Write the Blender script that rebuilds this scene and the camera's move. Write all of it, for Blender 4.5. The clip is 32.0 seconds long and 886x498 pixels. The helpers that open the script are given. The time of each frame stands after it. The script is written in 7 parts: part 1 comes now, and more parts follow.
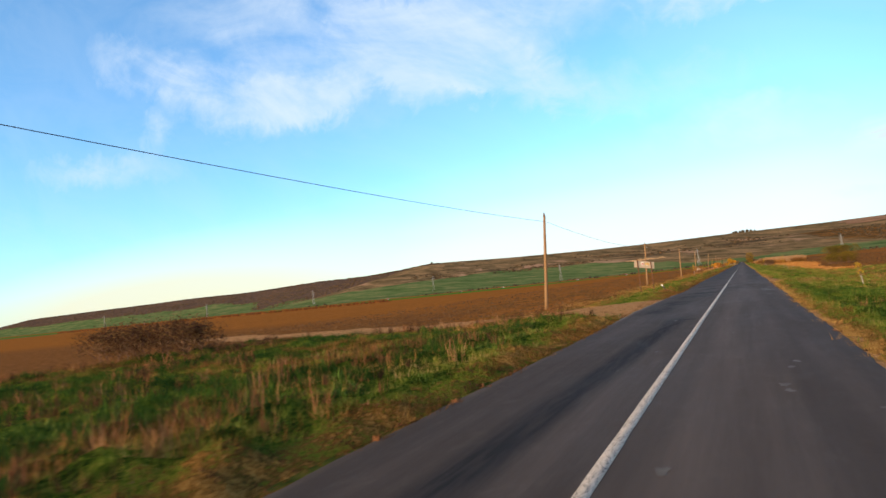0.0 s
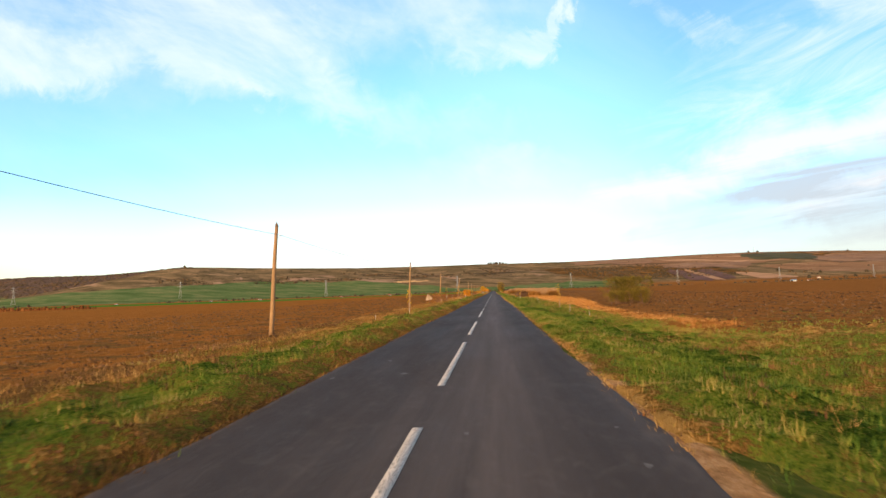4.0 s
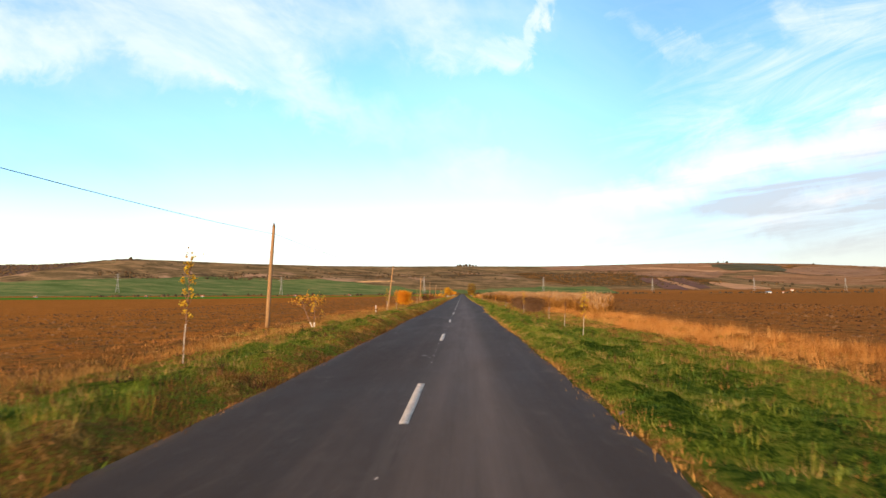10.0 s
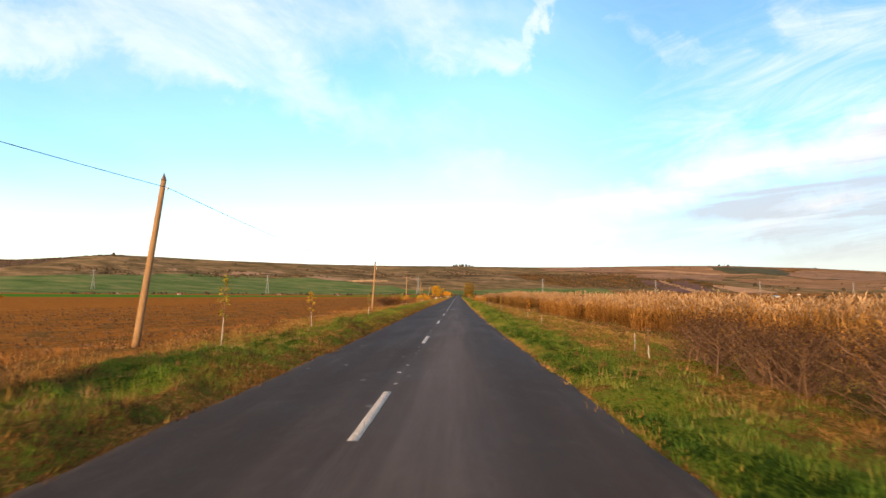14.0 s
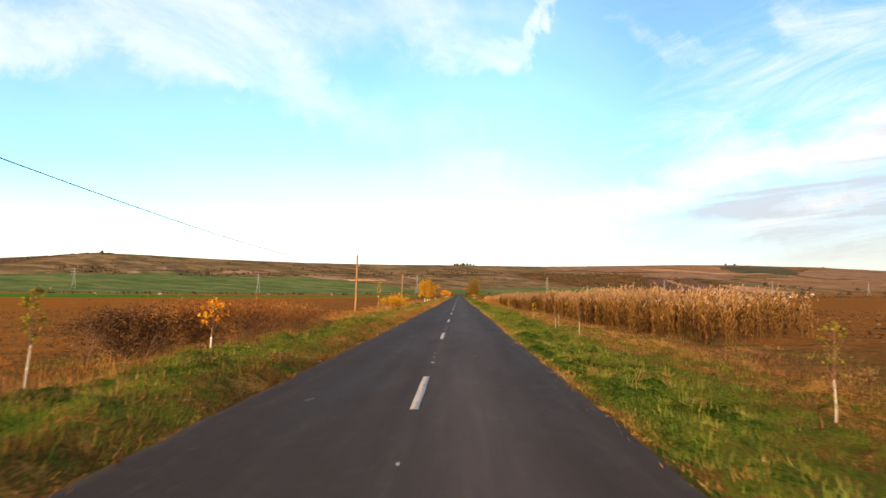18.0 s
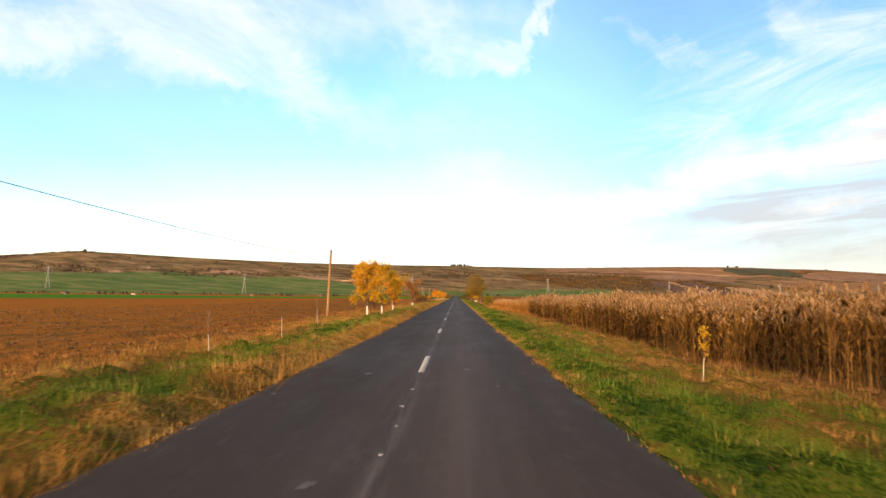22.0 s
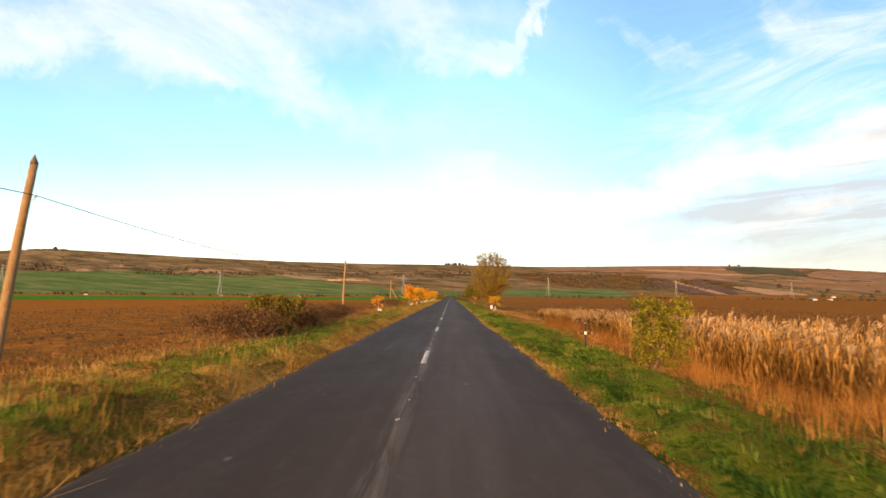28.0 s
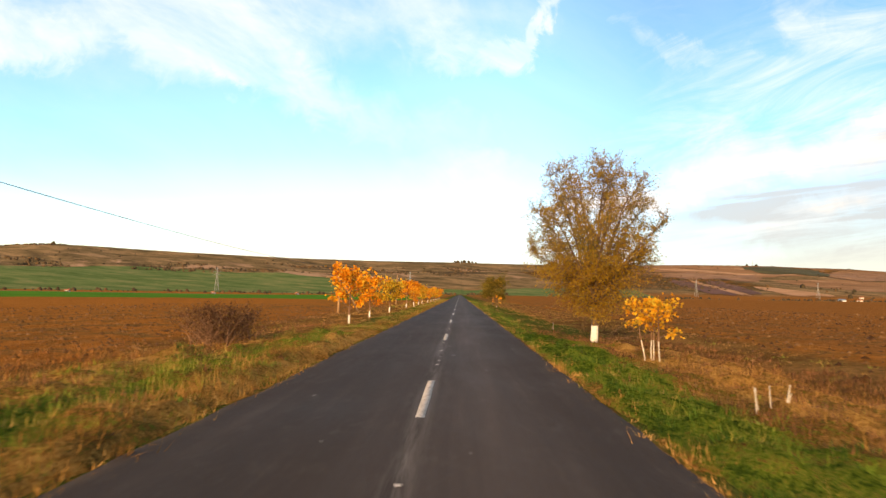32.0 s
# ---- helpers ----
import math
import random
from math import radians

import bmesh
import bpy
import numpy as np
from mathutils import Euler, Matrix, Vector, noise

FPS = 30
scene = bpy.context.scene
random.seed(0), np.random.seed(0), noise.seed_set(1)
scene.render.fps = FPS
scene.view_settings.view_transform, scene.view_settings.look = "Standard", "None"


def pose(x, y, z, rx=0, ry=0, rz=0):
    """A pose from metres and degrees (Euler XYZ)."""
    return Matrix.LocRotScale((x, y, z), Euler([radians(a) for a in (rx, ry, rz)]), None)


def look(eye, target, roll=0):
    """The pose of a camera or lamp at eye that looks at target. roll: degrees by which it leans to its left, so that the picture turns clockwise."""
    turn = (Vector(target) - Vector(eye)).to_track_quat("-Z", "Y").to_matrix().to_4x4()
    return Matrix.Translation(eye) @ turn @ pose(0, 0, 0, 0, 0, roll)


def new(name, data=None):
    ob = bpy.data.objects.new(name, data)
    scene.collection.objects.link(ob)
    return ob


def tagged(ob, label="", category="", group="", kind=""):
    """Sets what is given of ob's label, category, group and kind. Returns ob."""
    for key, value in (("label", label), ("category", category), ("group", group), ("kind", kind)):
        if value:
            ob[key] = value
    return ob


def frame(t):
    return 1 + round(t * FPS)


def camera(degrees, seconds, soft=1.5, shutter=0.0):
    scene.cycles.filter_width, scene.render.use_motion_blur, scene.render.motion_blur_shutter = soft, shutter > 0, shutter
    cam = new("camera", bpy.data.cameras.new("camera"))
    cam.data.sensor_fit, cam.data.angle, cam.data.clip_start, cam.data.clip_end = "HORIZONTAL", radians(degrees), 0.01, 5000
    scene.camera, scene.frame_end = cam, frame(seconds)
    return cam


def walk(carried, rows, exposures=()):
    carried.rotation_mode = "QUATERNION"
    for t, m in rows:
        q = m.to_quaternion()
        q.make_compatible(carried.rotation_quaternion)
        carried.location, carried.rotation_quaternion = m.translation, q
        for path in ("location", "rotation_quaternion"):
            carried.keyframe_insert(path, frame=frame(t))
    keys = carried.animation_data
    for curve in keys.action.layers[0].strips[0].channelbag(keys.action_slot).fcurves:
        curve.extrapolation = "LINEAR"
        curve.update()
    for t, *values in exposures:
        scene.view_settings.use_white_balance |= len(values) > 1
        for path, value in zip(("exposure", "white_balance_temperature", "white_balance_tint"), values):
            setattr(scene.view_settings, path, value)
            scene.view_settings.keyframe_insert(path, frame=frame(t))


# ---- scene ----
cam = camera(76.7, 32.0, soft=1.5, shutter=0.12)
PATH = [
    (0, pose(1.244, 24.218, 1.577, 94.381, 5.829, 28.308)),
    (0.5, pose(0.947, 30.398, 1.577, 94.399, 5.924, 22.821)),
    (1, pose(0.720, 36.704, 1.577, 94.455, 5.711, 18.227)),
    (1.5, pose(0.718, 43.143, 1.577, 94.504, 5.129, 13.980)),
    (2, pose(0.778, 49.777, 1.577, 94.525, 4.429, 11.175)),
    (2.5, pose(0.869, 56.458, 1.577, 94.417, 3.613, 9.032)),
    (3, pose(0.960, 63.181, 1.577, 94.377, 2.839, 7.388)),
    (3.5, pose(0.958, 69.940, 1.577, 94.364, 2.315, 6.158)),
    (5.5, pose(0.928, 97.849, 1.577, 94.524, 1.089, 3.145)),
    (6, pose(0.927, 105.046, 1.577, 94.572, 0.976, 2.662)),
    (7, pose(0.829, 119.596, 1.577, 94.428, 0.507, 2.150)),
    (8, pose(0.830, 134.491, 1.577, 94.496, 0.230, 2.289)),
    (9, pose(0.787, 149.515, 1.577, 94.578, 0.199, 2.323)),
    (10, pose(0.730, 164.596, 1.577, 94.537, 0.208, 1.996)),
    (11, pose(0.783, 179.807, 1.577, 94.435, 0.043, 1.714)),
    (12, pose(0.888, 194.910, 1.577, 94.505, 0.060, 1.520)),
    (13, pose(1.058, 210.175, 1.577, 94.560, -0.204, 1.426)),
    (14, pose(1.129, 225.397, 1.577, 94.605, -0.412, 1.593)),
    (15, pose(1.084, 240.347, 1.577, 94.616, -0.697, 1.971)),
    (15.5, pose(1.057, 247.742, 1.577, 94.589, -0.755, 2.107)),
    (17.5, pose(0.638, 276.599, 1.577, 94.564, -0.529, 1.785)),
    (18, pose(0.611, 283.730, 1.577, 94.581, -0.446, 1.659)),
    (19, pose(0.760, 297.938, 1.577, 94.494, -0.426, 1.612)),
    (20, pose(0.796, 311.930, 1.577, 94.572, -0.478, 1.742)),
    (21, pose(0.722, 325.770, 1.577, 94.651, -0.677, 1.596)),
    (22, pose(0.711, 339.882, 1.577, 94.732, -0.663, 1.359)),
    (23, pose(0.652, 354.349, 1.577, 94.628, -0.583, 1.092)),
    (24, pose(0.688, 368.287, 1.577, 94.502, -0.617, 0.977)),
    (25, pose(0.715, 382.160, 1.577, 94.657, -0.687, 0.958)),
    (25.5, pose(0.708, 389.003, 1.577, 94.571, -0.693, 0.932)),
    (27.5, pose(0.603, 415.598, 1.577, 94.724, -0.759, 0.791)),
    (28, pose(0.636, 422.343, 1.577, 94.754, -0.576, 0.806)),
    (29, pose(0.718, 435.987, 1.577, 94.744, -0.727, 0.942)),
    (30, pose(0.704, 449.490, 1.577, 94.722, -1.026, 1.305)),
    (31, pose(0.575, 462.555, 1.577, 94.697, -0.975, 1.602)),
    (32, pose(0.488, 476.233, 1.577, 94.583, -0.946, 1.703)),
]
EXPOSURES = ((0, 0.58, 5720, 6), (1, 0.63, 5800, 6), (2, 0.69, 5920, 7), (3.5, 0.80, 6120, 8), (6, 0.86, 6260, 9), (14, 0.87, 6350, 10), (22, 0.91, 6720, 10), (32, 0.93, 7000, 10))
walk(cam, PATH, EXPOSURES)

# ---------------------------------------------------------------- world, sun
SUN_AZ, SUN_EL = radians(198), radians(15)          # clockwise from +y, above the horizon
world = bpy.data.worlds.new("evening_sky")
scene.world = world
world.use_nodes = True
wt = world.node_tree
wt.nodes.clear()


def wnode(kind, **values):
    n = wt.nodes.new(kind)
    for key, v in values.items():
        n.inputs[key].default_value = v
    return n


def wmath(op, a, b=None, clamp=False):
    n = wt.nodes.new("ShaderNodeMath")
    n.operation, n.use_clamp = op, clamp
    for i, v in enumerate((a, b)):
        if v is None:
            continue
        if isinstance(v, (int, float)):
            n.inputs[i].default_value = v
        else:
            wt.links.new(v, n.inputs[i])
    return n.outputs[0]


def wmix(fac, a, b):
    n = wt.nodes.new("ShaderNodeMix")
    n.data_type = "RGBA"
    for sock, v in ((n.inputs[0], fac), (n.inputs[6], a), (n.inputs[7], b)):
        if isinstance(v, (int, float)):
            sock.default_value = v
        elif isinstance(v, tuple):
            sock.default_value = (*v, 1)
        else:
            wt.links.new(v, sock)
    return n.outputs[2]


def wramp(fac, stops):
    n = wt.nodes.new("ShaderNodeValToRGB")
    n.color_ramp.interpolation = "EASE"
    while len(n.color_ramp.elements) < len(stops):
        n.color_ramp.elements.new(0.5)
    for e, (pos, v) in zip(n.color_ramp.elements, stops):
        e.position, e.color = pos, (v, v, v, 1)
    wt.links.new(fac, n.inputs[0])
    return n.outputs[0]


sky = wt.nodes.new("ShaderNodeTexSky")
sky.sky_type, sky.sun_disc = "NISHITA", False
sky.sun_elevation, sky.sun_rotation = SUN_EL, SUN_AZ
sky.air_density, sky.dust_density, sky.ozone_density = 1.0, 0.6, 1.6
coord = wt.nodes.new("ShaderNodeTexCoord")
sep = wt.nodes.new("ShaderNodeSeparateXYZ")
wt.links.new(coord.outputs["Generated"], sep.inputs[0])
ahead = wmath("MAXIMUM", wmath("ABSOLUTE", sep.outputs[1]), 0.2)
cu, cv = wmath("DIVIDE", sep.outputs[0], ahead), wmath("DIVIDE", sep.outputs[2], ahead)
flat = wt.nodes.new("ShaderNodeCombineXYZ")
wt.links.new(cu, flat.inputs[0])
wt.links.new(cv, flat.inputs[1])


# the same coordinates drifted by a coarse noise, so that cloud edges fray and curl
drift = wnode("ShaderNodeTexNoise", Scale=4.5, Detail=6.0, Roughness=0.55, Distortion=0.3)
wt.links.new(flat.outputs[0], drift.inputs["Vector"])
centred = wt.nodes.new("ShaderNodeVectorMath")
centred.operation = "SUBTRACT"
centred.inputs[1].default_value = (0.5, 0.5, 0.5)
wt.links.new(drift.outputs[1], centred.inputs[0])
frayed = wt.nodes.new("ShaderNodeVectorMath")
frayed.operation = "MULTIPLY_ADD"
frayed.inputs[1].default_value = (0.16, 0.08, 0.0)
wt.links.new(centred.outputs[0], frayed.inputs[0])
wt.links.new(flat.outputs[0], frayed.inputs[2])
lace = wnode("ShaderNodeTexNoise", Scale=15.0, Detail=7.0, Roughness=0.62, Distortion=0.5)
wt.links.new(flat.outputs[0], lace.inputs["Vector"])
lace_c = wt.nodes.new("ShaderNodeVectorMath")
lace_c.operation = "SUBTRACT"
lace_c.inputs[1].default_value = (0.5, 0.5, 0.5)
wt.links.new(lace.outputs[1], lace_c.inputs[0])
laced = wt.nodes.new("ShaderNodeVectorMath")
laced.operation = "MULTIPLY_ADD"
laced.inputs[1].default_value = (0.17, 0.12, 0.0)
wt.links.new(lace_c.outputs[0], laced.inputs[0])
wt.links.new(frayed.outputs[0], laced.inputs[2])


level = wt.nodes.new("ShaderNodeVectorMath")
level.operation = "MULTIPLY_ADD"
level.inputs[1].default_value = (0.40, 0.050, 0.0)
wt.links.new(centred.outputs[0], level.inputs[0])
wt.links.new(flat.outputs[0], level.inputs[2])
ruffled = wt.nodes.new("ShaderNodeVectorMath")
ruffled.operation = "MULTIPLY_ADD"
ruffled.inputs[1].default_value = (0.22, 0.026, 0.0)
wt.links.new(lace_c.outputs[0], ruffled.inputs[0])
wt.links.new(level.outputs[0], ruffled.inputs[2])


def turned(angle, sx, sy, dx=0.0, dy=0.0, source=None):
    """Sky coordinates turned and stretched, so that streaks run along one direction."""
    n = wt.nodes.new("ShaderNodeMapping")
    n.vector_type = "TEXTURE"
    n.inputs["Location"].default_value = (dx, dy, 0)
    n.inputs["Rotation"].default_value = (0, 0, radians(angle))
    n.inputs["Scale"].default_value = (sx, sy, 1)
    wt.links.new(source or flat.outputs[0], n.inputs[0])
    return n.outputs[0]


def wisp(vec, scale, detail=6.0, rough=0.6, distortion=0.6):
    n = wnode("ShaderNodeTexNoise", Scale=scale, Detail=detail, Roughness=rough, Distortion=distortion)
    wt.links.new(vec, n.inputs["Vector"])
    return n.outputs[0]


def spot(u, v, ru, rv, angle=0.0, source=None):
    n = wt.nodes.new("ShaderNodeTexGradient")
    n.gradient_type = "SPHERICAL"
    wt.links.new(turned(angle, ru, rv, u, v, source), n.inputs[0])
    return n.outputs[1]


def strokes(rows, source=None):
    """The sum of soft cloud strokes (from u, v to u, v, half width, density)."""
    total = None
    for u0, v0, u1, v1, w, gain in rows:
        ln = math.hypot(u1 - u0, v1 - v0)
        one = spot((u0 + u1) / 2, (v0 + v1) / 2, ln / 2 + 1.6 * w, w * 1.9, math.degrees(math.atan2(v1 - v0, u1 - u0)), source or laced.outputs[0])
        one = wmath("MULTIPLY", one, gain)
        total = one if total is None else wmath("ADD", total, one)
    return total


fine = wisp(turned(-24, 2.2, 0.8), 5.0, 8.0, 0.62, 0.9)
feather = wisp(turned(-32, 1.5, 0.75, 3.1, 1.7), 2.6, 8.0, 0.6, 0.8)
rising = wisp(turned(19, 2.0, 0.50, 1.3, 0.4), 6.0, 9.0, 0.66, 0.9)
# cirrus: the hooked fan and its puffs, the tail below them, the forked plume, the combed field to the right
fan = strokes(((-1.66, 0.83, -1.35, 0.67, 0.05, 1.3), (-1.38, 0.68, -1.05, 0.52, 0.055, 1.7), (-1.10, 0.52, -0.78, 0.47, 0.05, 1.6), (-1.30, 0.76, -0.80, 0.60, 0.13, 1.0),
               (-0.90, 0.47, -0.72, 0.46, 0.035, 1.3), (-0.72, 0.60, -0.55, 0.53, 0.06, 1.9), (-0.56, 0.52, -0.42, 0.48, 0.07, 2.4), (-0.46, 0.51, -0.38, 0.58, 0.06, 1.8),
               (-0.42, 0.46, -0.30, 0.45, 0.055, 1.7), (-0.42, 0.43, -0.28, 0.345, 0.035, 1.2), (-0.30, 0.345, -0.12, 0.305, 0.03, 1.1), (-0.14, 0.31, 0.03, 0.30, 0.03, 0.6),
               (-0.30, 0.55, -0.05, 0.47, 0.05, 1.0), (-0.10, 0.47, 0.07, 0.43, 0.028, 1.2), (-0.12, 0.53, 0.12, 0.50, 0.05, 0.7), (0.05, 0.42, 0.10, 0.455, 0.020, 1.5), (0.09, 0.44, 0.16, 0.56, 0.016, 1.9), (-0.95, 0.53, -0.30, 0.53, 0.09, 0.7),
               (-0.09, 0.225, 0.11, 0.225, 0.025, 1.0), (-2.2, 0.56, -1.25, 0.39, 0.03, 0.9), (-1.42, 0.50, -1.36, 0.56, 0.04, 1.0), (-1.0, 0.85, -0.6, 0.68, 0.06, 1.0),
               (-0.75, 0.72, -0.66, 0.58, 0.04, 1.1)))
comb = strokes(((0.31, 0.51, 0.38, 0.455, 0.016, 1.3), (0.37, 0.457, 0.49, 0.437, 0.016, 1.5), (0.48, 0.437, 0.64, 0.425, 0.016, 1.3), (0.58, 0.54, 0.65, 0.435, 0.024, 1.6),
                (0.74, 0.56, 0.80, 0.42, 0.09, 1.3), (0.30, 0.30, 0.85, 0.46, 0.07, 1.0), (0.25, 0.25, 0.80, 0.38, 0.05, 1.2), (0.66, 0.30, 0.95, 0.41, 0.05, 1.6),
                (0.40, 0.36, 0.62, 0.40, 0.04, 0.9), (0.9, 0.40, 1.5, 0.60, 0.14, 1.2)))
east = wramp(wmath("ADD", cu, 0.5), ((0.55, 0.0), (0.9, 1.0)))
texture = wmath("ADD", wmath("MULTIPLY", fine, 0.55), wmath("MULTIPLY", feather, 0.6))
cirrus = wmath("MULTIPLY", wramp(texture, ((0.36, 0.08), (0.74, 1.0))), wmath("MINIMUM", wmath("ADD", wmath("MULTIPLY", fan, 0.66), 0.15), 1.0), clamp=True)
combed = wmath("MULTIPLY", wramp(rising, ((0.32, 0.05), (0.74, 1.0))), wmath("MINIMUM", wmath("ADD", wmath("MULTIPLY", comb, 0.55), wmath("MULTIPLY", east, 0.22)), 0.85), clamp=True)
cirrus = wmath("MAXIMUM", cirrus, combed)
# bright veil towards the horizon
veil = wramp(cv, ((0.0, 0.95), (0.07, 0.88), (0.12, 0.56), (0.18, 0.20), (0.26, 0.0)))
side = wramp(wmath("MULTIPLY", wmath("ADD", cu, 1.3), 0.5), ((0.0, 0.25), (0.22, 0.40), (0.45, 0.95), (0.66, 0.90), (0.82, 0.45), (1.0, 0.35)))
veil = wmath("MULTIPLY", veil, side)
skycol = wt.nodes.new("ShaderNodeMix")
skycol.data_type, skycol.blend_type = "RGBA", "MULTIPLY"
skycol.inputs[0].default_value = 1.0
wt.links.new(sky.outputs[0], skycol.inputs[6])
toward = wt.nodes.new("ShaderNodeVectorMath")
toward.operation = "DOT_PRODUCT"
toward.inputs[1].default_value = (math.sin(SUN_AZ), math.cos(SUN_AZ), 0.1)
wt.links.new(coord.outputs["Generated"], toward.inputs[0])
sunward = wramp(wmath("ADD", wmath("MULTIPLY", toward.outputs["Value"], 0.5), 0.5), ((0.42, 0.0), (0.85, 1.0)))
wt.links.new(wmix(sunward, wmix(east, (0.72, 0.94, 1.04), (0.50, 0.70, 0.84)), (1.0, 0.80, 0.56)), skycol.inputs[7])
SKY_GAIN = 0.19
scaled = wt.nodes.new("ShaderNodeVectorMath")
scaled.operation = "SCALE"
scaled.inputs[3].default_value = SKY_GAIN
wt.links.new(skycol.outputs[2], scaled.inputs[0])
cream = wmath("MULTIPLY", spot(-1.45, 0.02, 1.5, 0.22), 1.6, clamp=True)
out = wmix(wmath("MAXIMUM", veil, wmath("MULTIPLY", cream, 0.8)), scaled.outputs[0], wmix(cream, wmix(sunward, wmix(east, (0.70, 0.68, 0.65), (0.56, 0.54, 0.50)), (0.85, 0.60, 0.36)), (0.74, 0.62, 0.40)))
out = wmix(wmath("MULTIPLY", cirrus, 0.8), out, (0.62, 0.63, 0.64))
wash = wmath("MULTIPLY", spot(0.85, 0.03, 0.85, 0.17, 4), 1.7, clamp=True)
out = wmix(wmath("MULTIPLY", wash, 0.75), out, (0.50, 0.462, 0.405))
# long white and grey bands over the right-hand horizon, combed by a fine thread
thread = wisp(turned(9, 1.3, 0.085, 2.0, 7.0), 2.4, 8.0, 0.62, 0.4)
bright = strokes(((0.30, 0.190, 0.62, 0.245, 0.026, 1.7), (0.58, 0.235, 0.95, 0.310, 0.032, 1.8), (0.14, 0.160, 0.42, 0.168, 0.018, 1.3), (0.44, 0.150, 0.85, 0.195, 0.016, 1.4),
                  (0.30, 0.118, 0.75, 0.140, 0.012, 1.0), (0.9, 0.28, 1.5, 0.42, 0.05, 1.4), (0.66, 0.32, 0.95, 0.345, 0.014, 1.3)), ruffled.outputs[0])
bright = wmath("MULTIPLY", bright, wramp(thread, ((0.34, 0.35), (0.56, 1.0))), clamp=True)
out = wmix(wmath("MULTIPLY", bright, 0.9), out, (0.60, 0.58, 0.56))
dull = strokes(((0.34, 0.166, 0.66, 0.196, 0.017, 0.9), (0.52, 0.186, 0.95, 0.262, 0.021, 1.0), (0.64, 0.180, 1.0, 0.235, 0.016, 0.8), (0.28, 0.136, 0.66, 0.160, 0.015, 0.9),
                (0.46, 0.124, 0.95, 0.178, 0.020, 0.9), (0.26, 0.100, 0.72, 0.116, 0.013, 0.8), (0.58, 0.100, 1.1, 0.134, 0.018, 0.9), (0.9, 0.20, 1.5, 0.33, 0.04, 1.0),
                (0.12, 0.085, 0.5, 0.085, 0.010, 0.5), (0.46, 0.076, 1.2, 0.088, 0.012, 0.8), (0.60, 0.150, 0.9, 0.176, 0.012, 0.7), (0.70, 0.27, 1.0, 0.33, 0.016, 0.7)), ruffled.outputs[0])
dull = wmath("MULTIPLY", dull, wramp(thread, ((0.38, 1.35), (0.60, 0.45))), clamp=True)
out = wmix(wmath("MULTIPLY", dull, 0.80), out, (0.372, 0.366, 0.370))
bg = wnode("ShaderNodeBackground", Strength=1.0)
wt.links.new(out, bg.inputs[0])
wout = wt.nodes.new("ShaderNodeOutputWorld")
wt.links.new(bg.outputs[0], wout.inputs[0])

sun = new("sun", bpy.data.lights.new("sun", "SUN"))
sun.data.energy, sun.data.angle, sun.data.color = 4.9, radians(30), (1.0, 0.645, 0.33)
away = Vector((math.sin(SUN_AZ) * math.cos(SUN_EL), math.cos(SUN_AZ) * math.cos(SUN_EL), math.sin(SUN_EL)))
sun.matrix_world = look(away * 50, (0, 0, 0))

# ---------------------------------------------------------------- materials


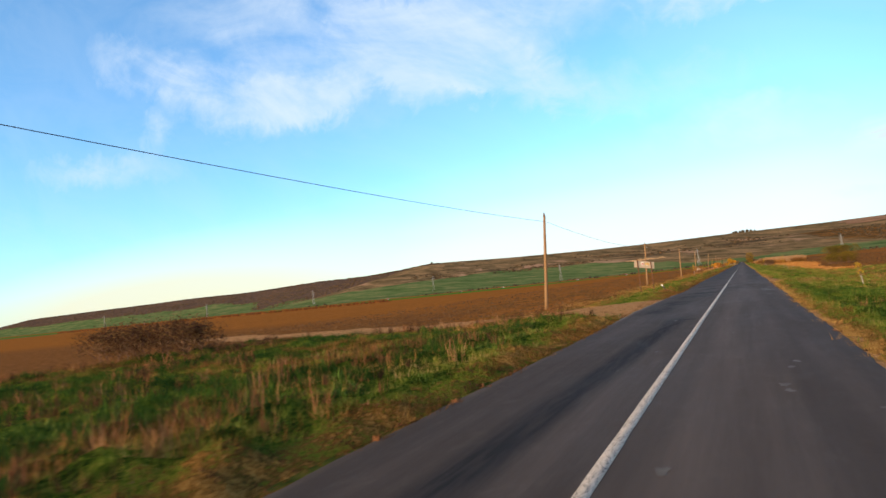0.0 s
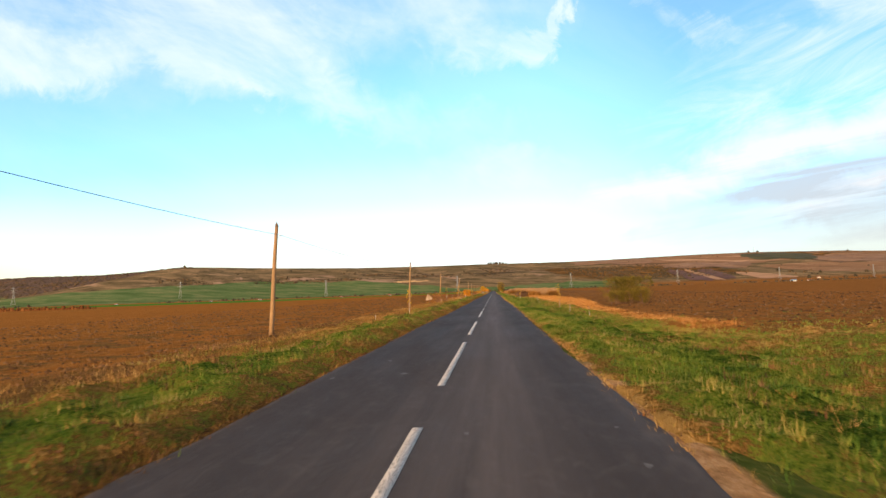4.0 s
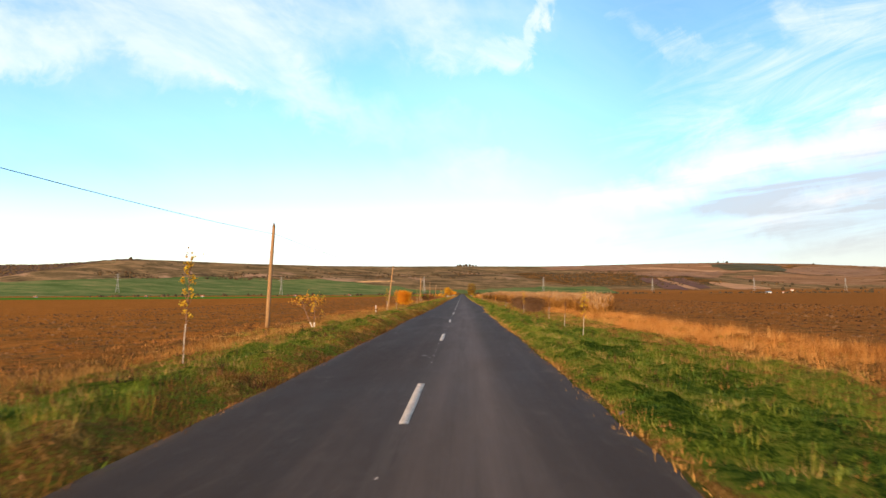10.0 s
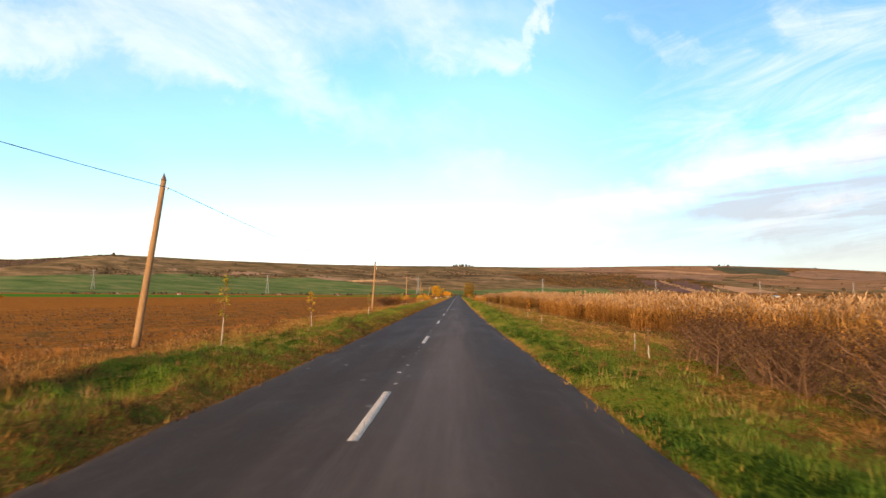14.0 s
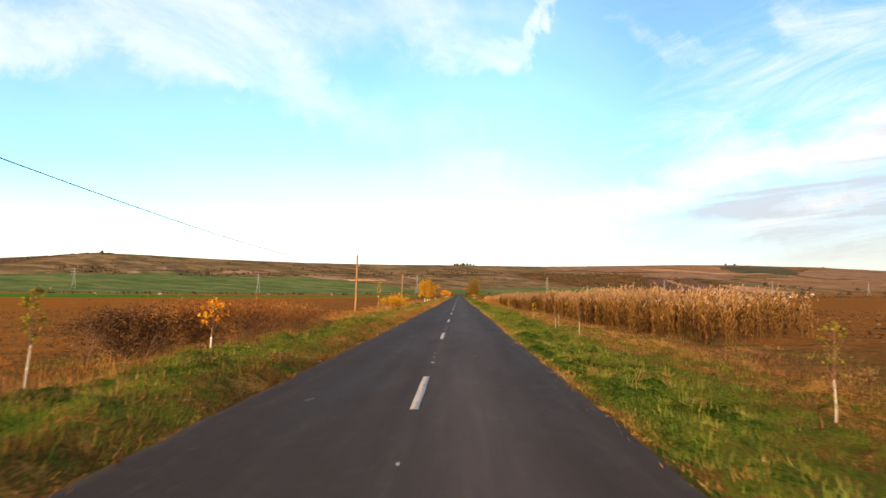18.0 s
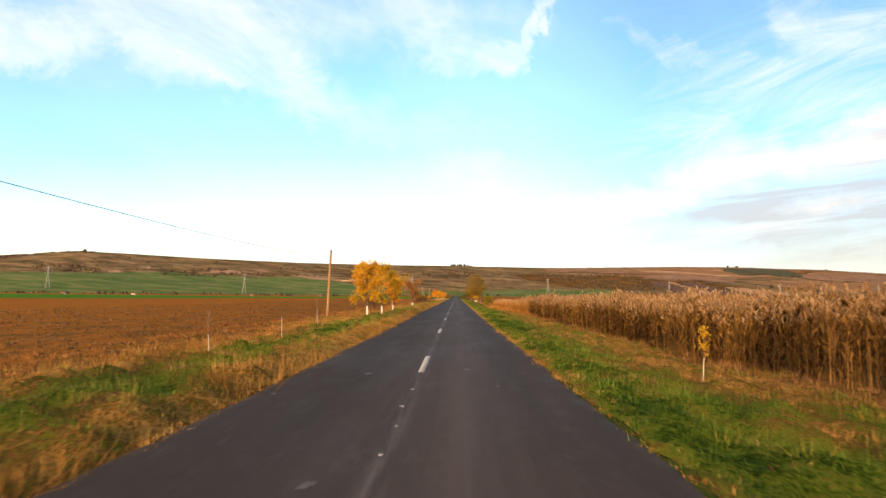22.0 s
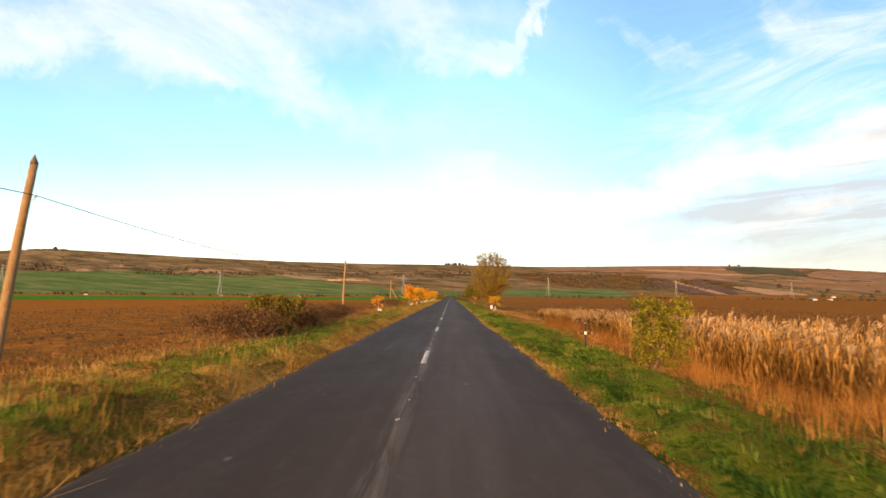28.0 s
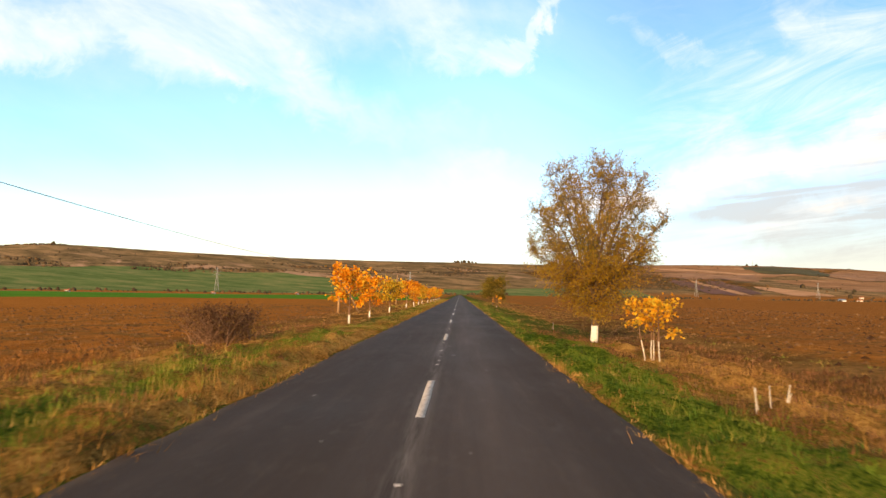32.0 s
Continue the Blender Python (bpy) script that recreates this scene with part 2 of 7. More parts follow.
class Mat:
    """A small builder of node materials."""

    def __init__(self, name, rough=0.9, spec=0.2):
        self.m = bpy.data.materials.new(name)
        self.m.use_nodes = True
        self.t = self.m.node_tree
        self.b = self.t.nodes["Principled BSDF"]
        self.b.inputs["Roughness"].default_value = rough
        self.b.inputs["Specular IOR Level"].default_value = spec
        self.pos = None

    def put(self, sock, v):
        if isinstance(v, (int, float)):
            sock.default_value = v
        elif isinstance(v, tuple):
            sock.default_value = (*v, 1) if len(v) == 3 and sock.type == "RGBA" else v
        else:
            self.t.links.new(v, sock)

    def where(self, scale=(1, 1, 1)):
        if self.pos is None:
            self.pos = self.t.nodes.new("ShaderNodeNewGeometry").outputs["Position"]
        n = self.t.nodes.new("ShaderNodeMapping")
        n.inputs["Scale"].default_value = scale
        self.t.links.new(self.pos, n.inputs[0])
        return n.outputs[0]

    def local(self, scale=(1, 1, 1)):
        c = self.t.nodes.new("ShaderNodeTexCoord")
        n = self.t.nodes.new("ShaderNodeMapping")
        n.inputs["Scale"].default_value = scale
        self.t.links.new(c.outputs["Object"], n.inputs[0])
        return n.outputs[0]

    def noise(self, scale, detail=5.0, rough=0.6, vec=None, distortion=0.0):
        n = self.t.nodes.new("ShaderNodeTexNoise")
        for k, v in (("Scale", scale), ("Detail", detail), ("Roughness", rough), ("Distortion", distortion)):
            n.inputs[k].default_value = v
        self.t.links.new(vec if vec is not None else self.where(), n.inputs["Vector"])
        return n.outputs[0]

    def ramp(self, fac, stops):
        n = self.t.nodes.new("ShaderNodeValToRGB")
        while len(n.color_ramp.elements) < len(stops):
            n.color_ramp.elements.new(0.5)
        for e, (pos, c) in zip(n.color_ramp.elements, stops):
            e.position = pos
            e.color = (c, c, c, 1) if isinstance(c, (int, float)) else (*c, 1)
        self.t.links.new(fac, n.inputs[0])
        return n.outputs[0]

    def mix(self, fac, a, b, blend="MIX"):
        n = self.t.nodes.new("ShaderNodeMix")
        n.data_type, n.blend_type = "RGBA", blend
        self.put(n.inputs[0], fac)
        self.put(n.inputs[6], a)
        self.put(n.inputs[7], b)
        return n.outputs[2]

    def math(self, op, a, b=0.0, clamp=False):
        n = self.t.nodes.new("ShaderNodeMath")
        n.operation, n.use_clamp = op, clamp
        self.put(n.inputs[0], a)
        self.put(n.inputs[1], b)
        return n.outputs[0]

    def attr(self, name):
        n = self.t.nodes.new("ShaderNodeAttribute")
        n.attribute_name = name
        return n.outputs["Fac"]

    def bump(self, height, strength=0.5, distance=0.02):
        n = self.t.nodes.new("ShaderNodeBump")
        n.inputs["Strength"].default_value, n.inputs["Distance"].default_value = strength, distance
        self.t.links.new(height, n.inputs["Height"])
        self.t.links.new(n.outputs[0], self.b.inputs["Normal"])

    def color(self, c):
        self.put(self.b.inputs["Base Color"], c)
        return self.m


def blade_mat(name, stops, through_light=0.25, patch=0.35, spread_of=0.9):
    """Leaves and blades: colour by each blade's own tint, and large patches of it along the verge."""
    k = Mat(name, 0.85, 0.05)
    t = k.math("ADD", k.attr("tint"), k.math("MULTIPLY", k.math("SUBTRACT", k.noise(patch, 3.0), 0.5), spread_of), clamp=True)
    col = k.ramp(t, stops)
    k.color(col)
    glow = k.t.nodes.new("ShaderNodeBsdfTranslucent")
    k.t.links.new(col, glow.inputs[0])
    both = k.t.nodes.new("ShaderNodeMixShader")
    both.inputs[0].default_value = through_light
    k.t.links.new(k.b.outputs[0], both.inputs[1])
    k.t.links.new(glow.outputs[0], both.inputs[2])
    k.t.links.new(both.outputs[0], k.t.nodes["Material Output"].inputs[0])
    return k.m


def asphalt():
    k = Mat("asphalt", 0.9, 0.06)
    grit = k.noise(160.0, 3.0, 0.7)
    along = k.noise(0.9, 6.0, 0.65, k.where((2.4, 0.09, 1)))
    blot = k.noise(0.55, 6.0, 0.62, k.where((1.0, 0.32, 1)), 0.5)
    dust = k.noise(2.6, 7.0, 0.72, k.where((1.0, 0.35, 1)))
    col = k.ramp(along, ((0.25, (0.0180, 0.0122, 0.0098)), (0.52, (0.0300, 0.0203, 0.0160)), (0.78, (0.063, 0.043, 0.032))))
    col = k.mix(k.math("MULTIPLY", k.ramp(blot, ((0.40, 0.0), (0.52, 1.0))), 0.5), col, (0.028, 0.0195, 0.0168))
    col = k.mix(k.math("MULTIPLY", k.ramp(dust, ((0.58, 0.0), (0.72, 1.0))), 0.30), col, (0.13, 0.112, 0.10))
    col = k.mix(k.math("MULTIPLY", k.attr("edge"), k.ramp(dust, ((0.35, 0.0), (0.62, 0.85)))), col, (0.11, 0.080, 0.055))
    col = k.mix(0.35, col, k.ramp(grit, ((0.3, (0.009, 0.008, 0.0075)), (0.7, (0.096, 0.083, 0.072)))), "MIX")
    col = k.mix(k.math("MULTIPLY", k.attr("worn"), k.ramp(along, ((0.3, 0.35), (0.7, 0.85)))), col, (0.142, 0.112, 0.097))
    col = k.mix(k.math("MULTIPLY", k.attr("scuff"), k.ramp(k.noise(3.1, 7.0, 0.72, k.where((1.0, 0.6, 1)), 0.8), ((0.52, 0.0), (0.70, 0.5)))), col, (0.16, 0.135, 0.115))
    col = k.mix(k.math("MULTIPLY", k.attr("apron"), k.ramp(dust, ((0.30, 0.25), (0.55, 0.9)))), col, (0.19, 0.165, 0.14))
    col = k.mix(k.math("MULTIPLY", k.attr("ghost"), k.ramp(k.noise(2.0, 7.0, 0.7, k.where((3.0, 0.16, 1)), 0.5), ((0.40, 0.0), (0.62, 0.9)))), col, (0.19, 0.165, 0.145))
    crackle = k.ramp(k.noise(1.5, 7.0, 0.68, k.where((1.0, 2.2, 1)), 1.4), ((0.44, 0.0), (0.53, 1.0)))
    col = k.mix(k.math("MULTIPLY", k.attr("tar"), crackle), col, (0.0075, 0.0075, 0.009))
    col = k.mix(k.math("MULTIPLY", k.attr("band"), k.ramp(k.noise(2.2, 6.0, 0.65, k.where((4.0, 0.35, 1)), 0.6), ((0.30, 0.35), (0.58, 0.9)))), col, (0.014, 0.0135, 0.0155))
    k.put(k.b.inputs["Roughness"], k.ramp(blot, ((0.3, 0.72), (0.7, 0.92))))
    k.bump(grit, 0.5, 0.006)
    return k.color(col)


def road_paint():
    k = Mat("road_paint", 0.7, 0.3)
    chips = k.noise(34.0, 6.0, 0.75)
    grime = k.noise(3.0, 5.0)
    col = k.ramp(grime, ((0.3, (0.42, 0.350, 0.280)), (0.7, (0.60, 0.510, 0.415))))
    col = k.mix(k.ramp(chips, ((0.50, 0.0), (0.58, 1.0))), col, (0.085, 0.078, 0.072))
    k.bump(chips, 0.6, 0.004)
    return k.color(col)


def ground_mat():
    """The land: ploughed soil, verge litter, bare track, winter crop, rough hillside, wood floor and stubble, by use."""
    k = Mat("land", 1.0, 0.0)
    big, mid, small = k.noise(0.012, 5.0), k.noise(0.23, 6.0, 0.65), k.noise(3.4, 7.0, 0.7)
    furrow = k.noise(0.9, 6.0, 0.7, k.where((1.0, 0.25, 1)))
    soil = k.ramp(k.math("ADD", k.math("MULTIPLY", small, 0.6), k.math("MULTIPLY", furrow, 0.4)),
                  ((0.30, (0.085, 0.031, 0.008)), (0.5, (0.23, 0.090, 0.020)), (0.72, (0.38, 0.172, 0.048))))
    soil = k.mix(k.ramp(big, ((0.35, 0.0), (0.65, 0.6))), soil, (0.25, 0.098, 0.020))
    weeds = k.math("MULTIPLY", k.ramp(k.noise(0.5, 7.0, 0.7), ((0.47, 0.0), (0.60, 0.75))), k.attr("weedy"))
    soil = k.mix(weeds, soil, k.ramp(small, ((0.3, (0.045, 0.034, 0.013)), (0.7, (0.15, 0.095, 0.036)))))
    soil = k.mix(k.attr("dark_soil"), soil, k.ramp(small, ((0.3, (0.065, 0.028, 0.011)), (0.52, (0.145, 0.068, 0.026)), (0.72, (0.27, 0.14, 0.058)))))
    verge = k.ramp(k.math("ADD", k.math("MULTIPLY", small, 0.5), k.math("MULTIPLY", mid, 0.5)),
                   ((0.32, (0.050, 0.028, 0.010)), (0.5, (0.125, 0.068, 0.022)), (0.68, (0.24, 0.13, 0.045))))
    col = k.mix(k.attr("verge"), soil, verge)
    turf = k.ramp(k.math("ADD", k.math("MULTIPLY", small, 0.55), k.math("MULTIPLY", k.noise(1.1, 5.0, 0.65), 0.45)),
                  ((0.33, (0.022, 0.034, 0.007)), (0.48, (0.052, 0.066, 0.013)), (0.60, (0.100, 0.096, 0.022)), (0.72, (0.17, 0.120, 0.036))))
    col = k.mix(k.ramp(k.math("ADD", k.attr("turf"), k.math("MULTIPLY", k.math("SUBTRACT", k.noise(0.6, 5.0, 0.6), 0.5), 1.4)), ((0.42, 0.0), (0.62, 1.0))), col, turf)
    track = k.ramp(k.math("ADD", k.math("MULTIPLY", small, 0.65), k.math("MULTIPLY", k.noise(21.0, 5.0, 0.7), 0.35)), ((0.32, (0.15, 0.072, 0.028)), (0.5, (0.36, 0.190, 0.078)), (0.68, (0.56, 0.34, 0.165))))
    col = k.mix(k.ramp(k.math("ADD", k.attr("track"), k.math("MULTIPLY", k.math("SUBTRACT", mid, 0.5), 0.7)), ((0.40, 0.0), (0.56, 1.0))), col, track)
    crop = k.ramp(k.noise(0.022, 8.0, 0.68, k.where((0.6, 1.6, 1))), ((0.34, (0.048, 0.082, 0.028)), (0.50, (0.086, 0.122, 0.044)), (0.60, (0.130, 0.140, 0.060)), (0.70, (0.215, 0.165, 0.085))))
    hillnoise = k.noise(0.017, 9.0, 0.68, k.where((0.75, 1.35, 1)), 0.4)
    hill = k.ramp(hillnoise, ((0.34, (0.050, 0.040, 0.022)), (0.43, (0.092, 0.068, 0.036)), (0.52, (0.142, 0.100, 0.052)), (0.60, (0.220, 0.145, 0.080)), (0.68, (0.125, 0.098, 0.048))))
    col = k.mix(k.attr("hill"), col, hill)
    streak = k.noise(0.011, 8.0, 0.66, k.where((0.55, 1.0, 1)), 0.5)
    col = k.mix(k.math("MULTIPLY", k.attr("scrape"), k.ramp(streak, ((0.54, 0.0), (0.60, 1.0)))), col, k.ramp(hillnoise, ((0.35, (0.20, 0.125, 0.080)), (0.65, (0.36, 0.23, 0.155)))))
    col = k.mix(k.math("MULTIPLY", k.attr("scrape"), k.ramp(streak, ((0.38, 1.0), (0.46, 0.0)))), col, (0.060, 0.045, 0.030))
    col = k.mix(k.ramp(k.math("ADD", k.attr("stubble"), k.math("MULTIPLY", k.math("SUBTRACT", hillnoise, 0.5), 1.2)), ((0.42, 0.0), (0.52, 1.0))),
                col, k.ramp(k.noise(0.006, 5.0, 0.6, k.where((0.5, 2.4, 1))), ((0.34, (0.10, 0.062, 0.036)), (0.48, (0.22, 0.125, 0.070)), (0.56, (0.17, 0.098, 0.056)), (0.66, (0.36, 0.22, 0.135)))))
    copse = k.ramp(k.noise(0.028, 8.0, 0.7, k.where((0.7, 1.2, 1)), 0.3), ((0.34, (0.034, 0.027, 0.015)), (0.48, (0.075, 0.046, 0.020)), (0.60, (0.185, 0.085, 0.024)), (0.70, (0.055, 0.050, 0.022))))
    col = k.mix(k.ramp(k.math("ADD", k.attr("copse"), k.math("MULTIPLY", k.math("SUBTRACT", hillnoise, 0.5), 1.8)), ((0.45, 0.0), (0.55, 1.0))), col, copse)
    # wood floor: browns pulled towards purple, distance haze painted into the base colour
    col = k.mix(k.ramp(k.math("ADD", k.attr("wood"), k.math("MULTIPLY", k.math("SUBTRACT", hillnoise, 0.5), 1.6)), ((0.45, 0.0), (0.56, 1.0))),
                col, k.ramp(k.noise(0.05, 7.0, 0.7), ((0.35, (0.060, 0.044, 0.038)), (0.55, (0.092, 0.064, 0.052)), (0.7, (0.125, 0.076, 0.052)))))
    col = k.mix(k.ramp(k.math("ADD", k.attr("crop"), k.math("MULTIPLY", k.math("SUBTRACT", mid, 0.5), 0.25)), ((0.45, 0.0), (0.55, 1.0))), col, crop)
    col = k.mix(k.ramp(k.math("ADD", k.attr("bare"), k.math("MULTIPLY", k.math("SUBTRACT", k.noise(0.05, 6.0, 0.7, k.where((0.8, 1.6, 1))), 0.5), 2.0)), ((0.50, 0.0), (0.58, 1.0))), col, (0.62, 0.37, 0.17))
    col = k.mix(k.ramp(k.attr("sprout"), ((0.42, 0.0), (0.5, 1.0))), col, k.ramp(k.noise(0.03, 5.0, 0.6, k.where((0.4, 2.0, 1))), ((0.35, (0.040, 0.120, 0.015)), (0.65, (0.075, 0.175, 0.022)))))
    k.bump(k.math("ADD", small, k.math("MULTIPLY", furrow, 1.5)), 0.9, 0.12)
    return k.color(col)


def turf_mat():
    """Matted verge turf: moss and grass greens, straw and brown litter in patches, drier by the sward's own dryness."""
    k = Mat("matted_turf", 1.0, 0.0)
    fine_, mid, wide = k.noise(17.0, 6.0, 0.75), k.noise(3.2, 6.0, 0.7), k.noise(0.7, 4.0, 0.6)
    t = k.math("ADD", k.math("MULTIPLY", fine_, 1.7), k.math("ADD", k.math("MULTIPLY", mid, 1.2), k.math("MULTIPLY", wide, 0.7)))
    t = k.math("ADD", k.math("SUBTRACT", t, 1.80), k.math("ADD", k.math("MULTIPLY", k.attr("dryness"), 0.58), 0.28), clamp=True)
    col = k.ramp(t, ((0.0, (0.022, 0.044, 0.008)), (0.16, (0.048, 0.084, 0.011)), (0.36, (0.125, 0.172, 0.020)), (0.52, (0.220, 0.205, 0.033)),
                     (0.62, (0.080, 0.046, 0.017)), (0.74, (0.29, 0.150, 0.036)), (1.0, (0.50, 0.285, 0.080))))
    k.bump(k.math("ADD", fine_, k.math("MULTIPLY", mid, 0.8)), 1.0, 0.16)
    return k.color(col)


def wood_pole():
    k = Mat("weathered_pole_wood", 0.85, 0.15)
    grain = k.noise(9.0, 7.0, 0.7, k.local((9, 9, 0.5)))
    stain = k.noise(1.4, 5.0, 0.6, k.local((1, 1, 0.8)))
    col = k.ramp(grain, ((0.25, (0.095, 0.052, 0.026)), (0.5, (0.235, 0.140, 0.068)), (0.75, (0.40, 0.265, 0.145))))
    col = k.mix(k.ramp(stain, ((0.45, 0.0), (0.7, 0.6))), col, (0.16, 0.11, 0.075))
    k.bump(grain, 0.5, 0.01)
    return k.color(col)


def plain(name, c1, c2, scale=6.0, rough=0.8, spec=0.2, metal=0.0, bump=0.2):
    k = Mat(name, rough, spec)
    k.b.inputs["Metallic"].default_value = metal
    n = k.noise(scale, 6.0, 0.65, k.local())
    k.bump(n, bump, 0.01)
    return k.color(k.ramp(n, ((0.32, c1), (0.68, c2))))


TURF = turf_mat()
ASPHALT, PAINT, LAND, POLE = asphalt(), road_paint(), ground_mat(), wood_pole()
CRACK = plain("tar_seam", (0.014, 0.013, 0.013), (0.030, 0.027, 0.027), 20, 0.95, 0.05)
PATCHM = plain("dusty_patch", (0.070, 0.062, 0.056), (0.13, 0.115, 0.10), 4, 0.9)
CHALK = plain("faint_white_paint", (0.12, 0.12, 0.12), (0.30, 0.30, 0.30), 9, 0.9)
BARK = plain("bark", (0.055, 0.036, 0.024), (0.17, 0.115, 0.075), 14, 0.9, 0.1, 0, 0.7)
BARKRED = plain("young_bark", (0.10, 0.055, 0.032), (0.22, 0.125, 0.075), 20, 0.85, 0.15, 0, 0.4)
LIMEOLD = plain("worn_lime_wash", (0.24, 0.20, 0.16), (0.56, 0.52, 0.46), 22, 0.9, 0.1, 0, 0.4)
LIME = plain("lime_wash", (0.38, 0.36, 0.32), (0.74, 0.72, 0.68), 16, 0.9, 0.1, 0, 0.4)
GREEN = blade_mat("green_grass", ((0.0, (0.022, 0.052, 0.009)), (0.28, (0.068, 0.130, 0.015)), (0.52, (0.165, 0.205, 0.025)), (0.74, (0.28, 0.225, 0.045)), (1.0, (0.40, 0.265, 0.09))), 0.32)
DRY = blade_mat("dry_grass", ((0.0, (0.070, 0.036, 0.011)), (0.3, (0.19, 0.098, 0.025)), (0.6, (0.37, 0.200, 0.052)), (0.85, (0.49, 0.29, 0.092)), (1.0, (0.56, 0.38, 0.16))), 0.25)
FOX = blade_mat("fox_red_grass", ((0.0, (0.15, 0.058, 0.014)), (0.35, (0.34, 0.138, 0.032)), (0.7, (0.53, 0.245, 0.062)), (1.0, (0.62, 0.37, 0.135))), 0.3)
DEAD = blade_mat("dead_weeds", ((0.0, (0.030, 0.018, 0.010)), (0.4, (0.085, 0.045, 0.022)), (0.75, (0.20, 0.085, 0.034)), (1.0, (0.30, 0.17, 0.08))), 0.15)
HERB = blade_mat("broad_weeds", ((0.0, (0.030, 0.060, 0.012)), (0.5, (0.085, 0.14, 0.022)), (1.0, (0.20, 0.23, 0.04))), 0.3)
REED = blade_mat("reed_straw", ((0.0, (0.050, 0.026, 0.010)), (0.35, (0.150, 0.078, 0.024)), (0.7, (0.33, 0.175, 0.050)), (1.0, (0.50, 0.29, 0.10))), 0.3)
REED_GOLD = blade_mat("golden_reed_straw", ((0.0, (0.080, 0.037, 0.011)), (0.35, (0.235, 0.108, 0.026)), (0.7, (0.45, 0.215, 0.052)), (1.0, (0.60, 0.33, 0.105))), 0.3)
PLUME = blade_mat("reed_plumes", ((0.0, (0.18, 0.095, 0.042)), (0.5, (0.35, 0.205, 0.098)), (1.0, (0.52, 0.355, 0.20))), 0.35)
L_ORANGE = blade_mat("orange_leaves", ((0.0, (0.30, 0.075, 0.008)), (0.35, (0.60, 0.20, 0.012)), (0.7, (0.75, 0.35, 0.025)), (1.0, (0.55, 0.40, 0.05))), 0.4)
L_AMBER = blade_mat("amber_leaves", ((0.0, (0.34, 0.12, 0.010)), (0.35, (0.56, 0.25, 0.016)), (0.7, (0.62, 0.36, 0.03)), (1.0, (0.42, 0.33, 0.04))), 0.4)
L_YELLOW = blade_mat("yellow_leaves", ((0.0, (0.22, 0.12, 0.012)), (0.4, (0.48, 0.27, 0.02)), (0.75, (0.62, 0.42, 0.04)), (1.0, (0.30, 0.30, 0.04))), 0.4)
L_OLIVE = blade_mat("olive_leaves", ((0.0, (0.19, 0.095, 0.012)), (0.4, (0.32, 0.190, 0.022)), (0.7, (0.33, 0.22, 0.032)), (0.9, (0.17, 0.150, 0.035)), (1.0, (0.13, 0.13, 0.035))), 0.4)
L_GREEN = blade_mat("yellow_green_leaves", ((0.0, (0.080, 0.085, 0.013)), (0.5, (0.21, 0.18, 0.023)), (1.0, (0.44, 0.31, 0.04))), 0.4)
L_DARK = blade_mat("dark_olive_leaves", ((0.0, (0.045, 0.045, 0.010)), (0.4, (0.11, 0.090, 0.016)), (0.75, (0.20, 0.14, 0.025)), (1.0, (0.30, 0.18, 0.03))), 0.3)
L_THICKET = blade_mat("withered_leaves", ((0.0, (0.035, 0.020, 0.013)), (0.5, (0.085, 0.042, 0.024)), (1.0, (0.19, 0.11, 0.035))), 0.2)
L_RUST = blade_mat("rust_leaves", ((0.0, (0.12, 0.045, 0.014)), (0.5, (0.30, 0.12, 0.032)), (1.0, (0.42, 0.21, 0.065))), 0.3)
WOODS = blade_mat("far_woods", ((0.0, (0.030, 0.026, 0.016)), (0.35, (0.050, 0.037, 0.022)), (0.6, (0.075, 0.050, 0.027)), (0.85, (0.13, 0.065, 0.026)), (1.0, (0.070, 0.066, 0.026))), 0.0, 0.012, 0.5)
CLOD = blade_mat("soil_clods", ((0.0, (0.045, 0.020, 0.007)), (0.5, (0.12, 0.056, 0.018)), (0.85, (0.22, 0.115, 0.045)), (1.0, (0.32, 0.19, 0.09))), 0.0)
STEEL = plain("galvanised_steel", (0.20, 0.205, 0.21), (0.36, 0.365, 0.37), 3, 0.55, 0.4, 0.5)
RUSTY = plain("rusty_steel", (0.085, 0.04, 0.022), (0.20, 0.095, 0.05), 9, 0.85, 0.2, 0.2)
WIRE = plain("wire", (0.035, 0.035, 0.037), (0.07, 0.07, 0.072), 3, 0.8, 0.1)
BOARD = plain("weathered_board", (0.38, 0.29, 0.21), (0.52, 0.42, 0.33), 3, 0.85)
SACK = plain("white_sack", (0.62, 0.62, 0.61), (0.85, 0.85, 0.83), 5, 0.7, 0.3, 0, 0.8)
BLACK = plain("black_paint", (0.012, 0.012, 0.013), (0.03, 0.03, 0.032), 8, 0.6)
WHITE = plain("white_paint", (0.62, 0.61, 0.59), (0.82, 0.81, 0.79), 8, 0.6)
REDP = plain("faded_red_print", (0.42, 0.07, 0.05), (0.55, 0.16, 0.12), 8, 0.7)
YELP = plain("faded_yellow_print", (0.55, 0.38, 0.08), (0.68, 0.50, 0.16), 8, 0.7)
SIGNBACK = plain("sign_back", (0.17, 0.12, 0.085), (0.27, 0.20, 0.145), 4, 0.6, 0.3, 0.2)
PLASTER = plain("plaster", (0.46, 0.43, 0.39), (0.66, 0.63, 0.58), 0.6, 0.9)
TILE = plain("roof_tile", (0.20, 0.075, 0.045), (0.32, 0.13, 0.08), 0.8, 0.9)
BLUEROOF = plain("blue_sheet_roof", (0.07, 0.13, 0.21), (0.11, 0.18, 0.27), 0.5, 0.5, 0.4)
GLASS = plain("dark_window_glass", (0.03, 0.04, 0.05), (0.06, 0.07, 0.08), 0.5, 0.15, 0.5)

# ---------------------------------------------------------------- building helpers


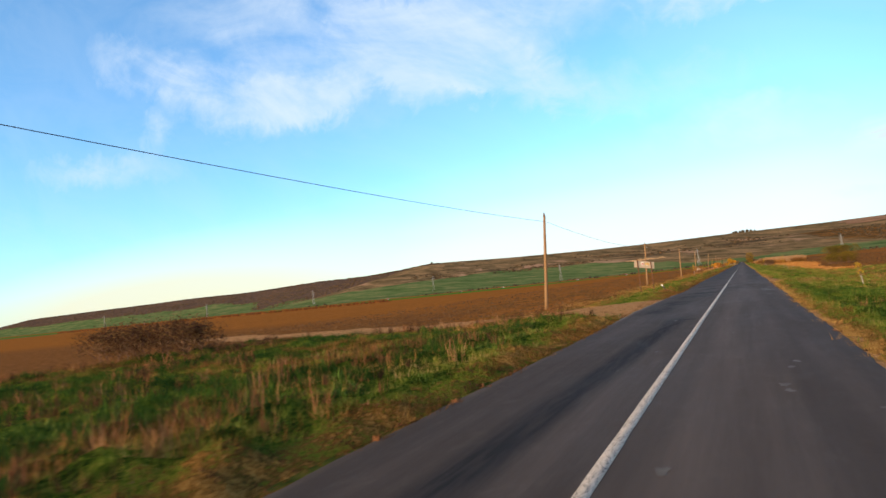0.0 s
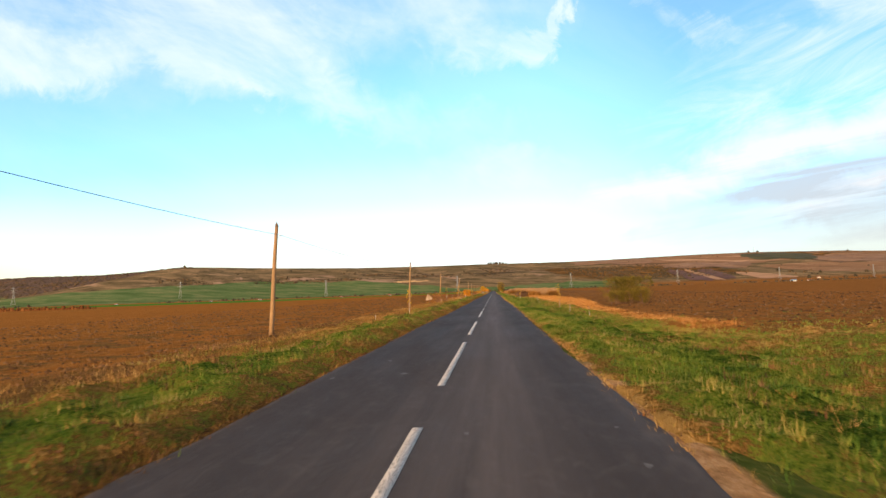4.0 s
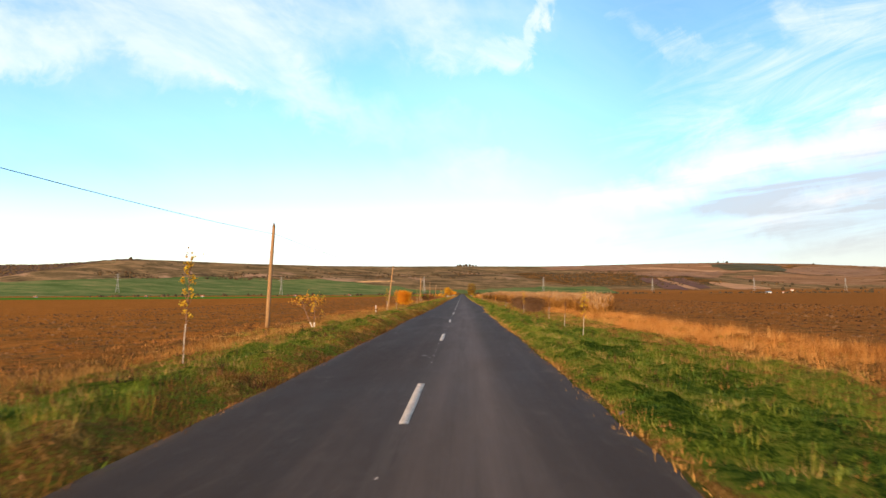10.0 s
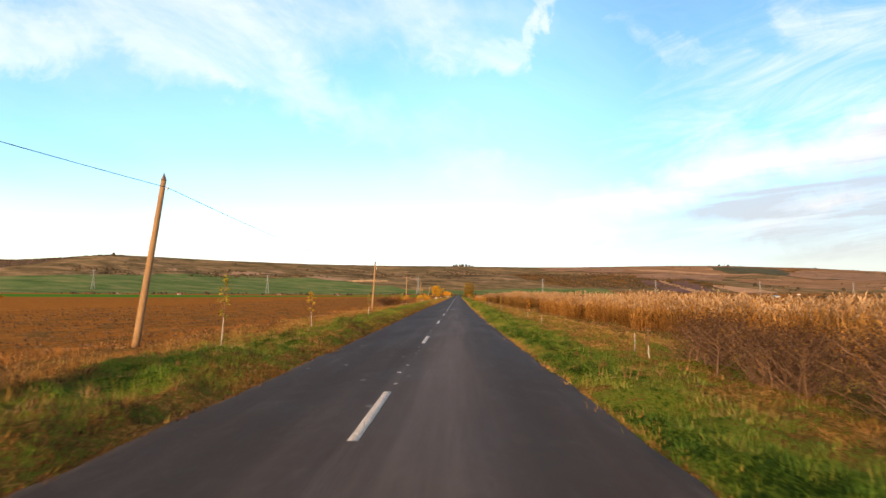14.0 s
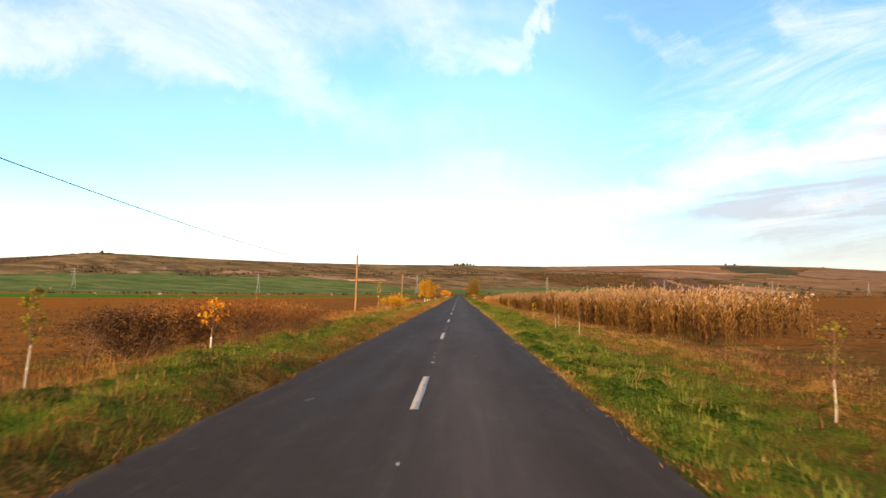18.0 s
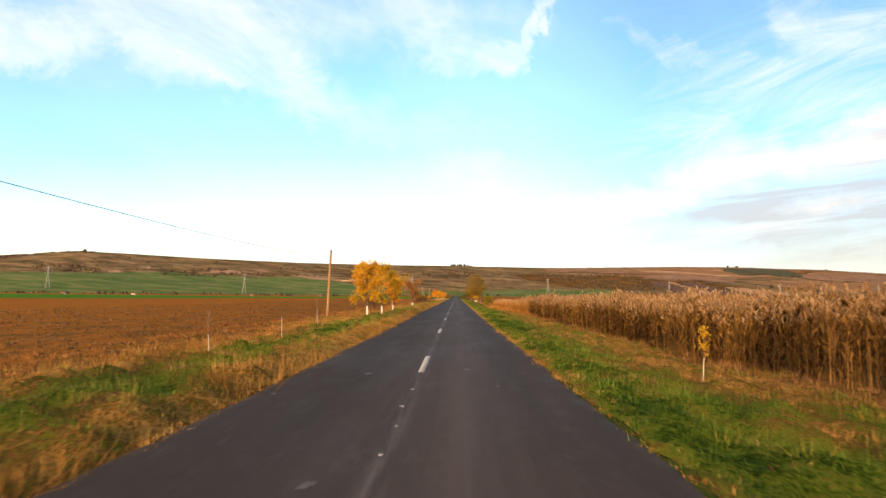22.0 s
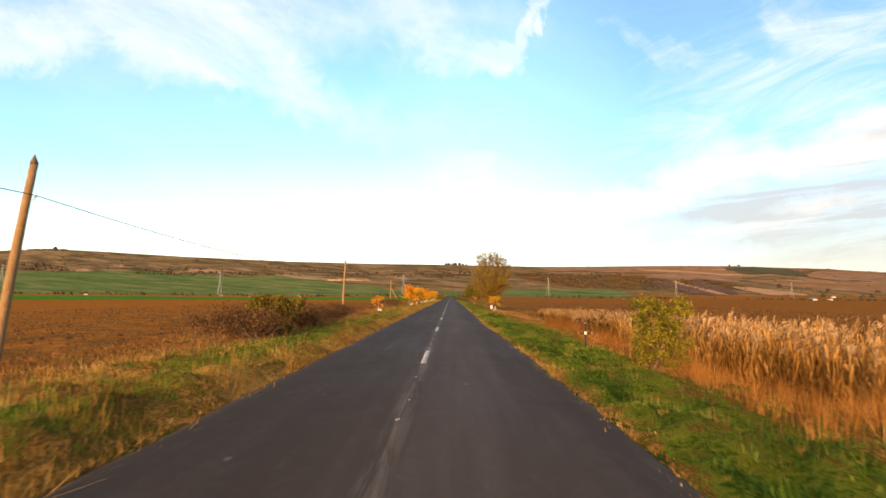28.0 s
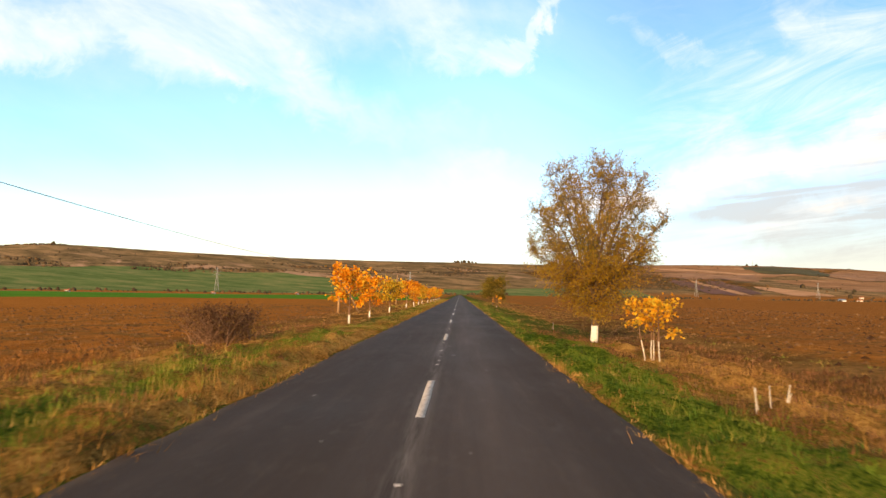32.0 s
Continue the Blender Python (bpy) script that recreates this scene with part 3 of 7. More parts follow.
def raw_mesh(name, verts, faces, mat, **attrs):
    """A mesh from arrays: faces is (n, 3) or (n, 4); attrs are values per vertex."""
    me = bpy.data.meshes.new(name)
    verts, faces = np.asarray(verts, np.float32), np.asarray(faces, np.int32)
    k = faces.shape[1]
    me.vertices.add(len(verts))
    me.vertices.foreach_set("co", verts.ravel())
    me.loops.add(faces.size)
    me.loops.foreach_set("vertex_index", faces.ravel())
    me.polygons.add(len(faces))
    me.polygons.foreach_set("loop_start", np.arange(0, faces.size, k, dtype=np.int32))
    for key, v in attrs.items():
        me.attributes.new(key, "FLOAT", "POINT").data.foreach_set("value", np.asarray(v, np.float32))
    me.update(calc_edges=True)
    me.validate()
    me.materials.append(mat)
    return me


def smooth(me):
    me.polygons.foreach_set("use_smooth", np.ones(len(me.polygons), bool))
    return me


def part(name, me, parent, label=""):
    ob = new(name, me)
    ob.parent = parent
    return tagged(ob, label)


def thing(name, label, category, group="", at=(0, 0, 0), turn=0.0, kind=""):
    ob = new(name)
    ob.empty_display_size = 0.2
    ob.matrix_basis = pose(*at, 0, 0, turn)
    return tagged(ob, label, category, group, kind)


def bm_mesh(name, bm, mat):
    me = bpy.data.meshes.new(name)
    bm.normal_update()
    bm.to_mesh(me)
    bm.free()
    me.materials.append(mat)
    return me


def box_bm(size, at=(0, 0, 0), bevel=0.0):
    bm = bmesh.new()
    bmesh.ops.create_cube(bm, size=1)
    for v in bm.verts:
        v.co = Vector((v.co.x * size[0] + at[0], v.co.y * size[1] + at[1], v.co.z * size[2] + at[2]))
    if bevel:
        bmesh.ops.bevel(bm, geom=bm.edges[:], offset=bevel, segments=2, affect="EDGES")
    return bm


def tube(path, radii, sides=8, cap=True):
    """Vertices and triangles of a round bar along path."""
    path = np.asarray(path, float)
    n = len(path)
    way = np.gradient(path, axis=0)
    way /= np.linalg.norm(way, axis=1)[:, None] + 1e-9
    ref = np.where(np.abs(way[:, 2:3]) > 0.9, [[1.0, 0, 0]], [[0, 0, 1.0]])
    a = np.cross(way, ref)
    a /= np.linalg.norm(a, axis=1)[:, None]
    b = np.cross(way, a)
    ang = np.linspace(0, 2 * np.pi, sides, endpoint=False)
    r = np.broadcast_to(np.asarray(radii, float), (n,))[:, None, None]
    ring = path[:, None] + r * (np.cos(ang)[None, :, None] * a[:, None] + np.sin(ang)[None, :, None] * b[:, None])
    verts, faces = ring.reshape(-1, 3), []
    for i in range(n - 1):
        for j in range(sides):
            p, q = i * sides + j, i * sides + (j + 1) % sides
            faces += [(p, q, q + sides), (p, q + sides, p + sides)]
    if cap:
        verts = np.vstack([verts, path[0], path[-1]])
        for j in range(sides):
            faces += [(len(verts) - 2, (j + 1) % sides, j), (len(verts) - 1, (n - 1) * sides + j, (n - 1) * sides + (j + 1) % sides)]
    return verts, np.array(faces)


def join(pieces):
    vs, fs, n = [], [], 0
    for v, f in pieces:
        vs.append(v)
        fs.append(np.asarray(f) + n)
        n += len(v)
    return np.vstack(vs), np.vstack(fs)


def lattice(ix, iy, seed):
    h = (ix * 374761393 + iy * 668265263 + seed * 974711) & 0x7FFFFFFF
    h = ((h ^ (h >> 13)) * 1274126177) & 0x7FFFFFFF
    return ((h ^ (h >> 16)) & 0xFFFF) / 65535.0


def patchy(x, y, size, seed=0, octaves=3):
    """Smooth value noise, 0 to 1, with patches of about that size."""
    total, amp, norm = 0.0, 1.0, 0.0
    for o in range(octaves):
        u, v = np.asarray(x, float) / size, np.asarray(y, float) / size
        i, j = np.floor(u).astype(np.int64), np.floor(v).astype(np.int64)
        f, g = u - i, v - j
        f, g = f * f * (3 - 2 * f), g * g * (3 - 2 * g)
        s = seed + 17 * o
        total = total + amp * ((lattice(i, j, s) * (1 - f) + lattice(i + 1, j, s) * f) * (1 - g)
                               + (lattice(i, j + 1, s) * (1 - f) + lattice(i + 1, j + 1, s) * f) * g)
        norm, amp, size = norm + amp, amp * 0.5, size * 0.5
    return total / norm


def step(a, b, x):
    t = np.clip((np.asarray(x, float) - a) / (b - a), 0, 1)
    return t * t * (3 - 2 * t)


# ---------------------------------------------------------------- the land
CROSS_X = [-80, -14, -11, -8.5, -7, -5.4, -3.7, -3.0, -2.6, 2.6, 3.0, 4, 6, 8, 10, 12, 16, 80]
CROSS_Z = [-0.5, -0.45, -0.38, -0.29, -0.17, -0.07, -0.02, -0.06, -0.07, -0.07, -0.10, -0.26, -0.45, -0.62, -0.66, -0.56, -0.48, -0.5]
RIDGE = np.array([(-4400, 2000), (-3000, 2100), (-2000, 2000), (-990, 1820), (15, 2443), (1329, 3057), (2534, 3620), (3600, 4110)], float)
RIDGE_X = [-4400, -4100, -3400, -2700, -2150, -1650, -1340, -1120, -1000, -960, -750, -500, -300, 0, 300, 500, 1000, 1330, 1750, 2500, 3600]
RIDGE_Z = [70, 100, 104, 106, 98, 104, 98, 104, 111, 111, 105, 103, 106, 112, 117, 123, 144, 153, 156, 152, 146]


WOOD_X, WOOD_Q = [-1700, -1400, -1250, -1150, -1060, -985, -960], [0.48, 0.12, 0.12, 0.22, 0.50, 0.88, 1.2]      # how low the woods reach on the far slopes


def ridge_place(x, y):
    """How far a place lies from the ridge (less than 0 behind it) and the x of the nearest ridge point."""
    best, rx, front = np.full(np.shape(x), 1e9), np.zeros(np.shape(x)), np.ones(np.shape(x))
    for a, b in zip(RIDGE[:-1], RIDGE[1:]):
        d = b - a
        t = np.clip(((x - a[0]) * d[0] + (y - a[1]) * d[1]) / (d @ d), 0, 1)
        px, py = a[0] + t * d[0], a[1] + t * d[1]
        dist = np.hypot(x - px, y - py)
        near = dist < best
        best, rx = np.where(near, dist, best), np.where(near, px, rx)
        front = np.where(near, np.sign(d[1] * (x - a[0]) - d[0] * (y - a[1])), front)
    return np.where(front > 0, best, -best), rx


def ground_z(x, y):
    x, y = np.asarray(x, float), np.asarray(y, float)
    z = np.interp(x, CROSS_X, CROSS_Z)
    off = np.abs(x) - 2.9
    z = z + step(0.0, 2.0, off) * (patchy(x, y, 2.2, 3) - 0.5) * 0.22 + step(8, 20, np.abs(x)) * (patchy(x, y, 9.0, 5) - 0.5) * 0.25
    z = z - 2.0 * step(30, 260, -x) - 0.5 * step(40, 300, x)
    dist, rx = ridge_place(x, y)
    foot = np.interp(rx, [-3000, -1500, -990, 15, 1300, 2600], [520, 560, 680, 900, 1150, 1300])
    q = np.clip(1 - dist / foot, 0, 1)
    rise = np.interp(q, [0, 0.06, 0.15, 0.25, 0.45, 0.7, 0.9, 1.0], [0, 0.02, 0.08, 0.19, 0.38, 0.67, 0.94, 1.0])
    bumps = (patchy(x, y, 260.0, 9, 4) - 0.5) * 26 * step(0.15, 0.5, q) * (1 - step(0.80, 0.97, q))
    return z + rise * np.interp(rx, RIDGE_X, RIDGE_Z) + bumps


def spread(a, b, first, growth, most):
    out, d = [a], first
    while out[-1] < b:
        out.append(out[-1] + d)
        d = min(d * growth, most)
    return out


near_x = list(np.arange(-16, 16.01, 0.5))
far_r = spread(16.0, 3700, 0.6, 1.07, 36)[1:]
far_l = spread(16.0, 4500, 0.6, 1.07, 36)[1:]
xs = np.array(sorted([-v for v in far_l] + near_x + far_r))
ys = np.array(sorted([-v for v in spread(0, 420, 1.5, 1.25, 40)[1:]] + list(np.arange(0, 640, 2.0)) + spread(640, 4500, 2.5, 1.06, 32)))
GX, GY = np.meshgrid(xs, ys)
gx, gy = GX.ravel(), GY.ravel()
gz = ground_z(gx, gy)
nx, ny = len(xs), len(ys)
ii = (np.arange(ny - 1)[:, None] * nx + np.arange(nx - 1)[None, :]).ravel()
quads = np.stack([ii, ii + 1, ii + 1 + nx, ii + nx], 1)
dist, rx = ridge_place(gx, gy)
foot = np.interp(rx, [-3000, -1500, -990, 15, 1300, 2600], [520, 560, 680, 900, 1150, 1300])
q = np.clip(1 - dist / foot, 0, 1)
wob = (patchy(gx, gy, 3.5, 21) - 0.5) * 2.2
verge = step(-12.5, -9.5, gx + wob) * (1 - step(9.0, 11.5, gx + wob - 4.0 * step(110, 200, gy)))
verge = np.maximum(verge, step(0.3, 0.5, (1 - np.abs(gx - 16) / 16) * (gy < 84) * (gy > 10)))
# the dirt tracks that leave the road on both sides
TRACK_X, TRACK_Y, TRACK_W = [-60, -22, -13.4, -8, -4.5, -2.6], [60, 54, 54.2, 53, 51.8, 51.2], [2.2, 2.4, 2.4, 3.6, 5.2, 6.6]
line = np.interp(gx, TRACK_X, TRACK_Y)
half = np.interp(gx, TRACK_X, TRACK_W)
track = (1 - step(0.6, 1.15, np.abs(gy - line) / half)) * (gx < -2.4) * (gx > -60)
line_r = np.interp(gx, [2.6, 5, 10, 40], [76, 77.5, 77.5, 84])
half_r = np.interp(gx, [2.6, 4, 7, 40], [8.0, 4.6, 2.4, 1.4])
track = np.maximum(track, 0.56 * (1 - step(0.5, 1.1, np.abs(gy - line_r) / half_r)) * (gx > 2.4) * (gx < 40))
track = np.maximum(track, 0.10 * (1 - step(0.15, 0.45, np.abs(np.abs(gx) - 2.65))))
track = np.maximum(track, 0.66 * (1 - step(0.3, 0.8, np.abs(gx - 2.8))) * (gx > 0) * (1 - step(86, 96, gy)))
hill = step(0.10, 0.22, q)
low_line = np.interp(rx, WOOD_X, WOOD_Q)
scrape = step(0.34, 0.42, q) * (1 - step(0.62, 0.76, q)) * step(-1150, -1000, rx) * (1 - 0.7 * step(-50, 150, rx))
edge_y = 638 + 0.04 * gx + 0 * gy
sprout = step(-6, 6, gy - edge_y) * (1 - step(400, 420, gy - edge_y)) * (gx < -14)
# right field: darker soil; near left field: vignette-like dimming painted into the soil
dark_soil = 0.38 * step(11, 13, gx - 5 * step(478, 492, gy)) * step(84, 96, gy) + 0.75 * step(13, 22, -gx) * (1 - step(60, 90, gy))
crop = (step(0.01, 0.05, q) * (1 - step(0.0, 0.04, q - np.interp(gx, [-1200, -750, -380, -200, 0, 400], [0.28, 0.46, 0.44, 0.22, 0.18, 0.22]) + (patchy(gx, gy, 190, 41, 5) - 0.5) * 0.20)) * (gx < 420) * (rx > -1350))
crop = np.maximum(crop, step(0.01, 0.05, q) * (1 - step(0.0, 0.06, q - low_line)) * (rx < -1250))
crop = np.maximum(crop, step(300, 330, -gx) * step(430, 470, gy) * (1 - step(600, 640, gy)) * (gx < -900))
crop = np.maximum(crop, step(9.5, 11, gx) * (gy < 70) * step(25, 40, gx + gy * 0.3) * 0.8 * (gx < 60))
stubble = step(0.55, 0.7, q) * step(100, 700, rx) + 0.75 * step(0.2, 0.3, q) * (1 - step(0.5, 0.6, q)) * step(700, 900, rx)
wood = step(-0.03, 0.05, q - low_line) * (rx < -955)
copse = 0.80 * step(0.24, 0.34, q) * (1 - step(0.62, 0.74, q)) * step(-180, 100, rx) * (1 - step(560, 720, rx)) + 0.5 * step(0.72, 0.82, q) * step(1250, 1350, rx) * (1 - step(1800, 2000, rx)) + 0.42 * step(0.05, 0.1, q) * (1 - step(0.4, 0.6, q)) * step(900, 1300, rx)
stubble = np.maximum(stubble, 0.9 * step(420, 430, gy - edge_y) * (1 - step(455, 470, gy - edge_y)) * (gx < -14) * (gx > -900))
bare = 0.78 * np.exp(-((gx + 245) / 62) ** 4 - ((gy - 1712 - 0.55 * (gx + 245)) / 24) ** 2)
turf = step(2.4, 3.0, np.abs(gx)) * (1 - step(5.4, 7.0, np.abs(gx) + wob * 0.5 + 1.3 * (gx < 0)))
turf = np.maximum(turf, 0.8 * (gx > 4) * (1 - step(7.6, 9.4, gx + wob)) * (gy > 215))
turf = np.maximum(turf, 0.75 * verge * step(6, 9, np.abs(gx)) * (gy < 92) * (gx > 0))
turf = np.maximum(turf, 0.6 * (gx < -7) * (gx > -27) * (gy < 46) * (gy > 15))
weedy = step(9, 12, np.abs(gx)) * (1 - step(18, 44, np.abs(gx)))
land = new("ground", smooth(raw_mesh("ground", np.stack([gx, gy, gz], 1), quads, LAND, verge=verge, track=track, hill=hill, crop=crop,
                                     stubble=np.clip(stubble, 0, 1), wood=np.clip(wood, 0, 1), bare=bare, weedy=weedy, turf=turf, copse=np.clip(copse, 0, 1), scrape=scrape, sprout=sprout, dark_soil=dark_soil)))
tagged(land, "brown ploughed plain with grass verges rising to autumn hills", "ground", kind="structure")

# ---------------------------------------------------------------- the road


EDGE_R = ([-60, 30, 50, 104, 124, 150, 169, 185, 214, 224, 230, 237, 243, 249, 262, 283, 305, 318, 331, 345, 373, 387, 427, 441, 454, 474, 640, 1330],
          [2.80, 2.80, 2.80, 2.78, 2.90, 2.84, 2.70, 2.78, 2.72, 3.02, 3.28, 3.14, 3.07, 2.94, 2.80, 2.72, 2.58, 2.71, 2.68, 2.80, 2.63, 2.66, 2.74, 2.78, 2.56, 2.71, 2.7, 2.7])
EDGE_L = ([-60, 33, 41, 48, 57, 65, 73, 104, 124, 139, 154, 169, 184, 199, 214, 248, 262, 283, 294, 305, 330, 345, 359, 387, 441, 474, 640, 1330],
          [2.72, 2.72, 2.78, 2.92, 2.78, 2.46, 2.56, 2.63, 2.45, 2.51, 2.48, 2.65, 2.54, 2.62, 2.47, 2.43, 2.55, 2.66, 2.66, 2.52, 2.62, 2.57, 2.50, 2.62, 2.68, 2.76, 2.65, 2.65])


def road_edge(x, y):
    """Where the asphalt ends on the side of x, as a distance from the centre line."""
    return np.where(np.asarray(x) > 0, np.interp(y, *EDGE_R), np.interp(y, *EDGE_L))


def bulge(x, y):
    """How much further out than 2.62 m the asphalt ends."""
    return road_edge(x, y) - 2.62


ry_ = np.concatenate([np.arange(-60, 0, 3.0), np.arange(0, 20, 1.0), np.arange(20, 500, 0.4), np.arange(500, 640, 1.0), np.arange(640, 1330, 8.0)])
cross = np.concatenate([[-1.0, -0.975], np.linspace(-0.92, 0.92, 27), [0.975, 1.0]])
RX, RY = np.meshgrid(cross, ry_)
side = np.where(RX < 0, 1, 2)
ragged = (patchy(RY * 1.0, side * 50.0, 0.9, 31, 3) - 0.5) * 0.15 + (patchy(RY, side * 90.0, 5.0, 33) - 0.5) * 0.10
rxx = RX * 2.62 + np.where(np.abs(RX) > 0.93, np.sign(RX) * (ragged + bulge(RX, RY)), np.sign(RX) * bulge(RX, RY) * np.clip(np.abs(RX) / 0.93, 0, 1) ** 8)
rzz = -0.022 * np.abs(RX) ** 2 - np.where(np.abs(RX) > 0.99, 0.06, 0)
rn = len(cross)
ri = (np.arange(len(ry_) - 1)[:, None] * rn + np.arange(rn - 1)[None, :]).ravel()
# soft dark bands of fresh binder and crazed dark patches by the first junction
dark_band = np.exp(-((rxx + np.interp(RY, [20, 46], [1.38, 0.62])) / 0.27) ** 6) * (1 - step(40, 47, RY))
tar = 0 * RY
for tx_, ty_, ra, rb in ((-1.3, 56.3, 1.0, 1.3), (-0.9, 60.0, 1.0, 1.2), (-0.85, 69.3, 0.9, 0.5), (0.55, 64.4, 0.6, 0.8), (0.9, 62.7, 0.7, 0.5), (-0.8, 64.6, 0.7, 0.8), (-0.55, 42.6, 0.35, 0.45),
                          (-1.7, 51.5, 0.7, 2.2), (-1.9, 47.5, 0.5, 2.0), (0.9, 70.4, 0.5, 0.6), (1.1, 66.8, 0.4, 0.5)):
    tar = np.maximum(tar, np.exp(-((rxx - tx_) / ra) ** 2 - ((RY - ty_) / rb) ** 2))
apron = step(0.93, 0.98, -RX) * step(40, 46, RY) * (1 - step(57, 62, RY))
ghost = np.exp(-((rxx - 0.01) / 0.11) ** 2) * (0.15 * step(139, 150, RY) + 0.25 * step(335, 345, RY) * (1 - step(372, 385, RY)) + 0.55 * step(405, 420, RY))
worn = 0.05 + (0.40 + 0.32 * step(60, 110, RY) - 0.34 * step(255, 300, RY)) * np.exp(-((RX * 2.62 - 0.85) / 0.75) ** 2) + 0.12 * np.exp(-((RX * 2.62 + 0.55) / 0.35) ** 2) + 0.26 * (1 - step(60, 105, RY))
road = new("road", smooth(raw_mesh("road", np.stack([rxx, RY, rzz], -1).reshape(-1, 3), np.stack([ri, ri + 1, ri + 1 + rn, ri + rn], 1), ASPHALT,
                                   edge=step(0.90, 1.0, np.abs(RX)).ravel(), tar=tar.ravel(), band=dark_band.ravel(), ghost=ghost.ravel(), apron=apron.ravel(), worn=worn.ravel(), scuff=(np.exp(-((RY - 60) / 16) ** 2) + 0.18).ravel())))
tagged(road, "straight dark grey asphalt country road with worn edges", "road", kind="structure")


def ribbon(points, widths, z=0.005, thick=0.001):
    """A thin painted or poured strip along points on the road."""
    points = np.asarray(points, float)
    way = np.gradient(points, axis=0)
    way /= np.linalg.norm(way, axis=1)[:, None] + 1e-9
    left = np.stack([-way[:, 1], way[:, 0]], 1) * np.broadcast_to(np.asarray(widths, float), (len(points),))[:, None] / 2
    crown = lambda p: -0.022 * (np.abs(p[:, 0]) / 2.62) ** 2
    a, b = points + left, points - left
    n = len(points)
    top = np.vstack([np.c_[a, crown(a) + z], np.c_[b, crown(b) + z], np.c_[a, crown(a) + z - thick - 0.003], np.c_[b, crown(b) + z - thick - 0.003]])
    i = np.arange(n - 1)
    faces = np.vstack([np.stack([i, i + n, i + n + 1, i + 1], 1), np.stack([i + 1, i + 1 + 2 * n, i + 2 * n, i], 1),
                       np.stack([i + n, i + 3 * n, i + 3 * n + 1, i + n + 1], 1)])
    return top, faces


def line_mesh(y0, y1, width=0.125):
    n = max(4, int((y1 - y0) / 0.25))
    yy = np.linspace(y0, y1, n)
    return raw_mesh("lane_line", *ribbon(np.c_[(patchy(yy, 0 * yy, 0.9, 71) - 0.5) * 0.012, yy], width + (patchy(yy, 0 * yy + 9, 0.5, 73) - 0.5) * 0.016), PAINT)


for y0, y1 in ((-60, 73.1), (75.4, 83.4), (86.3, 94.2), (97.2, 105.6), (110.9, 119.9), (122.7, 126.3), (135.5, 138.5)):
    part("lane_line", line_mesh(y0, y1), road)
dash = line_mesh(-1.52, 1.52)
for k in range(0, 62):
    ob = part("lane_line", dash, road)
    ob.matrix_basis = pose(0, 149.02 + 12 * k, 0)

# flecks of white paint on the centre line between the dashes, and scattered pale scuffs
rng = np.random.default_rng(11)
pieces = []
for k in range(-2, 34):
    for yy in 150.6 + 12 * k + np.array([0.7, 2.0, 3.1, 4.2, 5.5, 6.6, 7.8]) + rng.uniform(-0.3, 0.3, 7):
        if rng.random() < 0.62:
            s, a0 = rng.uniform(0.025, 0.06), rng.uniform(0, 6)
            a = np.linspace(0, 2 * np.pi, 7, endpoint=False) + a0
            r = s * rng.uniform(0.5, 1.1, 7)
            c = np.c_[rng.normal(0.0, 0.03) + r * np.cos(a), yy + 1.5 * r * np.sin(a), np.full(7, 0.006)]
            pieces.append((np.vstack([c, [c[:, 0].mean(), yy, 0.008]]), np.array([(i, (i + 1) % 7, 7) for i in range(7)])))
part("paint_flecks", raw_mesh("paint_flecks", *join(pieces), PAINT), road)
pieces = []
for _ in range(230):
    yy, xx = rng.uniform(25, 520), rng.uniform(-2.3, 2.3)
    s, a0 = rng.uniform(0.02, 0.08), rng.uniform(0, 6)
    a = np.linspace(0, 2 * np.pi, 9, endpoint=False) + a0
    r = s * rng.uniform(0.4, 1.2, 9)
    px = xx + r * np.cos(a)
    c = np.c_[px, yy + 2.0 * r * np.sin(a), -0.022 * (px / 2.62) ** 2 + 0.0045]
    pieces.append((np.vstack([c, [xx, yy, -0.022 * (xx / 2.62) ** 2 + 0.0055]]), np.array([(i, (i + 1) % 9, 9) for i in range(9)])))
for _ in range(26):
    yy, xx, s = rng.uniform(139, 148), rng.normal(-0.1, 0.5), rng.uniform(0.02, 0.07)
    a = np.linspace(0, 2 * np.pi, 9, endpoint=False)
    r = s * rng.uniform(0.4, 1.2, 9)
    px = xx + r * np.cos(a)
    c = np.c_[px, yy + 1.6 * r * np.sin(a), -0.022 * (px / 2.62) ** 2 + 0.0045]
    pieces.append((np.vstack([c, [xx, yy, -0.022 * (xx / 2.62) ** 2 + 0.0055]]), np.array([(i, (i + 1) % 9, 9) for i in range(9)])))
for yy, xx, s in ((59.3, 2.15, 0.34), (57.9, 2.3, 0.42), (141.0, -0.75, 0.16), (143.2, -0.62, 0.14), (139.0, -0.95, 0.1), (130.5, 1.75, 0.25), (63.0, 1.2, 0.2), (70.5, 1.5, 0.2)):
    a = np.linspace(0, 2 * np.pi, 15, endpoint=False)
    r = s * rng.uniform(0.5, 1.15, 15)
    px = xx + r * np.cos(a)
    c = np.c_[px, yy + 1.3 * r * np.sin(a), -0.022 * (px / 2.62) ** 2 + 0.0045]
    pieces.append((np.vstack([c, [xx, yy, -0.022 * (xx / 2.62) ** 2 + 0.0055]]), np.array([(i, (i + 1) % 15, 15) for i in range(15)])))
part("dusty_scuffs", raw_mesh("dusty_scuffs", *join(pieces), PATCHM), road)
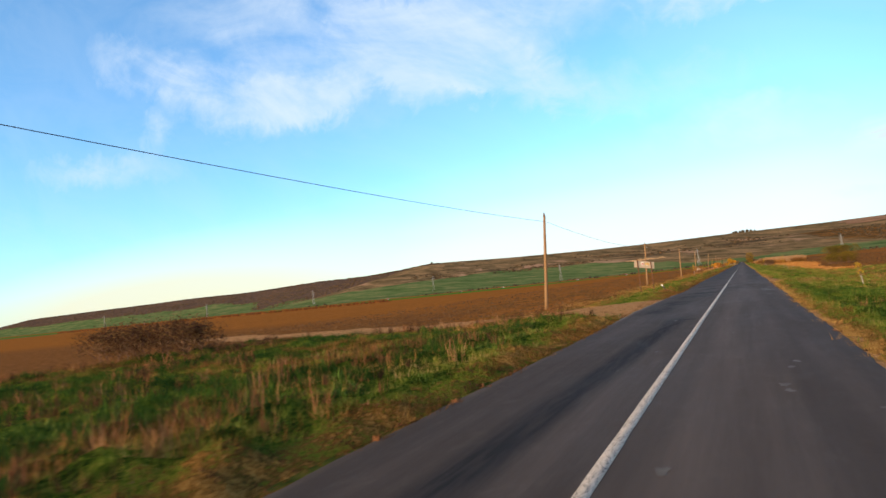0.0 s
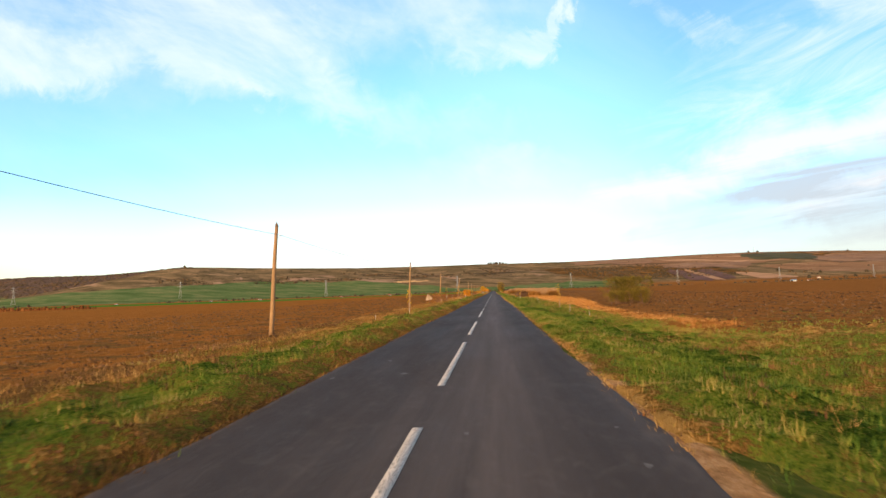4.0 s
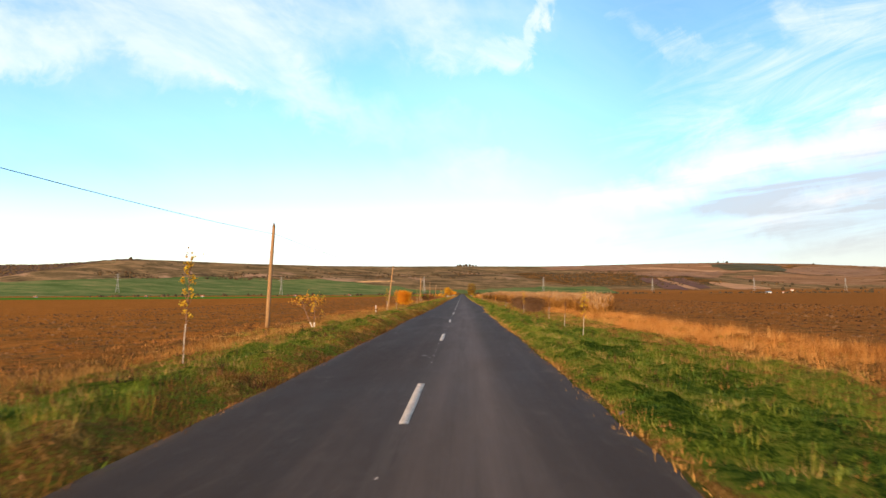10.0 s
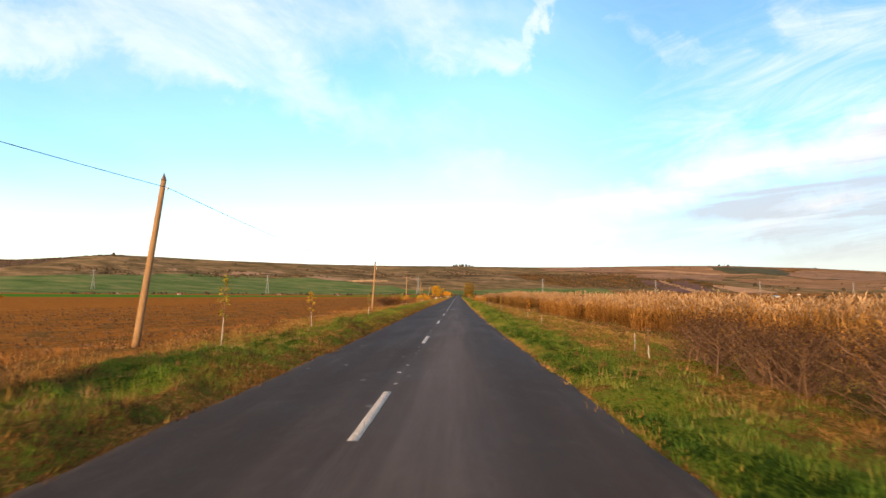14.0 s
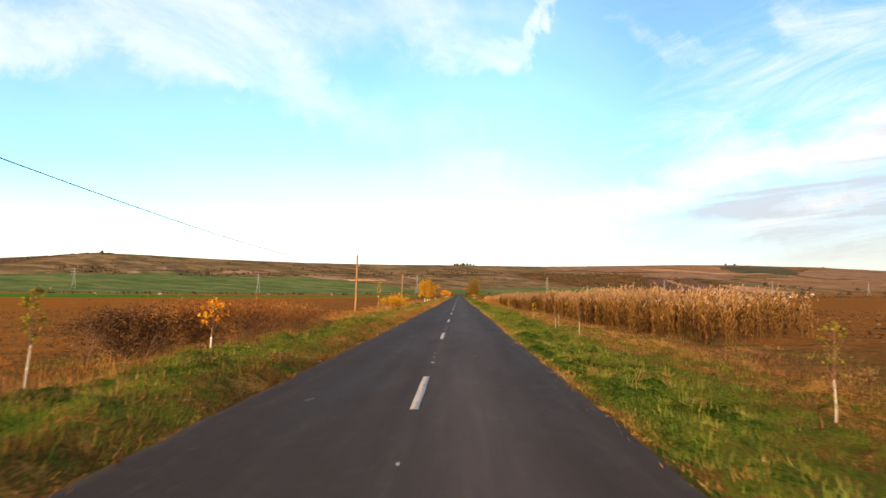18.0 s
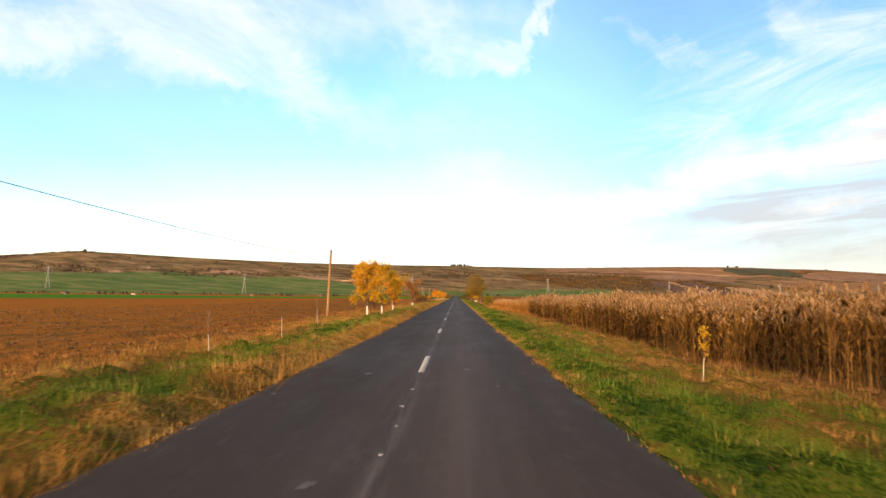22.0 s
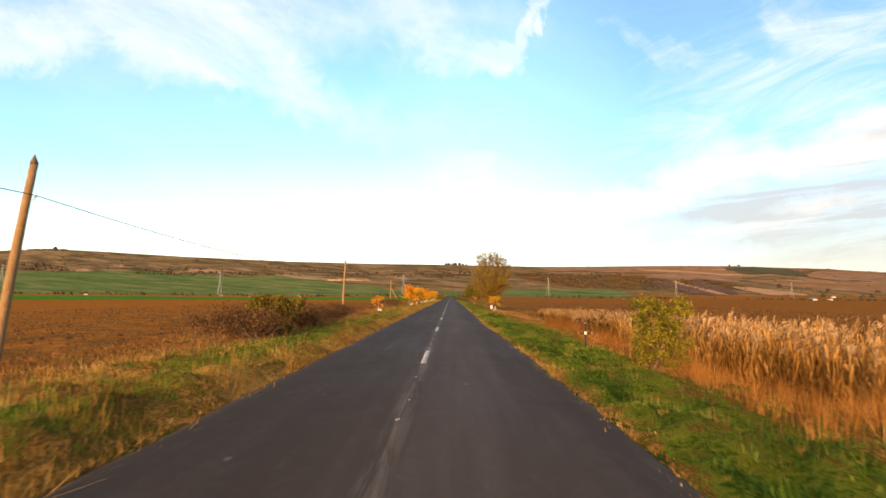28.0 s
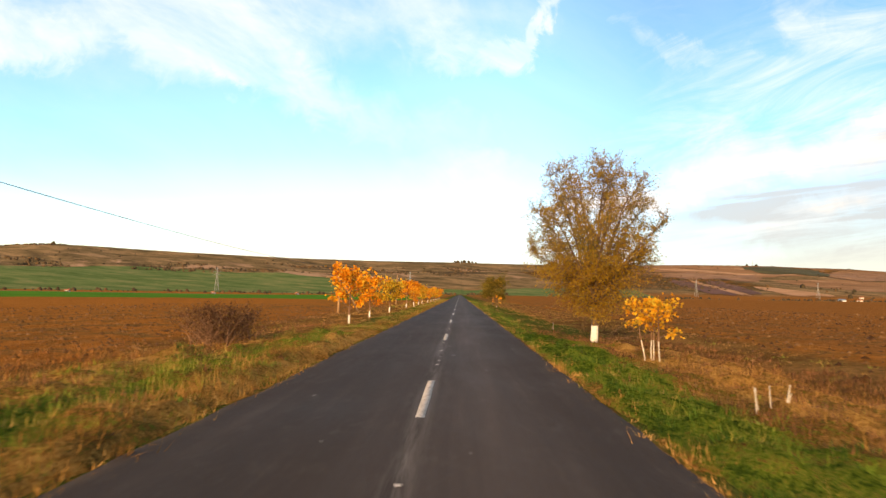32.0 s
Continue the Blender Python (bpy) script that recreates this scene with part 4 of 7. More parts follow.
# dark poured seams and skid marks near the first junction
seams = [([(-0.98, 39.6), (-0.80, 40.6), (-0.55, 41.7)], 0.022), ([(-1.75, 59.4), (-1.2, 59.0), (-0.7, 59.5), (-0.25, 59.2)], 0.08), ([(0.25, 63.6), (0.6, 63.9), (1.0, 63.5)], 0.06), ([(-1.55, 69.2), (-1.0, 69.35), (-0.5, 69.3), (-0.2, 69.4)], 0.07), ([(0.02, 69.75), (0.3, 69.6), (0.55, 69.3), (0.85, 68.9)], 0.09)]
for pts, w in seams:
    pts = np.array(pts)
    t = np.linspace(0, len(pts) - 1, 14)
    fine_p = np.c_[np.interp(t, range(len(pts)), pts[:, 0]), np.interp(t, range(len(pts)), pts[:, 1])] + rng.normal(0, 0.018, (14, 2))
    part("tar_seam", raw_mesh("tar_seam", *ribbon(fine_p, w * rng.uniform(0.4, 1.2, 14), 0.0048), CRACK), road)
# a heart drawn on the asphalt across the centre line
a = np.linspace(0, 2 * np.pi, 49)
heart = np.c_[0.05 + 0.62 * np.sin(a) ** 3 * 1.0, 283.7 + 0.075 * (13 * np.cos(a) - 5 * np.cos(2 * a) - 2 * np.cos(3 * a) - np.cos(4 * a))]
part("painted_heart", raw_mesh("painted_heart", *ribbon(heart, 0.07, 0.0052), CHALK), road)

# ---------------------------------------------------------------- grass, weeds and reeds


def on_track(x, y):
    """How deep a place lies on one of the dirt tracks, 1 in the middle."""
    u = np.where(x < 0, np.abs(y - np.interp(x, TRACK_X, TRACK_Y)) / np.interp(x, TRACK_X, TRACK_W),
                 np.abs(y - np.interp(x, [2.6, 5, 10, 40], [76, 77.5, 77.5, 84])) / np.interp(x, [2.6, 4, 7, 40], [8.0, 4.6, 2.4, 1.4]))
    return 1 - step(0.75, 1.25, u + 0.7 * (patchy(x, y, 1.1, 155) - 0.5))


def hummock(x, y):
    """Height of the matted turf over the bare ground."""
    far = np.abs(x)
    rim = np.where(x < 0, np.where(y < 49, 27.0, 7.6), np.where(y < 100, 20.0, np.interp(y, [100, 190, 230, 300, 383, 436, 490], [10.6, 11.0, 12.4, 10.4, 9.2, 8.2, 10.0]))) + (patchy(x, y, 2.0, 152) - 0.5) * 1.5
    bump = 0.38 * patchy(x, y, 0.6, 150, 2) ** 1.8 + 0.16 * patchy(x, y, 1.9, 151, 2) - 0.04
    return np.clip(bump, 0, 1) * step(2.55, 3.3, far - bulge(x, y)) * (1 - step(rim - 1.6, rim, far)) * (1 - on_track(x, y)) * (1 - step(495, 505, y))


def trampled(x, y):
    """Worn, drier sward beside the dirt tracks."""
    return np.exp(-((x - 5.0) / 4.5) ** 2 - ((y - 72) / 9.0) ** 2) + 0.22 * np.exp(-((x + 6) / 6.0) ** 2 - ((y - 46.5) / 5.5) ** 2)


def combed_rows(x, y):
    """Long soft rows in the mown grass, along the road."""
    return patchy(np.asarray(x) * 2.6, np.asarray(y) * 0.16, 1.5, 158, 2)


def turf_sheet(name, label, x0, x1, y0, y1, dx, dy):
    """The matted turf as a fine sheet over the ground, sinking below it at its rims."""
    u, v = np.meshgrid(np.arange(x0, x1 + dx / 2, dx), np.arange(y0, y1 + dy / 2, dy))
    n, m = u.shape
    x, y = (u + rng.normal(0, dx * 0.18, u.shape)).ravel(), (v + rng.normal(0, dy * 0.18, u.shape)).ravel()
    hum = hummock(x, y)
    z = ground_z(x, y) + np.where(hum > 0.012, hum + rng.normal(0, 0.012, len(x)), -0.12)
    i = (np.arange(n - 1)[:, None] * m + np.arange(m - 1)[None]).ravel()
    far = np.abs(x)
    left = 0.60 + 0.3 * step(280, 330, y) - (0.58 + 0.17 * step(280, 330, y)) * step(3.3, 4.1, far + 1.2 * (patchy(x, y, 1.4, 157) - 0.5)) + 0.6 * step(4.9, 6.0, far + 0.6 * step(395, 410, y)) + 0.05 * step(340, 380, y)
    right = 0.70 - 0.68 * step(2.66, 2.95, far - bulge(x, y)) + 0.35 * (combed_rows(x, y) - 0.5) + 0.55 * (1 - step(3.0, 3.9, far)) * (1 - step(88, 100, y)) + (0.45 + 0.15 * step(205, 230, y)) * step(7.0 - 2.6 * step(188, 212, y), 9.2 - 2.8 * step(188, 212, y), far) + 0.2 * step(8.5, 10.5, far) + 0.34 * step(4.3, 5.2, far) * step(455, 468, y)
    dry = np.where(x < 0, np.where(y < 48, 0.62 - 0.86 * step(3.1, 4.2, far + 1.0 * (patchy(x, y, 1.2, 177) - 0.5)) + 0.22 * step(7, 11, far), left), right) + np.where((x < 0) & (y > 49) & (y < 290), 0.5, 0.9) * (patchy(x, y, 2.4, 153) - 0.5) + 0.55 * trampled(x, y)
    ob = new(name, smooth(raw_mesh(name, np.c_[x, y, z], np.stack([i, i + 1, i + 1 + m, i + m], 1), TURF, dryness=dry)))
    return tagged(ob, label, "grass", kind="stuff")


def blades(name, label, x, y, h, w, tint, mat, bend=0.35, mid=False, sink=0.02, fall=None):
    """Upright tapered blades at x, y, one mesh: a triangle each, or three with a bend half way."""
    n = len(x)
    z = np.where(np.abs(x) < road_edge(x, y) + 0.03, -0.026, ground_z(x, y) + hummock(x, y) - sink)
    turn = rng.uniform(0, 2 * np.pi, n)
    fall = rng.uniform(0, 2 * np.pi, n) if fall is None else fall
    cx, sx = np.cos(turn) * w / 2, np.sin(turn) * w / 2
    lean = np.minimum(np.abs(rng.normal(0, bend, n)), 1.2) * h
    tx, ty = x + lean * np.cos(fall), y + lean * np.sin(fall)
    base = np.stack([np.stack([x - cx, y - sx, z], 1), np.stack([x + cx, y + sx, z], 1)], 1)
    tip = np.stack([tx, ty, z + h * np.sqrt(np.clip(1 - (lean / h) ** 2, 0.15, 1))], 1)[:, None]
    i = np.arange(n)[:, None]
    if mid:
        mx, my, mz = x + 0.28 * (tx - x), y + 0.28 * (ty - y), z + 0.58 * h
        middle = np.stack([np.stack([mx - cx * 0.8, my - sx * 0.8, mz], 1), np.stack([mx + cx * 0.8, my + sx * 0.8, mz], 1)], 1)
        verts = np.concatenate([base, middle, tip], 1).reshape(-1, 3)
        faces = (i[:, :, None] * 5 + np.array([[0, 1, 3], [0, 3, 2], [2, 3, 4]])[None]).reshape(-1, 3)
        t = np.repeat(tint, 5)
    else:
        verts = np.concatenate([base, tip], 1).reshape(-1, 3)
        faces = i * 3 + np.array([[0, 1, 2]])
        t = np.repeat(tint, 3)
    ob = new(name, raw_mesh(name, verts, faces, mat, tint=t))
    return tagged(ob, label, "grass", kind="stuff")


def scatter(x0, x1, y0, y1, per_m2):
    n = int((x1 - x0) * (y1 - y0) * per_m2)
    return rng.uniform(x0, x1, n), rng.uniform(y0, y1, n)


def off_track(x, y):
    """True where no dirt track runs."""
    l = np.interp(x, TRACK_X, TRACK_Y)
    hl = np.interp(x, TRACK_X, TRACK_W)
    r = np.interp(x, [2.6, 5, 10, 40], [76, 77.5, 77.5, 84])
    hr = np.interp(x, [2.6, 4, 7, 40], [8.0, 4.6, 2.4, 1.4])
    away_ = np.where(x < 0, np.abs(y - l) / hl, np.abs(y - r) / hr)
    return away_ > 0.62 + 0.75 * rng.random(len(x)) ** 1.5


def pick(x, y, keep):
    return x[keep], y[keep]


def chance(p):
    return rng.random(len(p)) < p


def tufts(name, label, x, y, h, tint, mat, k=10, r=0.07, w=(0.010, 0.022), fan=0.7, vary=0.10, mid=False):
    """Tufts of k blades that share a height and a tint and fan outward."""
    m = len(x)
    ang = rng.uniform(0, 2 * np.pi, m * k)
    out_ = np.abs(rng.normal(0, r, m * k))
    bx, by = np.repeat(x, k) + out_ * np.cos(ang), np.repeat(y, k) + out_ * np.sin(ang)
    hh = np.repeat(h, k) * rng.uniform(0.45, 1.1, m * k)
    return blades(name, label, bx, by, hh, rng.uniform(w[0], w[1], m * k), np.repeat(tint, k) + rng.normal(0, vary, m * k), mat, fan, mid, fall=ang + rng.normal(0, 0.5, m * k))


turf_sheet("verge_turf", "matted green and straw turf along the road", -8.2, -2.5, 49, 500, 0.17, 0.26)
turf_sheet("verge_turf", "hummocky green turf along the road", 2.5, 12.6, 100, 500, 0.17, 0.26)
turf_sheet("verge_turf", "hummocky turf of the rough pasture", 2.5, 20.0, 24, 100, 0.20, 0.28)
turf_sheet("verge_turf", "hummocky turf of the rough pasture", -27.0, -2.5, 22, 49, 0.18, 0.22)
for sgn in (-1, 1):
    a, b = (2.72, 5.6) if sgn < 0 else (2.66, 8.2)
    for y0, y1, dens in ((22, 490, 17), (490, 640, 7)):
        # the green strip: lush clumps between shorter, yellower ones
        x, y = scatter(a, b, y0, y1, dens)
        x = x * sgn
        far = np.abs(x)
        lush, fine_ = patchy(x, y, 2.6, 51 + sgn), patchy(x, y, 0.7, 57 + sgn)
        band = step(a - 0.2, a + 0.3, far) * (1 - 0.85 * step(b - 2.4 - (1.8 * step(188, 212, y) if sgn > 0 else 0), b - (1.4 * step(188, 212, y) if sgn > 0 else 0), far))
        x, y = pick(x, y, chance(band * (0.55 + 0.6 * step(0.30, 0.55, lush)) * (1 - 0.5 * step(5.0, 6.5, far)) * (1 - 0.65 * trampled(x, y)) * (1 - (0.85 * step(4.3, 5.2, far) * step(455, 468, y) if sgn > 0 else 0)) * (1 - 0.7 * (1 - step(3.0, 4.0, np.abs(x))) * (1 - step(88, 100, y)))) & off_track(x, y))
        x = x + np.sign(x) * bulge(x, y) * (1 - step(3.0, 5.5, np.abs(x)))
        far, lush, fine_ = np.abs(x), patchy(x, y, 2.6, 51 + sgn), patchy(x, y, 0.7, 57 + sgn)
        h = (0.06 + 0.19 * fine_ ** 1.4 + 0.08 * lush) * rng.uniform(0.55, 1.35, len(x)) * (0.55 + 0.45 * step(a, a + 0.8, far))
        dry = 0.37 + 0.35 * trampled(x, y) + 0.75 * (patchy(x, y, 1.5, 58 + sgn) - 0.5) - 0.45 * (lush - 0.5) + 0.22 * step(b - 2.2, b - 0.4, far) + rng.normal(0, 0.19, len(x)) + ((0.08 + 0.10 * step(340, 380, y)) if sgn < 0 else 0.7 * (combed_rows(x, y) - 0.5) - 0.10 * step(330, 350, y))
        tufts("verge_grass", "green roadside grass with yellowing tufts", x, y, h * 1.05, dry, GREEN, 20, 0.13, (0.007, 0.015), 1.25, 0.08)
        # single straw-coloured bunches in the green
        x, y = scatter(a + 0.2, b, y0, y1, 1.7 if sgn < 0 else 0.8)
        x = x * sgn
        x, y = pick(x, y, (patchy(x, y, 2.0, 59 + sgn) > 0.45) & off_track(x, y))
        x = x + np.sign(x) * bulge(x, y)
        tufts("straw_bunches", "pale straw bunches in the green verge", x, y, rng.uniform(0.10, 0.28, len(x)), rng.uniform(0.15, 0.75, len(x)), DRY, 26, 0.12, (0.006, 0.011), 0.95)
        # brown litter and flattened dry grass along the asphalt
        x, y = scatter(2.44, 3.8 if sgn < 0 else 2.98, y0, y1, dens * 2.3)
        x = x * sgn
        far, tuft = np.abs(x), patchy(x * 1.4, y, 1.3, 61 + sgn)
        edge = 2.40 + 0.30 * patchy(y, 0 * y, 0.8, 66)
        keep = (far > edge) & chance(((0.65 if sgn < 0 else 0.35) + 0.6 * step(0.40, 0.60, tuft)) * (1 - 0.75 * step(3.0, 3.5, far - 0.35 * (sgn < 0)))) & off_track(x, y)
        x, y = pick(x, y, keep)
        x, tuft = x + np.sign(x) * bulge(x, y), tuft[keep]
        tufts("edge_grass", "dry tan grass litter along the asphalt edge", x, y, rng.uniform(0.06, 0.15, len(x)) * (1.0 if sgn < 0 else 0.6) * (0.6 + 1.3 * step(0.45, 0.7, tuft)) * (1 + (0.7 * step(270, 330, y) * (1 - 0.75 * step(425, 455, y)) if sgn < 0 else 0)),
              ((-0.20 + 0.32 * step(280, 340, y) - 0.04 * step(425, 455, y)) if sgn < 0 else 0.28) + 0.75 * patchy(x, y, 0.9, 68) * rng.uniform(0.6, 1.1, len(x)), DRY, 10, 0.10, (0.008, 0.015), 1.0)
        x, y = scatter(2.54, 3.7 if sgn < 0 else 3.1, y0, y1, dens * (1.3 if sgn < 0 else 0.4))
        x = x * sgn
        x, y = pick(x, y, (patchy(x, y, 1.1, 69) > 0.44) & off_track(x, y))
        x = x + np.sign(x) * bulge(x, y)
        x, y = pick(x, y, chance(1 - 0.7 * step(280, 310, y)))
        tufts("leaf_litter", "dark brown dead leaf litter beside the asphalt", x, y, rng.uniform(0.03, 0.09, len(x)), rng.uniform(0.1, 0.85, len(x)), DEAD, 8, 0.07, (0.02, 0.04), 1.1)
        # leaves and stalks blown against and over the rim of the asphalt
        x, y = scatter(-0.10, 0.55, y0, y1, dens * (2.6 if sgn < 0 else 1.1))
        x, y = pick(x, y, chance(step(0.30, 0.62, patchy(x * 2, y, 0.9, 171 + sgn)) * (0.35 + 0.65 * step(-0.08, 0.12, x)) * (1 - 0.4 * step(0.3, 0.5, x))))
        x = sgn * (np.interp(y, *(EDGE_L if sgn < 0 else EDGE_R)) + x)
        tone = patchy(x, y, 1.6, 173)
        d = tone > (0.56 - 0.56 * step(280, 310, y) if sgn < 0 else 0.30)
        tufts("edge_litter", "tan stalks and dry leaves on the rim of the asphalt", x[d], y[d], rng.uniform(0.04, 0.12, d.sum()), rng.uniform(-0.1, 0.65, d.sum()) + (0.28 * step(285, 320, y[d]) if sgn < 0 else 0.15), DRY, 6, 0.06, (0.010, 0.022), 1.3)
        tufts("edge_litter", "dark brown fallen leaves on the rim of the asphalt", x[~d], y[~d], rng.uniform(0.03, 0.10, (~d).sum()), rng.uniform(0.0, 0.9, (~d).sum()), DEAD, 6, 0.06, (0.014, 0.034), 1.3)
        # soft dry grass towards the field
        x, y = scatter(4.3 if sgn < 0 else 6.2, 11.3 if sgn < 0 else 14.5, y0, y1, dens * 0.6)
        x = x * sgn
        far, rough = np.abs(x), patchy(x, y, 3.2, 81 + sgn)
        band = (step(4.3, 5.6, far) if sgn < 0 else step(6.3, 8.8, far)) * (1 - step(9.6, 11.6, far + (rough - 0.5) * 2 - (3.0 * step(120, 200, y) if sgn > 0 else 0)))
        keep = chance(band * (0.35 + 0.8 * step(0.33, 0.55, rough))) & off_track(x, y)
        x, y = pick(x, y, keep)
        rough = rough[keep]
        h = rng.uniform(0.10, 0.26, len(x)) * (0.6 + 0.9 * patchy(x, y, 1.6, 83)) * np.where((x > 0) & (y > 225), 0.75, 1.0)
        green = (patchy(x, y, 2.4, 84) > (0.62 if sgn < 0 else np.where(y > 462, 0.62, np.where(y > 225, 0.38, 0.44))))
        d = ~green
        tufts("straw_grass", "dry russet and straw-coloured grass beside the field", x[d], y[d], h[d], 0.10 + 0.75 * patchy(x[d], y[d], 1.3, 86) + rng.normal(0, 0.08, d.sum()), DRY, 9, 0.13, (0.010, 0.019), 0.95)
        tufts("meadow_grass", "olive and tan rough grass beside the field", x[green], y[green], h[green] * 0.9, 0.25 + 0.6 * patchy(x[green], y[green], 1.3, 87), GREEN, 9, 0.13, (0.010, 0.019), 0.95)
        # dark dead weeds
        x, y = scatter(3.6, 11.5, y0, y1, dens * 0.12)
        x = x * sgn
        x, y = pick(x, y, (patchy(x, y, 2.6, 91 + sgn) > 0.50) & off_track(x, y))
        tufts("dead_weeds", "dark dead weeds standing in the verge", x, y, rng.uniform(0.12, 0.34, len(x)), rng.uniform(0.1, 0.9, len(x)), DEAD, 10, 0.09, (0.008, 0.022), 0.55)
    # soft tan and russet grass between the green strip and the field, with dark gaps
    x, y = scatter(4.2 if sgn < 0 else 5.2, 9.3 if sgn < 0 else 10.2, 86, 496, 11 if sgn < 0 else 9)
    x = x * sgn
    soft, gaps = patchy(x, y, 1.7, 161 + sgn), patchy(x, y, 0.8, 163 + sgn)
    near_ = step(4.7, 5.5, np.abs(x) + 0.5 * step(395, 410, y)) if sgn < 0 else step(5.2, 6.6, np.abs(x)) * (0.35 + 0.65 * step(195, 225, y))
    keep = chance(near_ * (0.25 + 0.9 * step(0.38, 0.58, soft))) & (gaps > 0.36) & off_track(x, y)
    x, y, soft = x[keep], y[keep], soft[keep]
    h = (0.12 + 0.34 * soft) * rng.uniform(0.7, 1.2, len(x)) * (1.0 - 0.35 * step(430, 455, y) if sgn < 0 else 0.85)
    tufts("soft_grass", "soft tan and russet grass beside the field" if sgn < 0 else "soft tan and olive grass in front of the reeds", x, y, h,
          -0.05 + 0.75 * patchy(x, y, 1.1, 165) + rng.normal(0, 0.08, len(x)) + (0.08 * step(250, 300, y) - 0.14 * step(430, 455, y) if sgn < 0 else 0.05), DRY, 10, 0.13, (0.007, 0.014), 0.8)
    x, y = scatter(3.3 if sgn < 0 else 4.6, 9.5, 86, 496, 2.4)
    x = x * sgn
    x, y = pick(x, y, (patchy(x, y, 1.3, 167 + sgn) > 0.50) & chance(np.where(x > 0, 0.3 + 0.7 * step(195, 225, y), 1.0)) & off_track(x, y))
    tufts("dead_weeds", "dark withered weeds in the verge", x, y, rng.uniform(0.10, 0.30, len(x)), rng.uniform(0.0, 0.7, len(x)), DEAD, 12, 0.12, (0.008, 0.02), 0.8)
    # broad green leaves close to the ground
    x, y = scatter(3.2, 6.6, 22, 490, 1.6)
    x = x * sgn
    x, y = pick(x, y, (patchy(x, y, 1.5, 101 + sgn) > 0.54) & off_track(x, y))
    tufts("broad_weeds", "low broad-leaved green weeds in the verge", x, y, rng.uniform(0.07, 0.17, len(x)), rng.uniform(0.0, 1.0, len(x)), HERB, 14, 0.10, (0.014, 0.030), 1.0, mid=True)

# withered dark weeds among bright clumps beside the asphalt, and a russet fringe along the last field
x, y = scatter(-5.2, -2.75, 100, 300, 9)
dark_, lush = patchy(x, y, 1.9, 181), patchy(x, y, 1.7, 183)
d = (dark_ > 0.51) & (lush < 0.57)
tufts("withered_weeds", "dark grey-brown withered weeds beside the asphalt", x[d], y[d], rng.uniform(0.10, 0.32, d.sum()), rng.uniform(0.0, 0.5, d.sum()), DEAD, 16, 0.12, (0.008, 0.020), 0.9)
d = lush > 0.60
tufts("verge_grass", "bright green grass clumps beside the asphalt", x[d], y[d], rng.uniform(0.10, 0.22, d.sum()), rng.uniform(0.18, 0.42, d.sum()), GREEN, 20, 0.13, (0.007, 0.014), 1.1)
x, y = scatter(-5.8, -3.3, 425, 506, 7)
d = patchy(x, y, 1.6, 189) > 0.55
tufts("verge_grass", "bright green grass clumps in the verge", x[d], y[d], rng.uniform(0.12, 0.26, d.sum()), rng.uniform(0.12, 0.40, d.sum()), GREEN, 22, 0.14, (0.007, 0.014), 1.0)
d = patchy(x, y, 1.3, 191) > 0.60
tufts("withered_weeds", "dark brown withered weeds in the verge", x[d], y[d], rng.uniform(0.10, 0.28, d.sum()), rng.uniform(0.1, 0.7, d.sum()), DEAD, 16, 0.12, (0.008, 0.018), 0.8)
x, y = scatter(-8.2, -5.3, 436, 506, 7)
d = patchy(x, y, 1.5, 185) > 0.42
tufts("russet_weeds", "reddish-brown dead weeds between verge and field", x[d], y[d], rng.uniform(0.12, 0.38, d.sum()), rng.uniform(0.3, 0.95, d.sum()), DEAD, 14, 0.12, (0.007, 0.016), 0.6)
x, y = scatter(4.6, 11.5, 462, 508, 11)
d = patchy(x, y, 1.5, 187) > 0.40
tufts("russet_weeds", "tan and brown dead weeds between verge and field", x[d], y[d], rng.uniform(0.10, 0.34, d.sum()), rng.uniform(0.1, 0.85, d.sum()), DEAD, 14, 0.13, (0.007, 0.016), 0.7)
x, y = -3.15 + rng.normal(0, 0.16, 26), 62.9 + rng.normal(0, 0.2, 26)
tufts("russet_weeds", "reddish-brown dead weeds round the fallen marker post", x, y, rng.uniform(0.1, 0.26, 26), rng.uniform(0.5, 1.0, 26), DEAD, 16, 0.09, (0.01, 0.025), 0.9)

# rough pasture by the first bend, both sides
x, y = scatter(-26, -5.2, 21, 49, 21)
x, y = pick(x, y, off_track(x, y) & chance((0.45 + step(0.35, 0.6, patchy(x, y, 3.0, 111))) * (1 - 0.5 * trampled(x, y))))
tall = patchy(x, y, 1.6, 112)
wet = patchy(x, y, 2.8, 114)
d = wet > 0.60 - 0.2 * trampled(x, y)
tufts("rough_pasture", "rough dark green pasture grass", x[~d], y[~d], (0.10 + 0.34 * tall[~d]), -0.40 + 0.70 * wet[~d] + 0.35 * (tall[~d] - 0.5) + rng.normal(0, 0.14, (~d).sum()), GREEN, 12, 0.12, (0.012, 0.026), 0.8)
tufts("straw_pasture", "tan seeding grass in the rough pasture", x[d], y[d], (0.12 + 0.26 * tall[d]), -0.15 + 0.6 * wet[d] + rng.normal(0, 0.15, d.sum()), DRY, 16, 0.13, (0.006, 0.012), 0.9)
x, y = scatter(-13, -3.9, 24, 48, 3.0)
x, y = pick(x, y, off_track(x, y) & (patchy(x, y, 1.8, 175) > 0.50))
tufts("broad_weeds", "broad-leaved green weeds in the rough pasture", x, y, rng.uniform(0.10, 0.28, len(x)), rng.uniform(-0.1, 0.9, len(x)), HERB, 24, 0.14, (0.018, 0.040), 0.95, mid=True)
x, y = scatter(-30, -4, 20, 49, 2.2)
x, y = pick(x, y, off_track(x, y) & (patchy(x, y, 3.0, 118) > 0.5))
